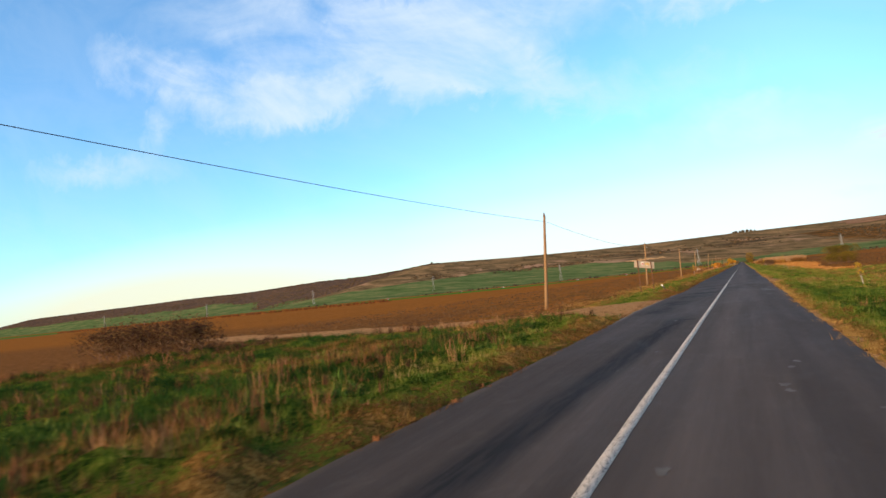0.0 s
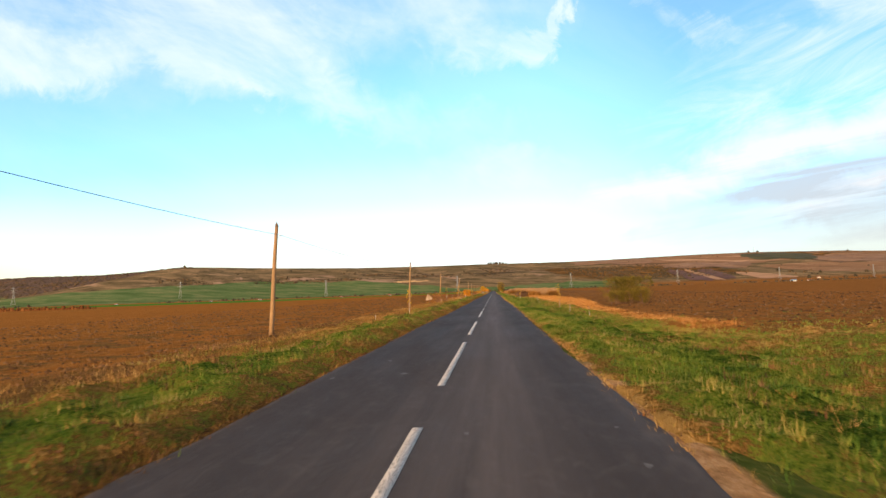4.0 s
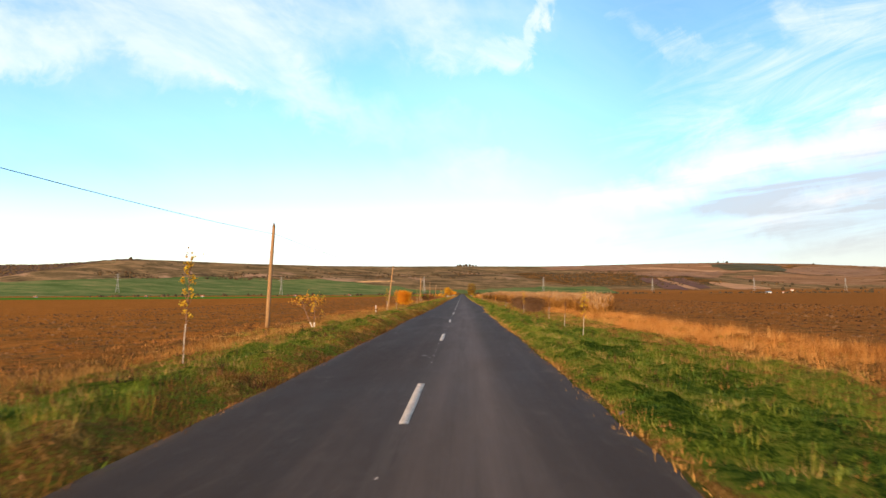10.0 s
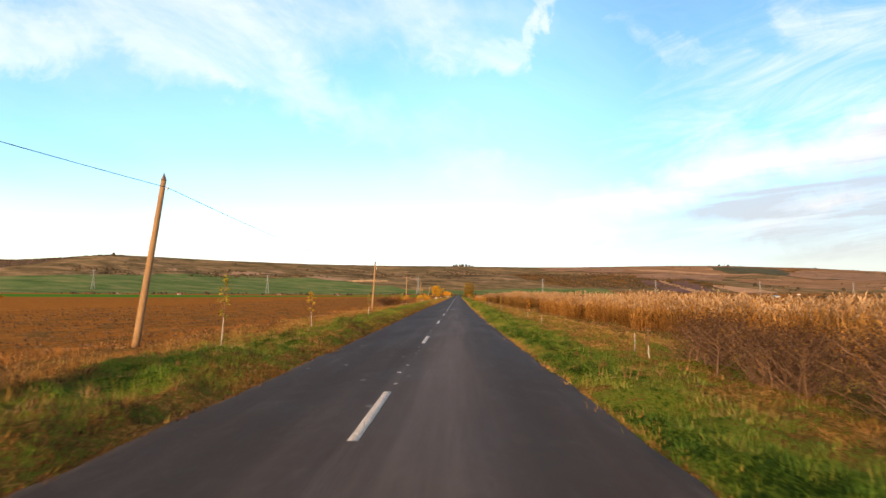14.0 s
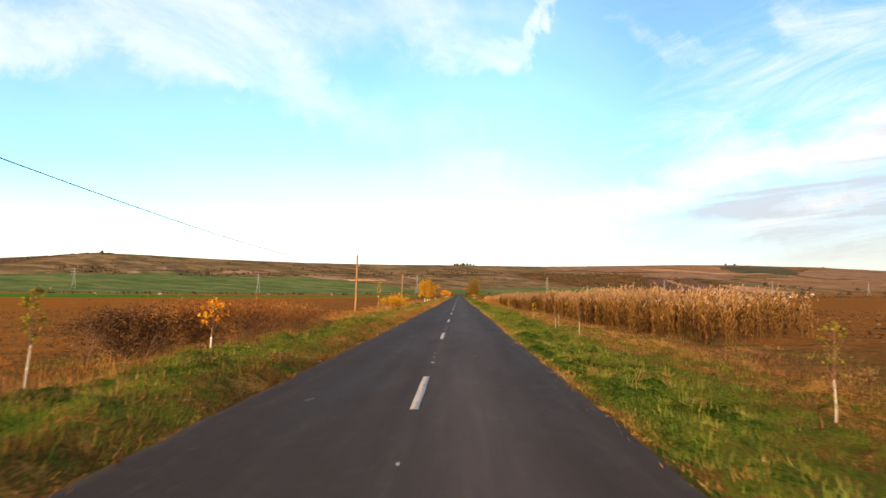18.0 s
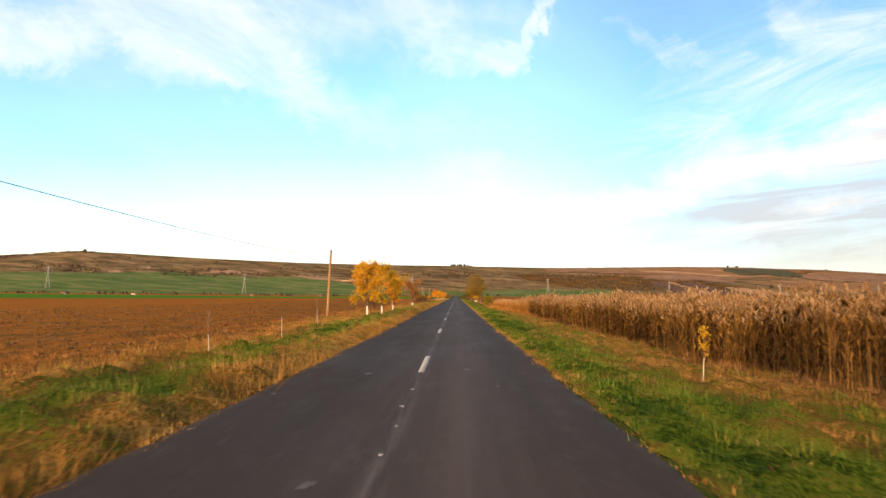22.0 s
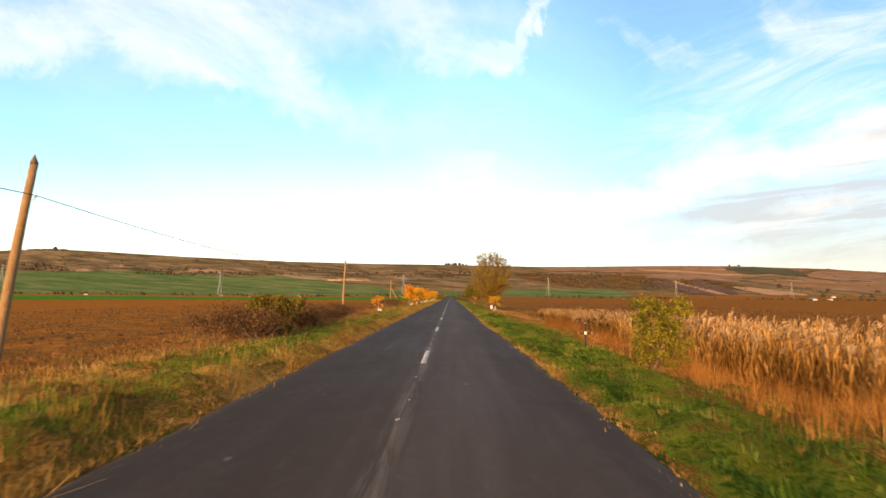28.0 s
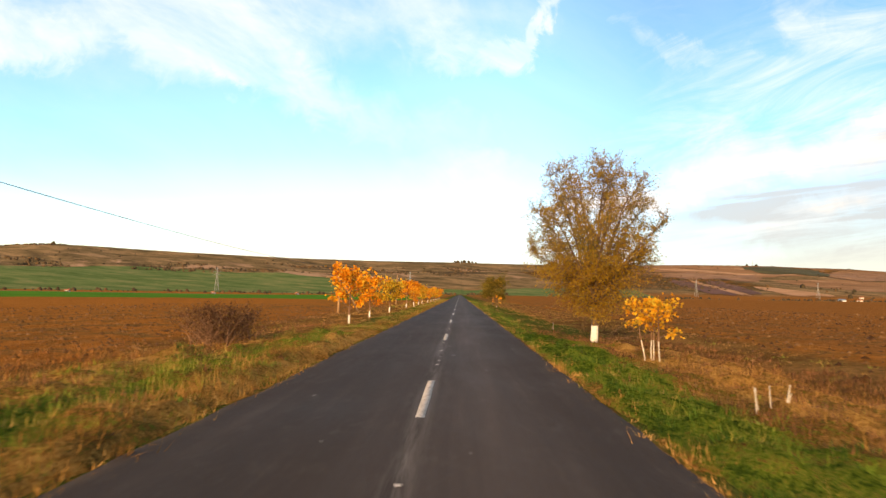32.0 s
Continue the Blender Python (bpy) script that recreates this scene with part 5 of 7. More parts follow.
tufts("dead_weeds", "dark dead weeds standing in the pasture", x, y, rng.uniform(0.25, 0.6, len(x)), rng.uniform(0.1, 0.9, len(x)), DEAD, 16, 0.10, (0.008, 0.02), 0.4, mid=True)
x, y = scatter(-14.5, -6.0, 47.5, 51.6, 3.5)
x, y = pick(x, y, patchy(x, y, 1.6, 119) > 0.45)
tufts("dock_weeds", "tall brown dead docks beside the dirt track", x, y, rng.uniform(0.3, 0.75, len(x)), rng.uniform(0.2, 1.0, len(x)), DEAD, 14, 0.08, (0.008, 0.022), 0.25, mid=True)
x, y = scatter(7, 34, 24, 118, 7)
x, y = pick(x, y, off_track(x, y) & chance((1 - step(18, 34, x)) * (1 - step(80, 118, y) * step(8, 12, x)) * (0.45 + step(0.35, 0.6, patchy(x, y, 4.0, 113)))))
tufts("rough_pasture", "rough green and tan pasture grass", x, y, 0.08 + 0.22 * patchy(x, y, 1.5, 117), 0.05 + 0.85 * patchy(x, y, 2.6, 116), GREEN, 11, 0.12, (0.014, 0.028), 0.85)

# orange dry tall grass in front of the reed bed
x, y = scatter(8.3, 15.5, 105, 235, 9)
front = 9.2 + 2.0 * patchy(y, 0 * y, 12.0, 122)
x, y = pick(x, y, (x > front) & (x < front + 2.2 + 3.0 * step(130, 175, y)) & chance(0.35 + step(0.35, 0.6, patchy(x, y, 5.0, 121))))
tufts("orange_tall_grass", "tall orange-brown dry grass", x, y, rng.uniform(0.3, 0.6, len(x)) * (0.55 + 0.7 * step(125, 190, y)), rng.uniform(0.1, 0.9, len(x)), FOX, 26, 0.16, (0.005, 0.010), 0.55)
x, y = scatter(4.8, 14.0, 405, 476, 12)
front = np.interp(y, [405, 421, 428, 436, 447, 459, 472, 480], [8.2, 6.2, 5.1, 5.4, 6.4, 6.8, 9.2, 10])
x, y = pick(x, y, (x > front + 1.2 * (patchy(y, 0 * y, 3.0, 124) - 0.5)) & chance(0.35 + step(0.35, 0.6, patchy(x, y, 3.0, 125))))
tufts("orange_tall_grass", "tall orange-brown dry grass in front of the reeds", x, y, rng.uniform(0.4, 0.95, len(x)) * (0.55 + 0.45 * step(5.0, 8.0, x)), rng.uniform(-0.15, 0.75, len(x)) - 0.40 * step(444, 456, y), FOX, 20, 0.15, (0.005, 0.010), 0.45)


def reed_bed(y0, y1, per_m2, pale, leafy=1.0, straw=REED):
    """Reed stems with hanging leaves and feathery plumes; the front rows stand denser."""
    x, y = scatter(7.0, 23, y0, y1, per_m2)
    clump = lambda a, b: 0.9 * (patchy(a, b, 0.9, 137, 2) - 0.5)
    front = np.interp(y, [195, 215, 225, 250, 300, 330, 383, 402, 420, 436, 455, 485, 495], [15.5, 12.3, 12.8, 12.6, 10.6, 10.6, 9.1, 9.8, 8.0, 7.4, 8.6, 10.5, 12]) + (patchy(y, 0 * y, 6.0, 131) - 0.5) * 1.6
    depth = np.interp(y, [195, 215, 222, 232, 280, 290, 300, 306, 420, 450, 495], [1, 1.3, 2.2, 6, 9, 8, 8, 8, 9, 6, 3])
    high = np.interp(y, [195, 214, 219, 285, 296, 304, 315, 400, 425, 445, 470, 495], [0.7, 1.1, 1.9, 2.1, 2.2, 2.2, 2.35, 2.15, 1.5, 1.3, 0.95, 0.6])
    inside = x - front
    gap = patchy(x, y, 3.0, 133)
    keep = ((y < 295.5) | (y > 308.0 + 0.6 * inside)) & (inside > 0) & (inside < depth) & (rng.random(len(x)) < np.where(inside < 1.8, 1.0, 0.32)) & (gap > 0.27)
    x, y, high, inside = x[keep], y[keep], high[keep], inside[keep]
    n = len(x)
    h = high * rng.uniform(0.72, 1.08, n) * (0.68 + 0.55 * patchy(x, y, 1.8, 135))
    z = ground_z(x, y) - 0.03
    ang = rng.uniform(0, 2 * np.pi, n)
    lean = rng.normal(0, 0.09, n) * h
    tx, ty = x + lean * np.cos(ang), y + lean * np.sin(ang)
    pieces_v, pieces_f, tints, count = [], [], [], 0
    turn = rng.uniform(0, np.pi, n)
    wx, wy = 0.007 * np.cos(turn), 0.007 * np.sin(turn)
    v = np.stack([np.stack([x - wx, y - wy, z], 1), np.stack([x + wx, y + wy, z], 1), np.stack([tx, ty, z + h], 1)], 1)
    pieces_v.append(v.reshape(-1, 3))
    pieces_f.append(np.arange(n)[:, None] * 3 + np.array([[0, 1, 2]]))
    tints.append(np.repeat(rng.uniform(0.0, 0.6, n) + clump(x, y), 3))
    count += 3 * n
    # leaf tint drops towards the foot: shade inside the bed put into the colour
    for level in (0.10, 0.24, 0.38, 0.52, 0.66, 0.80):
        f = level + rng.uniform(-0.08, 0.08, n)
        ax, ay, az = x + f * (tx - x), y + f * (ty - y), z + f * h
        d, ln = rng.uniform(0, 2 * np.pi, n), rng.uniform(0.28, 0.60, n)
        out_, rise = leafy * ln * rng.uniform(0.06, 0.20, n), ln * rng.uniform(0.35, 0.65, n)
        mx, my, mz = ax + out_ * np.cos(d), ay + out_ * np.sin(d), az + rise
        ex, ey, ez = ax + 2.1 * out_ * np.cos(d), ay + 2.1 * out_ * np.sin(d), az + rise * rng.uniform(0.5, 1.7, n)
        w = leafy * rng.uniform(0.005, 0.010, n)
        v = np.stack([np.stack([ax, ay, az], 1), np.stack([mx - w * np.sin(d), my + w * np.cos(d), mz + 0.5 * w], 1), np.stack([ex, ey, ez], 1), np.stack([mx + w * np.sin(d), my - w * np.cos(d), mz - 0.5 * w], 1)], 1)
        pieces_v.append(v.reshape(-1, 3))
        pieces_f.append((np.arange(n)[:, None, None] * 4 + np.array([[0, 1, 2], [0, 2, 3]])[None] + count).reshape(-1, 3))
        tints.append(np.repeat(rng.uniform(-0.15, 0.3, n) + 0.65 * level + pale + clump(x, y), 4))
        count += 4 * n
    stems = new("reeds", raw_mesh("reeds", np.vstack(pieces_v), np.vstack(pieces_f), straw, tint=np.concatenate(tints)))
    tagged(stems, "dense bed of tall dry tan reeds", "reeds", kind="stuff")
    pv, pf, pt, c = [], [], [], 0
    show = rng.random(n) < 0.9 - 0.5 * step(400, 425, y)
    m = show.sum()
    d = rng.uniform(0, 2 * np.pi) + rng.normal(0, 0.9, m)
    for j in range(5):
        ln = rng.uniform(0.16, 0.36, m)
        up = rng.uniform(0.02, 0.22, m)
        bx, by, bz = tx[show], ty[show], (z + h)[show] - 0.18 + up
        a2 = d + rng.normal(0, 0.7, m)
        ex, ey, ez = bx + 0.45 * ln * np.cos(a2), by + 0.45 * ln * np.sin(a2), bz + ln * rng.uniform(0.1, 0.9, m)
        w = rng.uniform(0.025, 0.055, m)
        v = np.stack([np.stack([bx, by, bz], 1), np.stack([(bx + ex) / 2 - w * np.sin(a2), (by + ey) / 2 + w * np.cos(a2), (bz + ez) / 2 + w], 1), np.stack([ex, ey, ez], 1)], 1)
        pv.append(v.reshape(-1, 3))
        pf.append(np.arange(m)[:, None] * 3 + np.array([[0, 1, 2]]) + c)
        pt.append(np.repeat(rng.uniform(0, 1, m), 3))
        c += 3 * m
    tops = new("reed_plumes", raw_mesh("reed_plumes", np.vstack(pv), np.vstack(pf), PLUME, tint=np.concatenate(pt)))
    tagged(tops, "pale feathery plumes above the reed bed", "reeds", kind="stuff")


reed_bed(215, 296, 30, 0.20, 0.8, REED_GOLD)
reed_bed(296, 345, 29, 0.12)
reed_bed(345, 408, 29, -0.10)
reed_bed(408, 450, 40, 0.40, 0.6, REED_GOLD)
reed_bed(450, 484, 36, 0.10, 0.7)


def clods(x, y, size, name, label, tone=(0.1, 0.72)):
    """Broken lumps of soil: squashed uneven octahedra."""
    n = len(x)
    z = ground_z(x, y)
    shape = np.array([(1, 0, 0), (0, 1, 0), (-1, 0, 0), (0, -1, 0), (0, 0, 0.8), (0, 0, -0.5)])
    turn = rng.uniform(0, 6.28, n)
    r = size[:, None, None] * rng.uniform(0.55, 1.2, (n, 6, 1)) * shape[None]
    c, s = np.cos(turn)[:, None], np.sin(turn)[:, None]
    v = np.stack([x[:, None] + c * r[:, :, 0] - s * r[:, :, 1], y[:, None] + s * r[:, :, 0] + c * r[:, :, 1], z[:, None] + r[:, :, 2]], 2)
    f = np.array([(0, 1, 4), (1, 2, 4), (2, 3, 4), (3, 0, 4)])
    ob = new(name, raw_mesh(name, v.reshape(-1, 3), (np.arange(n)[:, None, None] * 6 + f[None]).reshape(-1, 3), CLOD, tint=np.repeat(rng.uniform(tone[0], tone[1], n), 6)))
    tagged(ob, label, "soil", kind="stuff")


n = 27000
x, y = -9.8 - 34 * rng.random(n) ** 1.6, rng.uniform(50, 560, n)
keep = off_track(x, y)
x, y = x[keep], y[keep]
n = len(x)
clods(x, y, rng.uniform(0.03, 0.13, n) * (1 + 0.015 * np.abs(x)), "soil_clods", "brown clods of the ploughed field", (0.28, 0.66))
x, y = scatter(-40, -2.7, 42, 64, 9)
keep = on_track(x, y) > 0.3
x, y = x[keep], y[keep]
clods(x, y, 0.012 + 0.045 * rng.random(len(x)) ** 3, "track_gravel", "loose clods and gravel on the dirt track")
n = 26000
x, y = 9.5 + 48 * rng.random(n) ** 1.3, rng.uniform(96, 600, n)
keep = ~((y > 195) & (y < 470) & (x < 19)) & ((x > 12) | (y > 478))
x, y = x[keep], y[keep]
clods(x, y, rng.uniform(0.05, 0.15, len(x)) * (1 + 0.012 * x), "soil_clods", "coarse clods and stalks of the ploughed field", (0.0, 0.78))
x, y = scatter(-27, -8.8, 60, 540, 3.2)
x, y = pick(x, y, (patchy(x, y, 2.2, 141) > 0.48) & chance(1 - step(11.5, 29, -x)) & off_track(x, y))
tufts("field_weeds", "brown weeds at the field's edge", x, y, rng.uniform(0.05, 0.17, len(x)), rng.uniform(0.0, 0.8, len(x)), DEAD, 9, 0.15, (0.012, 0.026), 0.9)
x, y = scatter(-12.5, -6.6, 150, 495, 4.5)
x, y = pick(x, y, chance(0.25 + step(0.40, 0.6, patchy(x, y, 5.0, 143))))
tufts("russet_weeds", "russet dead weeds at the field's edge", x, y, rng.uniform(0.12, 0.34, len(x)) * (0.6 + 0.8 * patchy(x, y, 3.0, 144)), rng.uniform(-0.1, 0.6, len(x)), FOX, 14, 0.12, (0.007, 0.014), 0.55)
x, y = scatter(8.0, 16.0, 196, 492, 5.0)
front = np.interp(y, [195, 215, 250, 300, 330, 383, 402, 420, 436, 455, 485, 495], [15.5, 13.8, 12.9, 10.6, 10.6, 9.1, 9.8, 8.0, 7.4, 8.6, 10.5, 12])
x, y = pick(x, y, (x > front - 2.4) & (x < front + 1.6 + 3.0 * (y > 450)) & chance(0.35 + step(0.36, 0.55, patchy(x, y, 2.2, 146))))
tufts("reed_edge_weeds", "low withered weeds along the foot of the reeds", x, y, rng.uniform(0.14, 0.38, len(x)), rng.uniform(0.15, 1.0, len(x)), DEAD, 15, 0.13, (0.008, 0.016), 0.7)

# ---------------------------------------------------------------- trees and shrubs


def base_z(x, y):
    """Where a thing stands: on the ground, a little into the matted turf."""
    return float(ground_z(x, y)) + 0.75 * float(hummock(x, y))



def limbs(height, crown_base, spread_, n_main, r0, seed, upright=0.6, stems=1, levels=2, wander=0.06, twigs=4, foot=(0.16, 0.16)):
    """Branch tubes and the places of the twig ends. upright: 0 sprawling, 1 steep."""
    g = np.random.default_rng(seed)
    tubes, ends = [], []
    for s in range(stems):
        base = np.array([0.0, 0, 0]) if stems == 1 else np.array([g.normal(0, foot[0]), g.normal(0, foot[1]), 0])
        lean = np.array([g.normal(0, 0.04), g.normal(0, 0.04), 1]) if stems == 1 else np.array([g.normal(0, 0.22), g.normal(0, 0.22), 1])
        k = 9
        t = np.linspace(0, 1, k)
        bend = np.cumsum(g.normal(0, wander * height / k, (k, 2)), 0)
        stem = base + t[:, None] * lean * height * 0.86 + np.c_[bend - bend[0], np.zeros(k)]
        tubes.append((stem, r0 * (1 - 0.82 * t) ** 0.9 + 0.004))
        ends.append((stem[-1], lean, 0.10 * height))
        for i in range(n_main):
            f = crown_base + (0.98 - crown_base) * (i + g.random()) / n_main
            p = np.array([np.interp(f, t, stem[:, c]) for c in range(3)])
            a = i * 2.4 + g.normal(0, 0.4)
            up = np.clip(upright + g.normal(0, 0.12), 0.05, 0.95)
            # widest a little below the middle of the crown
            u = (f - crown_base) / max(1e-3, 1 - crown_base)
            reach = spread_ * (0.45 + 1.0 * np.sin(np.pi * np.clip(u * 0.85 + 0.18, 0, 1))) * g.uniform(0.7, 1.1)
            d = np.array([np.cos(a) * (1 - up * 0.6), np.sin(a) * (1 - up * 0.6), up])
            d /= np.linalg.norm(d)
            m = 5
            tt = np.linspace(0, 1, m)
            curve = p + tt[:, None] * d * reach + np.c_[np.zeros((m, 2)), 0.22 * reach * tt ** 2 * upright] + np.cumsum(g.normal(0, 0.03 * reach, (m, 3)), 0) * tt[:, None]
            rb = max(0.006, r0 * 0.42 * (1 - f * 0.75))
            tubes.append((curve, rb * (1 - 0.8 * tt) + 0.003))
            ends.append((curve[-1], d, reach * 0.4))
            if levels > 1:
                for j in range(twigs):
                    f2 = g.uniform(0.3, 0.95)
                    p2 = np.array([np.interp(f2, tt, curve[:, c]) for c in range(3)])
                    d2 = d + g.normal(0, 0.55, 3)
                    d2[2] = abs(d2[2]) * 0.6 + 0.3 * upright
                    d2 /= np.linalg.norm(d2)
                    r2 = reach * g.uniform(0.3, 0.55)
                    c2 = p2 + np.linspace(0, 1, 4)[:, None] * d2 * r2 + np.cumsum(g.normal(0, 0.02 * reach, (4, 3)), 0)
                    tubes.append((c2, np.linspace(rb * 0.4 + 0.002, 0.002, 4)))
                    ends.append((c2[-1], d2, r2 * 0.6))
                    ends.append((c2[2], d2, r2 * 0.6))
    return tubes, ends


def leaf_mesh(name, ends, per_end, size, mat, seed, puff=1.0, droop=0.0, long=1.0):
    """Leaves as small folded kites scattered about the twig ends."""
    g = np.random.default_rng(seed)
    centre = np.array([e[0] for e in ends])
    reach = np.array([e[2] for e in ends])
    n = len(ends) * per_end
    idx = np.repeat(np.arange(len(ends)), per_end)
    ball = g.normal(0, 0.42, (n, 3))
    p = centre[idx] + ball * reach[idx][:, None] * puff
    p[:, 2] = np.maximum(p[:, 2], 0.12)
    a, b = g.normal(size=(n, 3)), g.normal(size=(n, 3))
    a[:, 2] -= droop
    a /= np.linalg.norm(a, axis=1)[:, None]
    b = np.cross(a, b)
    b /= np.linalg.norm(b, axis=1)[:, None]
    s = size * g.uniform(0.6, 1.25, (n, 1))
    fold = np.cross(a, b) * s * 0.18
    verts = np.stack([p - a * s * 0.5 * long, p + b * s * 0.42 + fold, p + a * s * 0.6 * long, p - b * s * 0.42 + fold], 1).reshape(-1, 3)
    i = np.arange(n)[:, None, None] * 4
    faces = (i + np.array([[0, 1, 2], [0, 2, 3]])[None]).reshape(-1, 3)
    clump = g.uniform(-0.2, 0.2, len(ends))[idx]
    return raw_mesh(name, verts, faces, mat, tint=np.repeat(np.clip(g.uniform(0.1, 0.85, n) + clump, 0, 1), 4))


def tree(name, label, category, at, height, leaf, seed, crown_base=0.35, spread_=0.9, n_main=12, r0=0.06, per_end=14, size=0.1, upright=0.6, wash=0.0,
         stems=1, levels=2, bark=BARK, puff=1.0, group="", droop=0.0, long=1.0, bare_top=0.0, sides=6, wander=0.06, sink=0.04, twigs=4, foot=(0.16, 0.16)):
    """A tree with its trunk and limbs, a lime-washed foot where it has one, and a crown of separate leaves."""
    x, y = at
    root = thing(name, label, category, group, (x, y, base_z(x, y) - sink), 0)
    tubes, ends = limbs(height, crown_base, spread_, n_main, r0, seed, upright, stems, levels, wander, twigs, foot)
    wood = [tube(p, r, sides if i == 0 else (5 if np.max(r) > 0.012 else 3), False) for i, (p, r) in enumerate(tubes)]
    part("trunk", smooth(raw_mesh("trunk", *join(wood), bark)), root)
    if wash:
        # a slightly thicker sleeve of lime round each stem's foot
        per = len(tubes) // stems
        for s in range(stems):
            p, r = tubes[s * per]
            zz = np.linspace(0, wash, 5)
            q_ = np.c_[np.interp(zz, p[:, 2], p[:, 0]), np.interp(zz, p[:, 2], p[:, 1]), zz]
            sleeve = tube(q_, np.interp(zz, p[:, 2], r) * 1.06 + 0.0015, 8, True)
            part("lime_wash", smooth(raw_mesh("lime_wash", *sleeve, LIME if r0 > 0.02 else LIMEOLD)), root, "white lime-washed lower trunk")
    if leaf:
        shown = [e for e in ends if e[0][2] < height * (1 - bare_top)] if bare_top else ends
        part("crown", leaf_mesh("crown", shown, per_end, size, leaf, seed + 5, puff, droop, long), root)
    return root


# slender young roadside trees: y, x, height, colour, wash
YOUNG = [(119.9, -5.6, 2.15, "y"), (146.0, -5.6, 2.35, "g"), (157.4, -5.88, 2.35, "g"), (167.2, -5.6, 1.3, "b"), (164.4, -5.6, 1.2, "b"), (177.0, -5.5, 2.8, "y"), (211.1, -5.55, 2.1, "g"), (218.2, -5.6, 1.75, "g"),
         (241.0, -5.5, 2.35, "g"), (251.2, -5.6, 1.9, "y"), (267.3, -5.6, 1.8, "g"), (291.7, -5.6, 1.75, "g"), (325.8, -5.5, 2.65, "y"), (331.5, -5.55, 1.5, "g"),
         (354.2, -5.6, 1.35, "b"), (364.9, -5.5, 1.75, "b"),
         (62.3, 6.9, 1.45, "y"), (130.0, 7.0, 2.75, "y"), (189.6, 6.0, 2.25, "y"), (196.8, 6.5, 1.9, "b"), (205.3, 6.9, 2.3, "b"), (219.7, 6.7, 2.45, "y"), (241.8, 6.6, 1.1, "b"),
         (273.6, 7.0, 1.9, "o"), (308.2, 5.82, 1.7, "b"), (314.9, 5.9, 1.5, "b"), (322.5, 5.65, 1.65, "y"), (353.8, 6.7, 1.6, "y"), (170.8, 8.0, 1.2, "b")]
LEAVES = {"y": (L_YELLOW, "yellow"), "g": (L_GREEN, "yellow-green"), "o": (L_ORANGE, "orange"), "b": (None, "")}
for i, (y, x, h, c) in enumerate(YOUNG):
    leaf, word = LEAVES[c]
    label = f"slender young tree with {word} leaves and a white-limed stem" if leaf else "thin leafless young tree with a white-limed stem"
    tree("young_tree", label, "tree", (x, y), h, leaf, 300 + i, 0.38, 0.18, 14, 0.0085, 17, 0.055, 0.85, min(0.95, 0.42 * h), levels=1,
         bark=BARKRED, group="young roadside trees", puff=0.9, sides=6, wander=0.05)

# small orange maples
tree("young_tree", "slender young tree with sparse olive leaves and limed stem", "tree", (6.15, 292.3), 1.75, L_GREEN, 407, 0.40, 0.20, 12, 0.009, 12, 0.045, 0.75, 0.7, levels=1, bark=BARKRED, puff=1.0)
tree("maple", "low round orange maple on several white-limed stems", "tree", (-6.5, 233.0), 2.05, L_ORANGE, 401, 0.12, 0.60, 14, 0.025, 30, 0.095, 0.5, 0.3, stems=3, levels=2, bark=BARKRED, puff=1.3)
tree("maple", "small forked maple with sparse orange leaves", "tree", (-5.6, 188.4), 1.55, L_AMBER, 402, 0.38, 0.4, 10, 0.021, 12, 0.065, 0.6, 0.35, stems=2, levels=1, bark=BARKRED, foot=(0.03, 0.02))
tree("maple", "small orange maple beside dark red bushes", "tree", (-5.6, 297.7), 1.35, L_ORANGE, 403, 0.35, 0.34, 8, 0.022, 12, 0.10, 0.6, 0.4, levels=1, bark=BARKRED)
tree("maple", "small bright orange maple behind a yellow shrub", "tree", (-6.3, 347.2), 1.75, L_ORANGE, 404, 0.25, 0.42, 9, 0.025, 16, 0.11, 0.6, 0.0, levels=1, bark=BARKRED, puff=1.1)
tree("maple", "small leaning orange maple with a white-limed stem", "tree", (-5.6, 470.6), 1.35, L_ORANGE, 405, 0.50, 0.42, 11, 0.025, 30, 0.10, 0.40, 0.7, levels=1, bark=BARKRED, puff=1.15)
tree("maple", "yellow-orange maple on five white-limed stems", "tree", (6.0, 492.9), 1.95, L_AMBER, 406, 0.42, 0.45, 8, 0.015, 22, 0.10, 0.5, 0.66, stems=5, levels=1, bark=BARKRED, puff=1.1)

# the larger trees by the second half of the road
tree("maple", "tall yellow-orange maple with a white-limed trunk", "tree", (-5.05, 376.3), 4.0, L_AMBER, 411, 0.2, 0.85, 26, 0.06, 36, 0.08, 0.6, 0.85, bark=BARK, puff=1.05, group="roadside maples")
tree("maple", "yellow maple with an open crown and white-limed trunk", "tree", (-4.95, 382.8), 4.0, L_YELLOW, 412, 0.2, 1.1, 22, 0.06, 30, 0.09, 0.55, 0.7, bark=BARK, group="roadside maples")
tree("maple", "dense orange maple with a white-limed trunk", "tree", (-5.0, 390.0), 3.65, L_ORANGE, 413, 0.2, 0.68, 22, 0.055, 30, 0.10, 0.7, 0.62, bark=BARK, group="roadside maples")
tree("maple", "reddish thinning maple with a bare top", "tree", (-4.6, 410.4), 4.1, L_RUST, 414, 0.16, 0.95, 20, 0.05, 12, 0.10, 0.75, 0.45, stems=2, bark=BARKRED, bare_top=0.22)
row = np.random.default_rng(5)
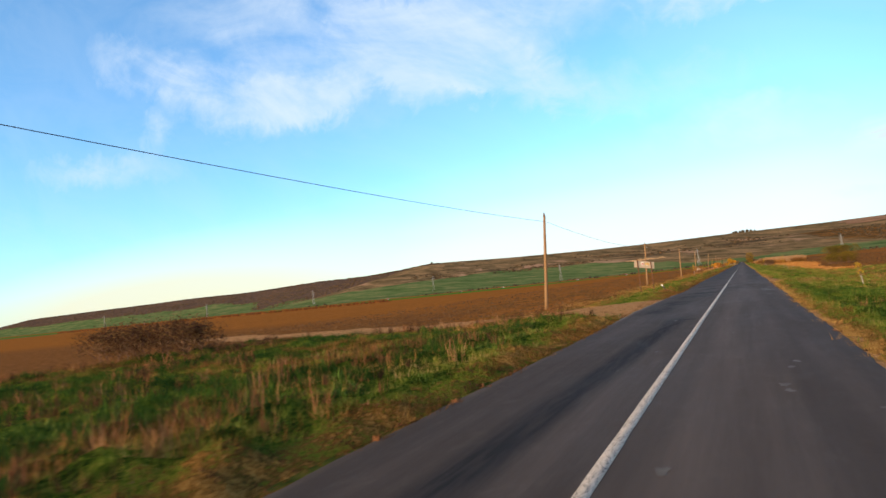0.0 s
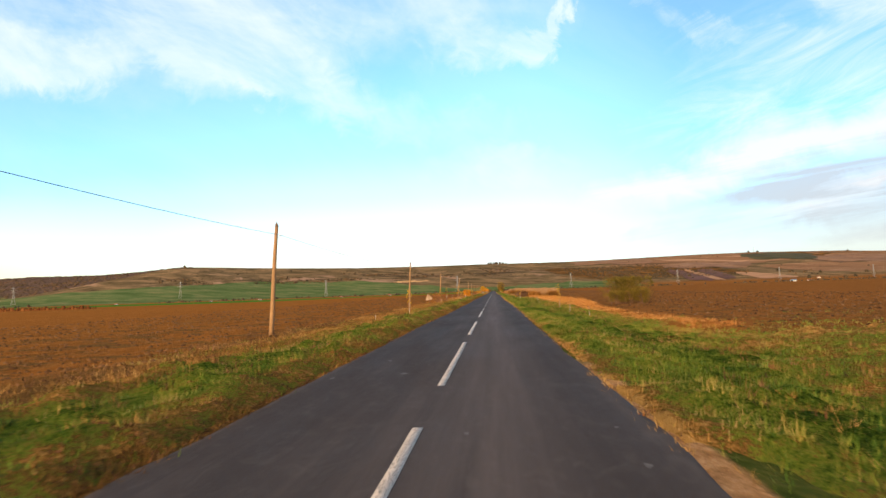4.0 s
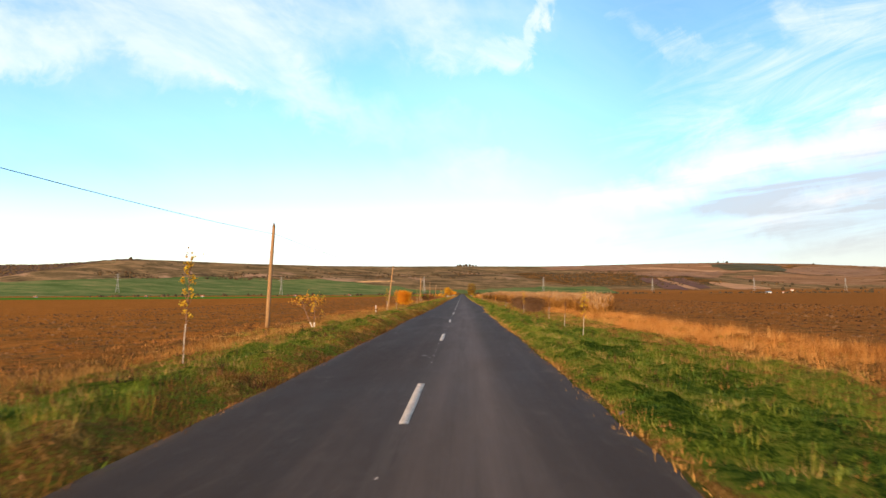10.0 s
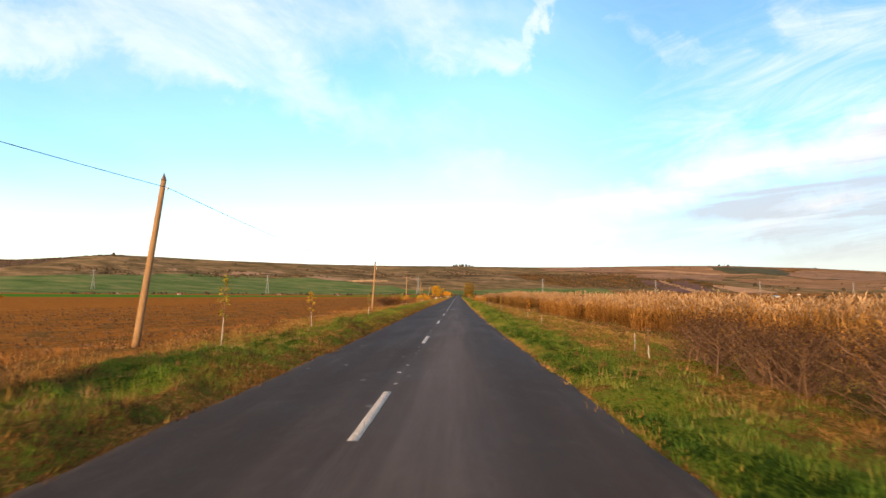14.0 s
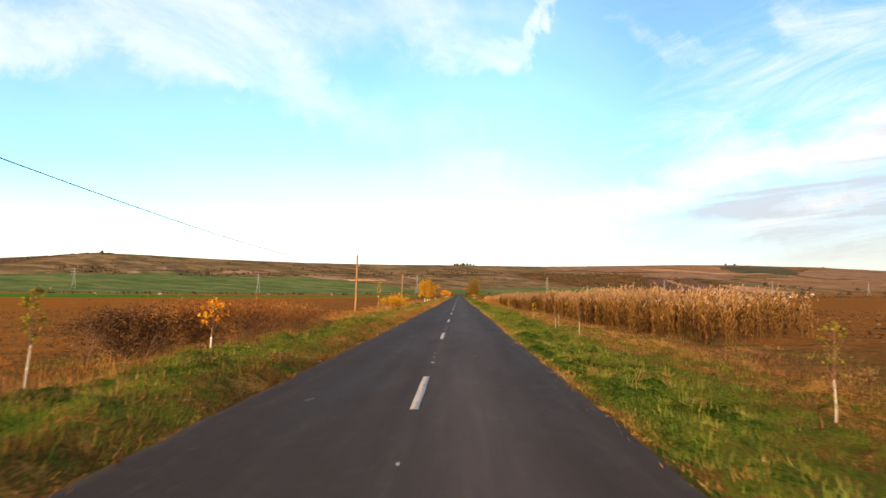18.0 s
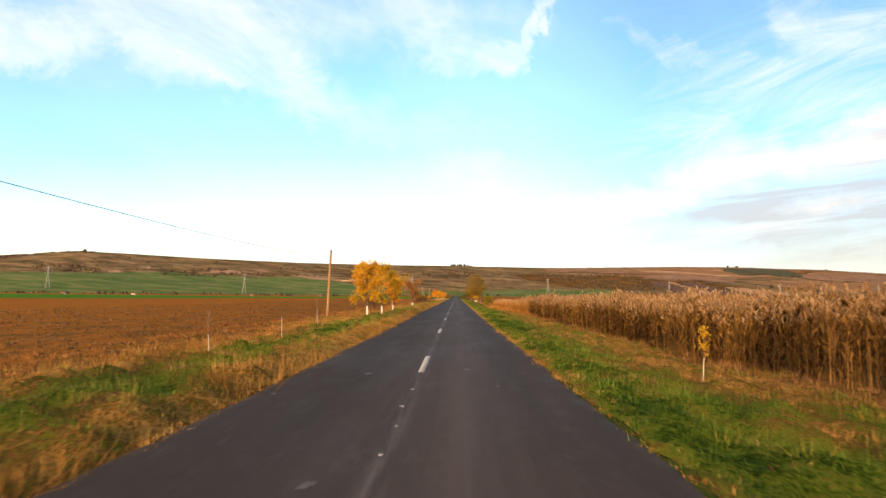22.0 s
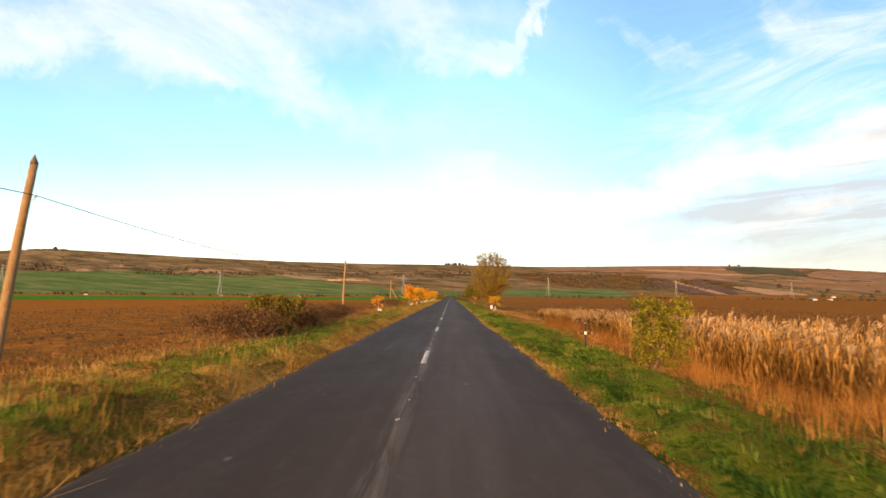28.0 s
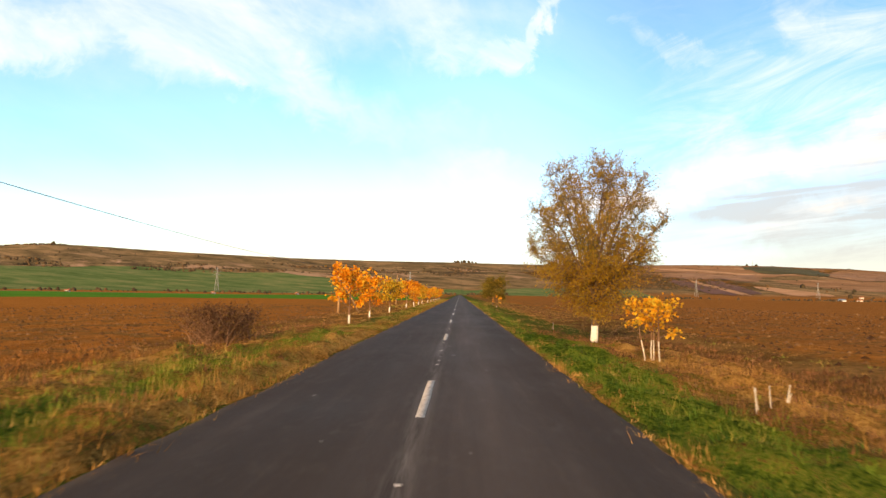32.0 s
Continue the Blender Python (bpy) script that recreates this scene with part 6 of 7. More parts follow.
for i in range(14):
    y = 505.0 + 10.6 * i + row.uniform(-1.5, 1.5)
    orange = i % 3 != 2
    tree("maple", "orange roadside maple with a white-limed trunk" if orange else "yellow roadside maple with a white-limed trunk", "tree",
         (-5.5 + row.uniform(-0.25, 0.25), y), row.uniform(2.6, 3.4), L_ORANGE if orange else L_YELLOW, 420 + i, 0.24, 0.95, 13, 0.05, 10 if i < 6 else 6, 0.18, 0.55, 0.5,
         bark=BARKRED, puff=1.15, group="roadside maples")


def willow(at, seed=451):
    """A tall willow: steep forking limbs, thin twigs, small leaves strung along them; fuller below than on top."""
    g = np.random.default_rng(seed)
    x, y = at
    root = thing("willow", "large willow with thinning yellow-brown leaves and limed trunk", "tree", "", (x, y, float(ground_z(x, y)) - 0.05))
    trunk_h = 1.5
    stem = np.c_[0.04 * np.sin(np.linspace(0, 3, 6)), 0.03 * np.cos(np.linspace(0, 3, 6)), np.linspace(0, trunk_h, 6)]
    wood = [tube(stem, np.linspace(0.15, 0.12, 6), 10, False)]
    leaves = []

    def string_leaves(curve, per_m):
        length = np.linalg.norm(np.diff(curve, axis=0), axis=1).sum()
        m = max(2, int(per_m * length))
        f = g.uniform(0, len(curve) - 1, m)
        i = np.minimum(f.astype(int), len(curve) - 2)
        p = curve[i] + (f - i)[:, None] * (curve[i + 1] - curve[i])
        leaves.append(p + g.normal(0, 0.085, (m, 3)))

    def grow(p, d, length, r, lift, n=6):
        t = np.linspace(0, 1, n)
        c = p + t[:, None] * d * length + np.c_[np.zeros((n, 2)), lift * length * t ** 2] + np.cumsum(g.normal(0, 0.02 * length, (n, 3)), 0) * t[:, None]
        wood.append(tube(c, r * (1 - 0.8 * t) + 0.003, 7 if r > 0.03 else 3, False))
        return c

    def inside(p):
        return (p[0] / 3.05) ** 2 + (p[1] / 3.05) ** 2 + ((p[2] - 4.75) / 4.3) ** 2 < 1.0

    mains, limb_points = 19, []
    for i in range(mains):
        # limbs arch from the fork to places spread over the crown's surface
        a = i * 2.39996 + g.normal(0, 0.15)
        c_ = 1 - 1.25 * (i + 0.5) / mains
        tip = np.array([2.9 * np.sqrt(1 - c_ * c_) * np.cos(a), 2.9 * np.sqrt(1 - c_ * c_) * np.sin(a), 4.85 + 3.6 * c_]) * g.uniform(0.93, 1.0)
        start = np.array([0, 0, g.uniform(0.9, trunk_h)])
        bend = start + (tip - start) * np.array([0.30, 0.30, 0.60])
        t = np.linspace(0, 1, 9)[:, None]
        limb = (1 - t) ** 2 * start + 2 * t * (1 - t) * bend + t * t * tip + np.cumsum(g.normal(0, 0.03, (9, 3)), 0) * t
        wood.append(tube(limb, 0.070 * (1 - 0.85 * t[:, 0]) + 0.003, 7, False))
        limb_points.append(limb[2:])
        d = tip - bend
        d /= np.linalg.norm(d)
        for j in range(16):
            f = 0.20 + 0.80 * (j + g.random()) / 16
            p = np.array([np.interp(f, t[:, 0], limb[:, c]) for c in range(3)])
            b_ = g.uniform(0, 2 * np.pi)
            d2 = np.array([np.cos(b_), np.sin(b_), 0]) * 0.75 + d * 0.8 + np.array([0, 0, 0.3])
            d2 /= np.linalg.norm(d2)
            l2 = (1.5 - 0.6 * f) * g.uniform(0.55, 1.1)
            if not inside(p + d2 * l2):
                l2 *= 0.6
            br = grow(p, d2, l2, 0.013, 0.08, 5)
            low_ = np.clip((5.0 - p[2]) / 3.5, 0, 1)
            string_leaves(br[1:], 18 + 24 * low_)
            for k in range(6):
                f2 = g.uniform(0.15, 1.0)
                p2 = np.array([np.interp(f2, np.linspace(0, 1, 5), br[:, c]) for c in range(3)])
                d3 = d2 + g.normal(0, 0.5, 3)
                d3 /= np.linalg.norm(d3)
                tw = grow(p2, d3, l2 * g.uniform(0.3, 0.6), 0.005, 0.05, 4)
                string_leaves(tw, 27 + 18 * low_)
    # outer twigs fill the crown's shell
    anchors = np.vstack(limb_points)
    for i in range(760):
        v_ = g.normal(size=3)
        v_ /= np.linalg.norm(v_)
        goal = np.array([0, 0, 4.7]) + v_ * np.array([3.05, 3.05, 3.7]) * g.uniform(0.6, 1.0)
        if goal[2] < 1.2:
            continue
        near_ = anchors[np.argmin(((anchors - goal) ** 2).sum(1) + 0.6 * (anchors[:, 2] > goal[2]))]
        way_ = goal - near_
        ln = np.linalg.norm(way_)
        tw = grow(near_, way_ / ln, ln, 0.008, 0.04, 5)
        string_leaves(tw[2:], 22)
        for k in range(4):
            d3 = way_ / ln + g.normal(0, 0.6, 3)
            string_leaves(grow(tw[g.integers(2, 5)], d3 / np.linalg.norm(d3), g.uniform(0.25, 0.5), 0.004, 0.03, 3), 19)
    # short leafy shoots low on the trunk, filling the skirt of the crown
    for i in range(120):
        a, rr = g.uniform(0, 2 * np.pi), g.uniform(0.3, 2.3)
        z0 = g.uniform(1.2, 3.4)
        rr *= 0.45 + 0.55 * (z0 - 1.2) / 2.2
        p = np.array([np.cos(a) * rr * 0.35, np.sin(a) * rr * 0.35, z0 * 0.8 + 0.3])
        d = np.array([np.cos(a), np.sin(a), g.uniform(-0.15, 0.5)])
        br = grow(p, d / np.linalg.norm(d), rr * 0.8, 0.008, -0.02, 5)
        string_leaves(br[1:], 52)
        for k in range(3):
            string_leaves(grow(br[g.integers(1, 5)], g.normal(0, 0.6, 3) + d * 0.5, 0.4, 0.004, 0.0, 4), 44)
    part("trunk", smooth(raw_mesh("trunk", *join(wood), BARK)), root)
    p = np.vstack(leaves)
    n = len(p)
    a = g.normal(size=(n, 3))
    a[:, 2] -= 0.4
    a /= np.linalg.norm(a, axis=1)[:, None]
    b_ = np.cross(a, g.normal(size=(n, 3)))
    b_ /= np.linalg.norm(b_, axis=1)[:, None]
    s_ = 0.074 * g.uniform(0.6, 1.2, (n, 1))
    v = np.stack([p - a * s_ * 0.7, p + b_ * s_ * 0.24, p + a * s_ * 0.7, p - b_ * s_ * 0.24], 1).reshape(-1, 3)
    f = (np.arange(n)[:, None, None] * 4 + np.array([[0, 1, 2], [0, 2, 3]])[None]).reshape(-1, 3)
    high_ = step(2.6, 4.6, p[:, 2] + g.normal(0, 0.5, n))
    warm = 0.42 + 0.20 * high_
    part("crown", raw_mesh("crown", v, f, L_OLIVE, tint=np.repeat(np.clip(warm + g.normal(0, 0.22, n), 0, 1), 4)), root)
    zz = np.linspace(0, 0.82, 5)
    part("lime_wash", smooth(raw_mesh("lime_wash", *tube(np.c_[np.interp(zz, stem[:, 2], stem[:, 0]), np.interp(zz, stem[:, 2], stem[:, 1]), zz], 0.166 - 0.025 * zz, 12), LIME)), root, "white lime-washed lower trunk")


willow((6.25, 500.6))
tree("tree", "round yellow-brown tree far along the road", "tree", (6.8, 583), 4.7, L_DARK, 452, 0.10, 1.9, 20, 0.12, 44, 0.20, 0.5, 0.0, bark=BARK, puff=1.3)
tree("maple", "small orange maple beside the round tree", "tree", (6.4, 566), 2.0, L_ORANGE, 453, 0.2, 0.6, 8, 0.03, 14, 0.14, 0.5, 0.3, levels=1, bark=BARKRED)


def bush(label, at, height, radius, leaf, seed, n_main=14, per_end=18, size=0.09, stems=5, puff=1.2, kind_name="bush"):
    return tree(kind_name, label, "bush", at, height, leaf, seed, 0.05, radius * 0.55, n_main, 0.025, per_end, size, 0.5, 0.0, stems=stems, levels=1, bark=BARKRED, puff=puff, wander=0.10, sink=0.08, foot=(radius * 0.38, radius * 0.38))


tree("bush", "large loose olive-brown autumn bush at the field's edge", "bush", (15.9, 143.0), 3.3, L_DARK, 501, 0.02, 0.95, 26, 0.03, 64, 0.075, 0.5, 0.0, stems=12, levels=1, bark=BARKRED, puff=1.0, wander=0.10, sink=0.08, foot=(0.85, 0.85))
for i, (x, y, h) in enumerate(((15.0, 141.4, 1.5), (16.4, 141.2, 1.8), (17.2, 142.6, 1.6))):
    bush("low olive-brown bush around the large one", (x, y), h, 1.2, L_DARK, 570 + i, 16, 46, 0.07, 8, 1.2)
bush("loose olive bush in the rough pasture", (14.3, 85.6), 1.75, 0.95, L_DARK, 502, 15, 26, 0.065, 7, 1.1)
bush("yellow-green bush in front of the reeds", (6.0, 437.3), 2.2, 0.62, L_GREEN, 503, 18, 90, 0.055, 6, 1.15)
tree("thicket", "wide low dark thicket of leafless russet bushes", "bush", (-25.0, 42.3), 1.45, L_THICKET, 540, 0.05, 0.8, 18, 0.016, 46, 0.07, 0.5, 0.0, stems=22, levels=1, bark=BARKRED, puff=1.3, wander=0.10, sink=0.08, foot=(2.5, 0.8))
bush("dark red leafless bush behind a small maple", (-7.3, 300.6), 1.25, 1.2, L_RUST, 506, 20, 40, 0.05, 12, 1.0)
bush("dark red leafless bush behind a small maple", (-8.5, 299.0), 1.2, 1.2, L_THICKET, 507, 20, 44, 0.05, 12, 1.0)
for i, (x, y, h) in enumerate(((-7.0, 304.6, 1.05), (-6.9, 308.8, 0.8))):
    bush("low russet bush along the verge", (x, y), h, 1.3, L_RUST, 560 + i, 18, 26, 0.05, 12, 1.0)
bush("low yellow-orange shrub in the verge", (-6.1, 342.9), 1.0, 1.2, L_AMBER, 508, 16, 34, 0.075, 10, 1.3)
bush("russet bush beside the verge", (-6.0, 442.4), 1.75, 0.62, L_DARK, 509, 20, 70, 0.06, 8, 1.1)
for i, (x, y, h) in enumerate(((-6.2, 446.5, 0.75), (-6.8, 449.8, 0.85), (-7.0, 453.5, 0.95), (-7.3, 458.0, 0.9), (-6.0, 439.8, 0.6), (-7.6, 463.0, 0.85))):
    bush("dark brown leafless thicket along the verge", (x, y), 0.85 * h, 1.15, L_THICKET, 520 + i, 16, 34, 0.05, 16, 0.95)
for i, (x, y, h) in enumerate(((-6.6, 492.6, 1.0), (-7.1, 493.8, 1.3), (-7.8, 495.0, 1.15))):
    bush("dark leafless bush at the field's edge", (x, y), h, 1.0, L_THICKET, 537 + i, 20, 14, 0.045, 13, 0.95)
for i, (x, y, h) in enumerate(((8.3, 225.4, 1.15), (8.6, 228.0, 1.45), (8.7, 231.0, 1.5), (8.4, 234.4, 1.5), (8.3, 238.0, 1.45), (8.1, 241.6, 1.3))):
    bush("brown leafless thicket in front of the reeds", (x, y), h, 1.35, L_THICKET, 580 + i, 22, 15, 0.045, 16, 1.1)
bush("russet bush beside the verge", (-7.9, 170.2), 1.35, 1.3, L_RUST, 533, 18, 24, 0.06, 9, 1.2)
bush("russet bush beside the verge", (-6.6, 417.5), 1.2, 1.1, L_RUST, 534, 12, 12, 0.06, 6, 1.1)
bush("dark bush at the edge of the reeds", (8.9, 455.0), 1.1, 0.8, L_THICKET, 535, 12, 20, 0.06, 6, 1.1)
bush("dark brown bush behind the orange maple", (-6.8, 392.5), 1.1, 1.0, L_THICKET, 536, 14, 16, 0.06, 7, 1.1)

# ---------------------------------------------------------------- stakes, posts and stumps


def stake(label, at, h, lean=0.0, r=0.012, mat=None, name="stake"):
    x, y = at
    root = thing(name, label, "stake", "limed stakes", (x, y, base_z(x, y) - 0.05))
    zz = np.linspace(0, h + 0.05, 6)
    p = np.c_[lean * zz + np.sin(zz * 4 + y) * 0.012, np.cos(zz * 3 + x) * 0.012, zz]
    part("stem", smooth(raw_mesh("stem", *tube(p, np.linspace(r, r * 0.75, 6), 7), mat or LIMEOLD)), root)
    return root


for y, x, h in ((114.9, 7.2, 0.75), (123.6, 7.1, 0.7), (154.0, 7.0, 0.45), (160.5, 7.4, 0.72), (165.2, 9.5, 0.6), (244.6, 7.05, 0.75), (266.1, 7.1, 0.65), (63.1, 7.0, 0.55),
                (316.1, 6.3, 0.85), (346.0, 6.4, 0.83), (465.5, 6.45, 0.5), (509.0, 5.9, 0.45), (163.5, -6.0, 0.3), (360.2, -5.6, 0.8), (112.0, -6.6, 0.4)):
    stake("short white-limed stake standing in the grass", (x, y), h)
for y, x, h, lean in ((485.9, 5.45, 0.5, 0.03), (486.1, 5.6, 0.48, -0.12), (486.0, 5.75, 0.5, 0.0), (486.0, 6.0, 0.38, 0.25), (486.2, 6.12, 0.34, 0.3)):
    stake("white-limed cut stem of a felled sapling", (x, y), h - 0.06, lean, 0.013, name="cut_stem")


def post(label, at, h, bands, lean=(0.0, 0.0), width=0.045, name="marker_post"):
    """A square marker post with painted bands: bands are (bottom, top, material)."""
    x, y = at
    root = thing(name, label, "post", "", (x, y, base_z(x, y) - 0.05))
    root.matrix_basis = root.matrix_basis @ pose(0, 0, 0, lean[1], lean[0], 0)
    for i, (a, b, m) in enumerate(bands):
        part("band" if i else "shaft", bm_mesh("band", box_bm((width + 0.002 * i, width + 0.002 * i, b - a), (0, 0, (a + b) / 2), 0.006), m), root)
    return root


post("leaning marker post with white head and black band", (-3.2, 63.06), 0.7, ((0.0, 0.16, RUSTY), (0.16, 0.54, BLACK), (0.54, 0.67, WHITE)), (-33, 0), 0.065)
post("white marker post with black bands", (-5.6, 205.5), 0.75, ((0.0, 0.2, WHITE), (0.2, 0.3, BLACK), (0.3, 0.44, WHITE), (0.44, 0.53, BLACK), (0.53, 0.8, WHITE)), width=0.034)
cross_ = thing("roadside_cross", "small black roadside cross with a white plaque", "cross", "", (5.0, 440.7, base_z(5.0, 440.7) - 0.08))
part("shaft", bm_mesh("shaft", box_bm((0.055, 0.03, 1.0), (0, 0, 0.5), 0.006), BLACK), cross_)
part("arm", bm_mesh("arm", box_bm((0.40, 0.028, 0.05), (0, -0.002, 0.68), 0.006), BLACK), cross_)
part("plaque", bm_mesh("plaque", box_bm((0.07, 0.012, 0.09), (0, -0.024, 0.69), 0.005), WHITE), cross_, "white plaque")
for dx, dz in ((-0.205, 0.68), (0.205, 0.68), (0.0, 1.005)):
    part("finial", bm_mesh("finial", box_bm((0.03, 0.034, 0.03), (dx, 0, dz), 0.008), WHITE), cross_, "pale rounded tip")

# ---------------------------------------------------------------- the pole line
POLES = [(-11.2, 16.0, -11.0, 6.6), (-11.3, 62.4, -10.6, 6.45), (-10.6, 105.0, -10.2, 5.55), (-10.4, 151.7, -10.15, 5.8), (-10.55, 196.8, -10.3, 5.78), (-9.85, 244.4, -9.2, 5.74),
         (-8.9, 290.4, -8.63, 5.36), (-9.45, 337.8, -9.29, 5.35), (-9.95, 386.2, -9.73, 5.35), (-10.25, 435.7, -9.61, 4.95), (-10.45, 480.0, -10.31, 5.12), (-10.9, 529.0, -10.8, 4.6),
         (-10.8, 576.0, -10.7, 5.0), (-10.8, 623.0, -10.7, 5.0)]
HOOKS = []
for i, (bx, y, tx, top) in enumerate(POLES):
    gzb = float(ground_z(bx, y))
    root = thing("telephone_pole", "leaning weathered wooden pole beside the field" if abs(tx - bx) > 0.5 else "weathered round wooden telephone pole with a pointed top", "pole", "telephone poles", (bx, y, gzb - 0.1))
    g = np.random.default_rng(600 + i)
    L = top - gzb + 0.1
    t = np.linspace(0, 1, 9)
    path = np.c_[(tx - bx) * t + 0.03 * np.sin(t * 3.1 + i), 0.03 * np.sin(t * 2.2 + 2 * i), L * t * 0.955]
    rad = np.linspace(0.125, 0.088, 9)
    part("shaft", smooth(raw_mesh("shaft", *tube(path, rad, 12), POLE)), root)
    e = path[-1]
    part("cap", smooth(raw_mesh("cap", *tube(np.array([e - (0, 0, 0.02), e + (0, 0, 0.02), e + (0.0, 0, L * 0.045 - 0.02), e + (0.0, 0, L * 0.045)]), [0.094, 0.092, 0.012, 0.004], 10), BARK)), root, "dark pointed cap")
    hz = L - {5: 0.66, 6: 1.05, 7: 1.2, 9: 1.15}.get(i, 0.85)
    hp = np.array([np.interp(hz, path[:, 2], path[:, c]) for c in range(3)])
    hook = part("bracket", raw_mesh("bracket", *tube(np.array([hp + (0.05, 0, 0), hp + (0.17, 0, 0.0), hp + (0.20, 0, 0.03), hp + (0.20, 0, 0.08)]), 0.011, 6), STEEL), root)
    part("insulator", smooth(raw_mesh("insulator", *tube(np.array([hp + (0.20, 0, 0.06), hp + (0.20, 0, 0.09), hp + (0.20, 0, 0.13), hp + (0.20, 0, 0.17)]), [0.03, 0.045, 0.03, 0.02], 8), WHITE)), hook, "white porcelain insulator")
    HOOKS.append(np.array([bx, y, gzb - 0.1]) + hp + (0.20, 0, 0.12))
    if i == 11:
        part("strut", smooth(raw_mesh("strut", *tube(np.array([(1.9, 0.6, 0.0), (0.9, 0.3, 2.0), (0.05, 0.05, 3.6)]), 0.09, 9), POLE)), root, "slanting wooden strut")
SAG = {0: 0.32, 2: 0.39, 6: 0.72, 9: 0.72}
for i, (a, b) in enumerate(zip(HOOKS[:-1], HOOKS[1:])):
    mid_ = (a + b) / 2
    root = thing("overhead_wire", "thin dark telephone wire sagging between two poles", "wire", "telephone wires", tuple(mid_))
    t = np.linspace(0, 1, 24)
    p = a + (b - a) * t[:, None] - np.c_[np.zeros((24, 2)), SAG.get(i, 0.52) * 4 * t * (1 - t)] - mid_
    part("strand", smooth(raw_mesh("strand", *tube(p, 0.011, 5), WIRE)), root)

# ---------------------------------------------------------------- signs and litter
board = thing("billboard", "weathered blank billboard on two rusty posts with torn stickers", "billboard", "", (-4.76, 65.06, -0.3))
board.matrix_basis = board.matrix_basis @ pose(0, 0, 0, 0, 0, 43)
panel_bm = box_bm((1.56, 0.03, 0.47), (0, 0, 0), 0.006)
pan = part("panel", bm_mesh("panel", panel_bm, BOARD), board, "pale tan weathered panel")
pan.matrix_basis = pose(0, 0, 2.34, 0, 8.5, 0)
for sx in (-0.55, 0.49):
    part("post", bm_mesh("post", box_bm((0.05, 0.05, 2.75 - 0.16 * sx * 1.6), (sx, -0.046, (2.75 - 0.16 * sx * 1.6) / 2 - 0.1), 0.005), RUSTY), board)
for dx, dz, w, h, m in ((-0.18, 0.06, 0.20, 0.24, WHITE), (-0.16, 0.04, 0.15, 0.10, REDP), (0.22, 0.04, 0.28, 0.16, YELP), (0.23, 0.05, 0.18, 0.05, REDP), (0.22, -0.02, 0.2, 0.025, WHITE)):
    s_ = part("sticker", bm_mesh("sticker", box_bm((w, 0.004, h), (dx, -0.019 - 0.004 * (m is REDP) - 0.004 * (w == 0.2 and m is WHITE and h < 0.1), dz)), m), pan)
for sx in (-0.55, 0.49):
    part("clamp", bm_mesh("clamp", box_bm((0.07, 0.02, 0.05), (sx, -0.030, 0.1), 0.004), RUSTY), pan)
rim = part("frame", bm_mesh("frame", box_bm((1.58, 0.038, 0.016), (0, 0, 0.24), 0.005), RUSTY), pan, "rusty top rail")

tri = thing("warning_sign", "leaning triangular road sign seen from its back", "road sign", "", (-5.95, 136.5, -0.25))
bm = bmesh.new()
corners = [Vector((math.cos(a) * 0.47, 0, math.sin(a) * 0.47)) for a in (radians(100), radians(220), radians(340))]
ring = []
for i, c in enumerate(corners):
    for f in (0.12, -0.12):
        o = corners[(i - 1) % 3] if f > 0 else corners[(i + 1) % 3]
        ring.append(bm.verts.new(c + (o - c) * 0.09))
face = bm.faces.new(ring)
ext = bmesh.ops.extrude_face_region(bm, geom=[face])
bmesh.ops.translate(bm, verts=[v for v in ext["geom"] if isinstance(v, bmesh.types.BMVert)], vec=(0, 0.02, 0))
bmesh.ops.recalc_face_normals(bm, faces=bm.faces[:])
pl = part("plate", bm_mesh("plate", bm, SIGNBACK), tri, "dull metal back of the triangle")
pl.matrix_basis = pose(-0.07, 0, 1.25, 0, 0, 0)
part("post", smooth(raw_mesh("post", *tube(np.array([(0.08, -0.035, 0), (0.0, -0.035, 0.9), (-0.11, -0.035, 1.69)]), 0.03, 8), RUSTY)), tri)
for dz in (-0.12, 0.12):
    part("clamp", bm_mesh("clamp", box_bm((0.34, 0.03, 0.035), (-0.03, -0.012, 1.25 + dz), 0.004), RUSTY), tri)


def lump(name, label, category, at, size, mat, seed, squash=0.75):
    x, y = at
    root = thing(name, label, category, "", (x, y, base_z(x, y) - 0.03))
    bm = bmesh.new()
    bmesh.ops.create_icosphere(bm, subdivisions=3, radius=size / 2)
    for v in bm.verts:
        v.co *= 0.8 + 0.4 * noise.fractal(v.co * (2.2 / size) + Vector((seed, 0, 0)), 0.8, 2.0, 4)
        v.co.z = v.co.z * squash + size * squash * 0.42
    part("body", smooth(bm_mesh("body", bm, mat)), root)
    return root


lump("sack", "full white plastic sack lying in the grass", "sack", (-6.05, 475.6), 0.42, SACK, 3.0, 0.95)
lump("litter_bag", "crumpled white plastic bag at the verge", "litter", (-4.1, 130.1), 0.30, SACK, 9.0, 0.5)
lump("litter_bag", "crumpled white plastic bag at the verge", "litter", (-4.3, 139.0), 0.22, SACK, 12.0, 0.5)
lump("litter_bag", "scrap of white plastic in the grass", "litter", (3.45, 438.5), 0.13, SACK, 31.0, 0.6)
lump("litter_bag", "scrap of white plastic in the grass", "litter", (4.3, 438.7), 0.14, SACK, 33.0, 0.6)
lump("litter_can", "small red drink can in the grass", "litter", (3.05, 319.2), 0.10, REDP, 15.0, 0.9)
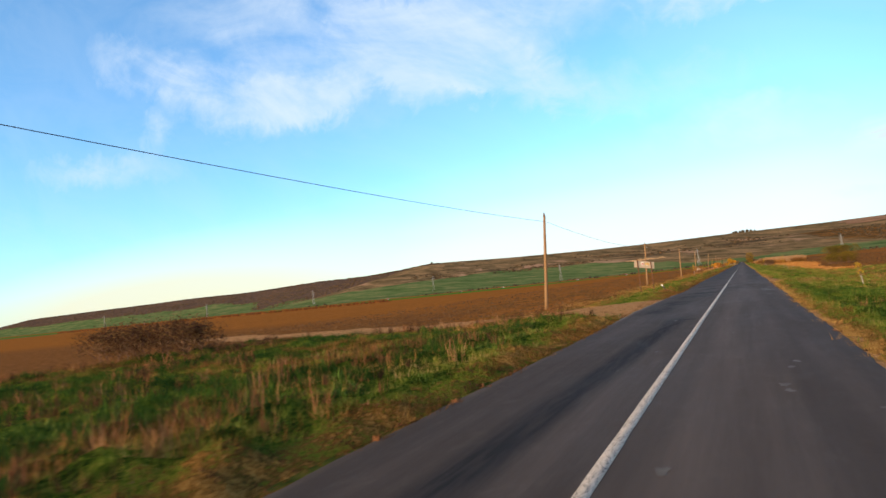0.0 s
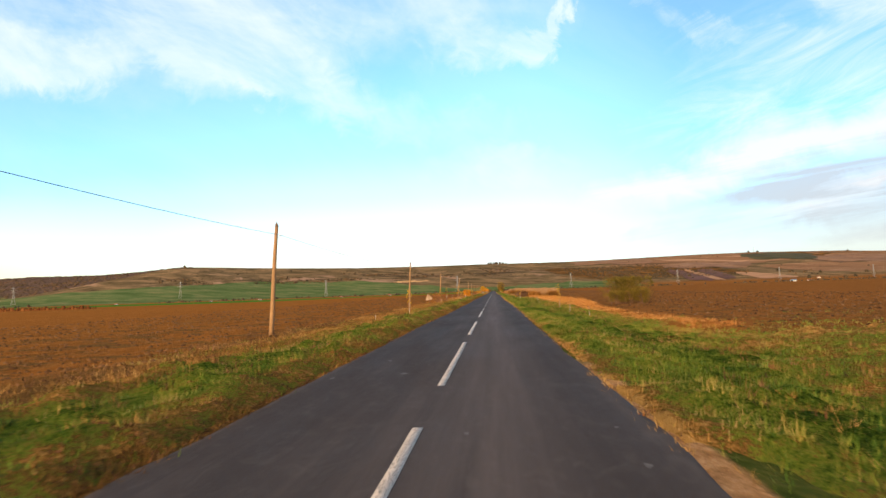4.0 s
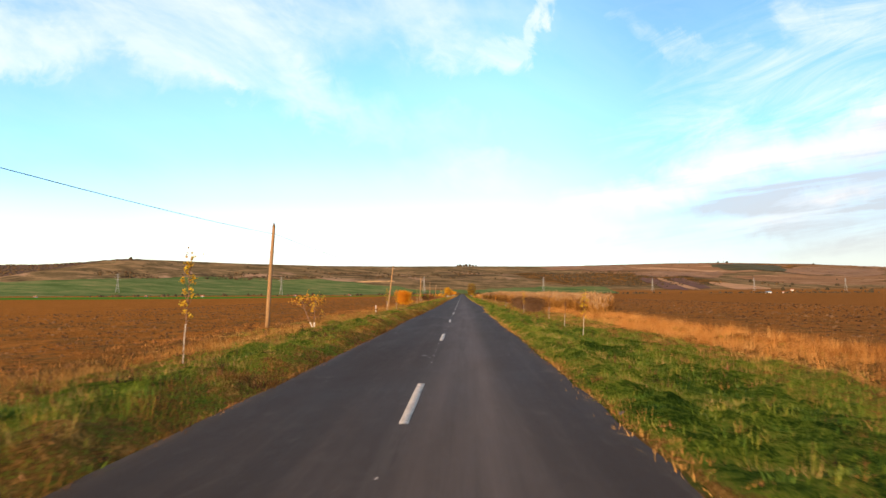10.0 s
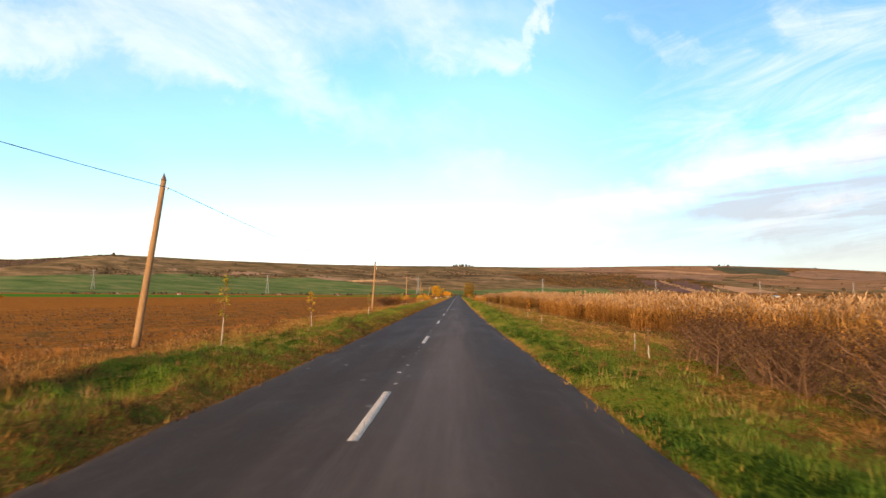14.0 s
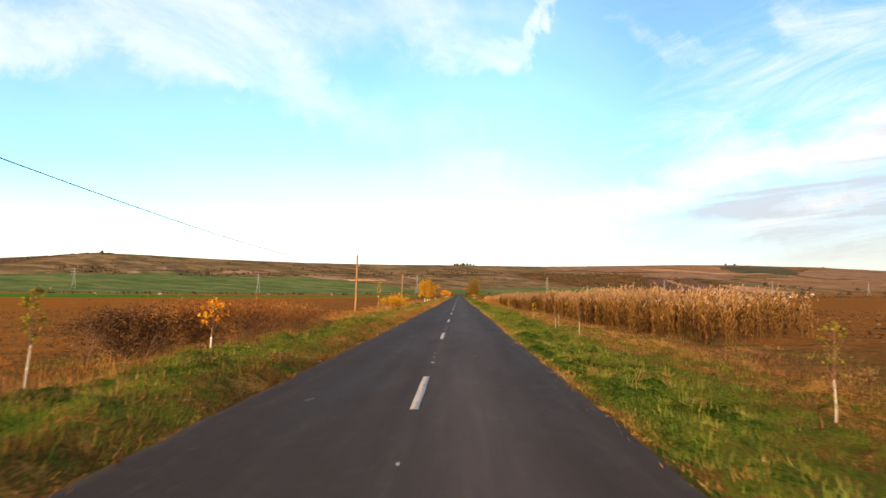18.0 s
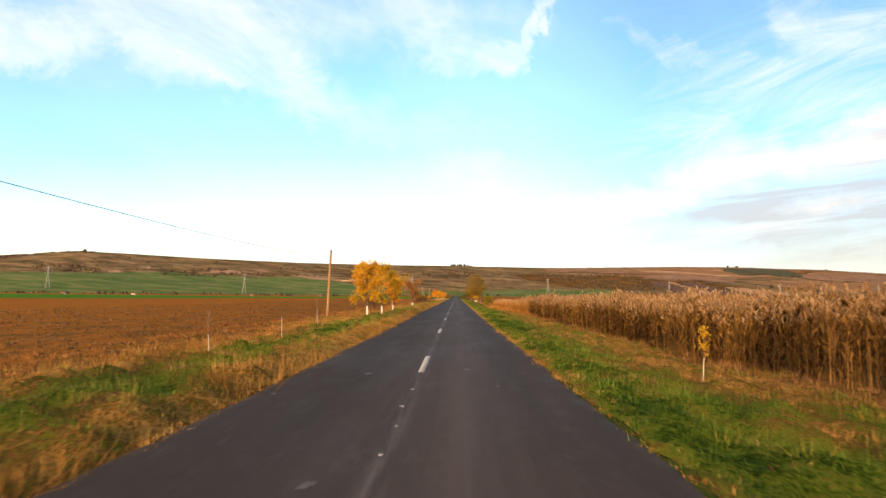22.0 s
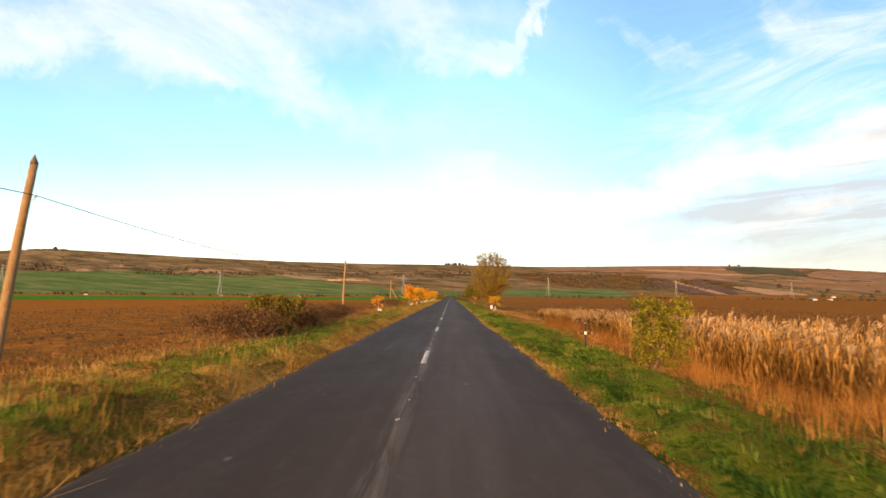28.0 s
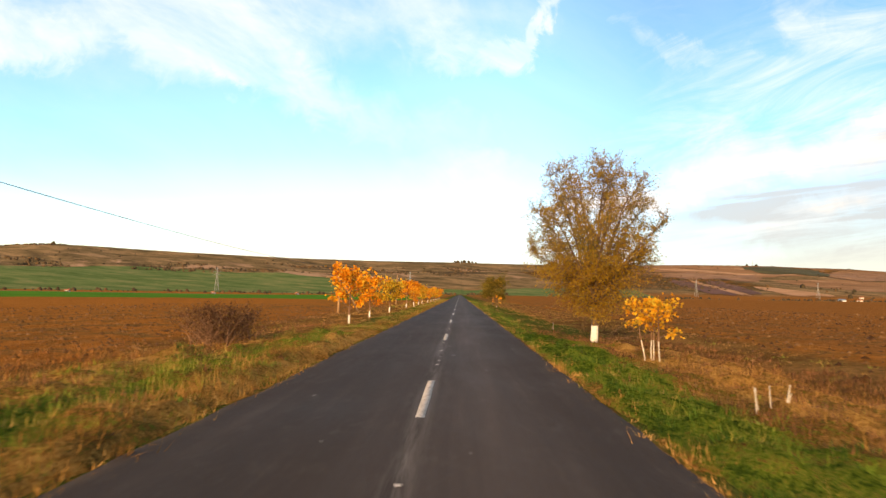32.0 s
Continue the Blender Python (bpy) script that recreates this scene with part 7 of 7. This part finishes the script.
for i, (x, y, s) in enumerate(((-2.95, 216.5, 0.28), (-3.0, 219.3, 0.2), (-2.9, 228.0, 0.22), (2.9, 172.4, 0.16), (-2.95, 161.0, 0.16), (3.0, 254.0, 0.14))):
    lump("stone", "pale stone lying at the asphalt edge", "stone", (x, y), s, PATCHM, 20.0 + i, 0.4)

# ---------------------------------------------------------------- the far side of the plain


def pylon(at, h=40.0, face=0.5):
    """A lattice power pylon: four tapering legs, cross bracing and three pairs of arms."""
    x, y = at
    root = thing("power_pylon", "grey lattice power pylon on the far plain", "pylon", "power pylons", (x, y, float(ground_z(x, y)) - 1.0), math.degrees(face))
    prof = lambda z: np.interp(z, [0, 0.6 * h, h], [3.6, 1.0, 0.5])
    legs = []
    for sx in (-1, 1):
        for sy in (-1, 1):
            z = np.array([0, 0.3 * h, 0.6 * h, h])
            legs.append(tube(np.c_[sx * prof(z), sy * prof(z), z], 0.22, 4))
    for leg in legs:
        part("leg", raw_mesh("leg", *leg, STEEL), root)
    bars = []
    lev = [0, 0.16, 0.30, 0.42, 0.52, 0.60, 0.68, 0.76, 0.84, 0.92, 1.0]
    for a, b in zip(lev[:-1], lev[1:]):
        za, zb = a * h, b * h
        pa, pb = prof(za), prof(zb)
        for s in (-1, 1):
            bars += [tube(np.array([(-pa, s * pa, za), (pb, s * pb, zb)]), 0.10, 3), tube(np.array([(pa, s * pa, za), (-pb, s * pb, zb)]), 0.10, 3),
                     tube(np.array([(s * pa, -pa, za), (s * pb, pb, zb)]), 0.10, 3)]
    part("bracing", raw_mesh("bracing", *join(bars), STEEL), root)
    for f, w in ((0.70, 5.5), (0.82, 6.5), (0.94, 4.5)):
        arm = [tube(np.array([(-w, 0, f * h), (w, 0, f * h)]), 0.16, 4)]
        arm += [tube(np.array([(s * w, 0, f * h), (0, 0, f * h + 2.2)]), 0.10, 3) for s in (-1, 1)]
        part("cross_arm", raw_mesh("cross_arm", *join(arm), STEEL), root)


for x, y in ((-1370, 1130), (-1045, 1215), (-715, 1305), (-396, 1380), (-92, 1515), (215, 1660), (533, 1757), (860, 1850), (1190, 1950), (1540, 2040), (-1750, 1060)):
    pylon((x, y))


def mast(at, h):
    x, y = at
    root = thing("radio_mast", "thin radio mast on the ridge", "mast", "radio masts", (x, y, float(ground_z(x, y)) - 0.5))
    part("shaft", raw_mesh("shaft", *tube(np.array([(0, 0, 0), (0, 0, h * 0.5), (0, 0, h)]), [0.8, 0.6, 0.35], 6), STEEL), root)
    part("dish", raw_mesh("dish", *tube(np.array([(0, -1.0, h * 0.7), (0, -1.3, h * 0.7)]), 1.0, 10), WHITE), root)


mast((1329, 3060), 26)
mast((1060, 2932), 18)

rng = np.random.default_rng(77)


def woodland(name, label, x, y, size, flat=0.9, tint0=0.0, tint1=0.9, mat=None):
    """Far woods and scrub: many small uneven clumps, too far to be counted."""
    n = len(x)
    z = ground_z(x, y)
    ring_n = 5
    a = np.linspace(0, 2 * np.pi, ring_n, endpoint=False)[None] + rng.uniform(0, 6, (n, 1))
    r = size[:, None] * rng.uniform(0.35, 0.75, (n, ring_n))
    low_ = np.stack([x[:, None] + r * np.cos(a), y[:, None] + r * np.sin(a), (z[:, None] + 0 * r) - 0.3], 2)
    r2 = size[:, None] * rng.uniform(0.25, 0.62, (n, ring_n))
    up_ = np.stack([x[:, None] + r2 * np.cos(a + 0.5), y[:, None] + r2 * np.sin(a + 0.5), z[:, None] + size[:, None] * flat * rng.uniform(0.4, 0.9, (n, ring_n))], 2)
    tip = np.stack([x + rng.normal(0, 0.12, n) * size, y, z + size * flat * rng.uniform(0.85, 1.2, n)], 1)[:, None]
    v = np.concatenate([low_, up_, tip], 1).reshape(-1, 3)
    f = []
    for j in range(ring_n):
        k = (j + 1) % ring_n
        f += [(j, k, ring_n + j), (k, ring_n + k, ring_n + j), (ring_n + j, ring_n + k, 2 * ring_n)]
    f = (np.arange(n)[:, None, None] * (2 * ring_n + 1) + np.array(f)[None]).reshape(-1, 3)
    ob = new(name, raw_mesh(name, v, f, mat or WOODS, tint=np.repeat(rng.uniform(tint0, tint1, n), 2 * ring_n + 1)))
    tagged(ob, label, "woodland", kind="stuff")


def on_hills(n, x0, x1, y0, y1, test):
    x, y = rng.uniform(x0, x1, n), rng.uniform(y0, y1, n)
    d, r = ridge_place(x, y)
    ft = np.interp(r, [-3000, -1500, -990, 15, 1300, 2600], [520, 560, 680, 900, 1150, 1300])
    keep = test(x, y, 1 - d / ft, r) & (d > -30)
    return x[keep], y[keep]


x, y = on_hills(15000, -4300, -880, 1200, 2150, lambda x, y, q, r: (q > np.interp(r, WOOD_X, WOOD_Q)) & (r < -965))
woodland("hill_woods", "dark autumn woods covering the far hill", x, y, rng.uniform(4, 11, len(x)), 0.20, 0.35, 0.70)
x, y = on_hills(52000, -1000, 1800, 1300, 3100, lambda x, y, q, r: (q > 0.26 + 0.2 * (1 - step(-150, 50, r))) & (q < 0.72) & (patchy(x, y, 90, 201) > 0.56 - 0.16 * step(-100, 300, r) + 0.5 * step(500, 660, r)))
woodland("hill_scrub", "rust and brown scrub on the far slopes", x, y, 1.8 + 5.5 * rng.random(len(x)) ** 2, 0.6, 0.1, 0.72)
x, y = on_hills(8000, -900, 2800, 1300, 3700, lambda x, y, q, r: (q > 0.42) & (q < 0.92) & (patchy(x, y, 110, 203) > 0.59))
woodland("hill_scrub", "dark bushes dotting the far slopes", x, y, 1.5 + 5.0 * rng.random(len(x)) ** 2, 0.6, 0.0, 0.6)
x, y = on_hills(17000, -1000, 2500, 1100, 2700, lambda x, y, q, r: (q > -0.06) & (q < 0.05 + 0.03 * step(300, 900, r)) & (patchy(x, y, 90, 205) > 0.42))
woodland("foot_hedges", "hedges and trees along the foot of the hills", x, y, 1.8 + 5.0 * rng.random(len(x)) ** 2, 0.8, 0.0, 0.7)
x, y = on_hills(1500, 500, 3200, 1900, 3600, lambda x, y, q, r: (q > 0.02) & (q < 0.34) & (patchy(x, y, 200, 207) > 0.47))
woodland("village_trees", "trees around the far village", x, y, rng.uniform(5, 12, len(x)), 0.9, 0.0, 0.7)


def hill_field(label, a, b, c, d, light, dark):
    """A ragged field on the far slope between four corners, following the ground."""
    u, v = np.meshgrid(np.linspace(0, 1, 46), np.linspace(0, 1, 30))
    u, v = u.ravel(), v.ravel()
    frayed = lambda q, seed: q + 0.22 * (patchy(u * 30, v * 30, 6.0, seed) - 0.5)
    u, v = frayed(u, 211), frayed(v, 213)
    a, b, c, d = (np.array(q, float) for q in (a, b, c, d))
    p = a + (b - a) * u[:, None] * (1 - v[:, None]) + (c - d) * u[:, None] * v[:, None] + (d - a) * v[:, None]
    i = (np.arange(29)[:, None] * 46 + np.arange(45)[None]).ravel()
    k = Mat("far_field", 1.0, 0.05)
    earth = k.color(k.ramp(k.noise(0.02, 7.0, 0.65, k.where((0.6, 1.5, 1))), ((0.36, dark), (0.62, light))))
    ob = new("far_field", smooth(raw_mesh("far_field", np.c_[p, ground_z(p[:, 0], p[:, 1]) + 1.6], np.stack([i, i + 46, i + 47, i + 1], 1), earth)))
    tagged(ob, label, "field", kind="structure")


OCHRE, ROSE, PLUM, MOSS = ((0.36, 0.21, 0.115), (0.24, 0.135, 0.07)), ((0.245, 0.140, 0.080), (0.125, 0.074, 0.042)), ((0.12, 0.066, 0.055), (0.075, 0.042, 0.034)), ((0.075, 0.070, 0.036), (0.045, 0.042, 0.022))
hill_field("rosy stubble slope under the ridge", (318, 2486), (701, 2657), (641, 2442), (342, 2386), *ROSE)
hill_field("rosy stubble slope under the ridge", (640, 2374), (1106, 2585), (967, 2320), (716, 2219), *ROSE)
hill_field("rosy stubble slope under the ridge", (1588, 2937), (2088, 3034), (1802, 2642), (1322, 2524), *ROSE)
hill_field("dark green copse on the slope", (1114, 2768), (1568, 2962), (1353, 2561), (1134, 2603), *MOSS)
hill_field("dark plum-coloured ploughed strip on the slope", (631, 2211), (692, 2206), (676, 1851), (601, 1849), *PLUM)
hill_field("narrow ochre stubble strip on the slope", (695, 2207), (719, 2205), (713, 1872), (679, 1851), *OCHRE)
hill_field("dark plum-coloured ploughed strip on the slope", (723, 2191), (794, 2199), (772, 1934), (718, 1879), *PLUM)
hill_field("ochre stubble strip on the slope", (818, 2095), (889, 2110), (976, 1953), (835, 1899), *OCHRE)
# a line of small trees on the crest straight ahead, and single ones along the ridge
for i, (x, dz) in enumerate(((-18, 7), (-8, 9), (4, 8), (16, 10), (30, 9), (42, 7), (55, 6), (1290, 8), (1345, 9), (1950, 9), (-1000, 8))):
    yy = float(np.interp(x, RIDGE[:, 0], RIDGE[:, 1]))
    woodland("crest_tree", "small dark tree on the crest of the ridge", np.array([x, x + 3.0]), np.array([yy - 3, yy - 4]), np.array([dz, dz * 0.8]), 1.0, 0.0, 0.3)
n = 260
x = np.linspace(-1000, -300, n)
woodland("orchard_row", "orange-red orchard row across the far plain", np.concatenate([x, x + 1]), np.concatenate([470 - 0.06 * (x + 300) * 0 + 0.10 * (-300 - x), 476 + 0.10 * (-300 - x)]), rng.uniform(1.6, 3.2, 2 * n), 0.9, -0.3, 0.25, L_RUST)


def house(at, size, turn, roof_mat, label):
    x, y = at
    w, d, h = size
    root = thing("house", label, "house", "far village houses", (x, y, float(ground_z(x, y)) - 0.3), turn)
    part("wall", bm_mesh("wall", box_bm((w, d, h), (0, 0, h / 2)), PLASTER), root)
    bm = bmesh.new()
    o = 0.5
    vs = [bm.verts.new(p) for p in ((-w / 2 - o, -d / 2 - o, h), (w / 2 + o, -d / 2 - o, h), (w / 2 + o, d / 2 + o, h), (-w / 2 - o, d / 2 + o, h), (-w / 2 - o, 0, h + d * 0.36), (w / 2 + o, 0, h + d * 0.36))]
    for f in ((0, 1, 5, 4), (2, 3, 4, 5), (0, 4, 3), (1, 2, 5), (0, 3, 2, 1)):
        bm.faces.new([vs[i] for i in f])
    part("roof", bm_mesh("roof", bm, roof_mat), root)
    for i in range(3):
        part("window", bm_mesh("window", box_bm((1.2, 0.1, 1.4), (-w / 3 + i * w / 3, -d / 2 - 0.05, h * 0.55)), GLASS), root)


vill = np.random.default_rng(9)
for i in range(9):
    a = vill.uniform(0, 1)
    x = 980 + 620 * a + vill.uniform(-20, 20)
    house((x, 1780 + 0.45 * (x - 900) + vill.uniform(-70, 90)), (vill.uniform(7, 12), vill.uniform(6, 8), vill.uniform(2.6, 4.2)), vill.uniform(-40, 40), TILE, "white plastered far house with a tiled roof")
house((845, 1745), (15, 8, 3.2), 10, BLUEROOF, "long far hall with a blue sheet roof")
house((905, 1775), (10, 6, 2.8), 5, TILE, "long white farm building with a tiled roof")
for x, y in ((-430, 1080), (-290, 1130), (-520, 1072), (-205, 1180), (-690, 1050), (-1350, 880), (-1300, 890)):
    house((x, y), (vill.uniform(3.5, 5), 3.5, 1.6), vill.uniform(-20, 20), TILE, "small white far farmhouse with a tiled roof")
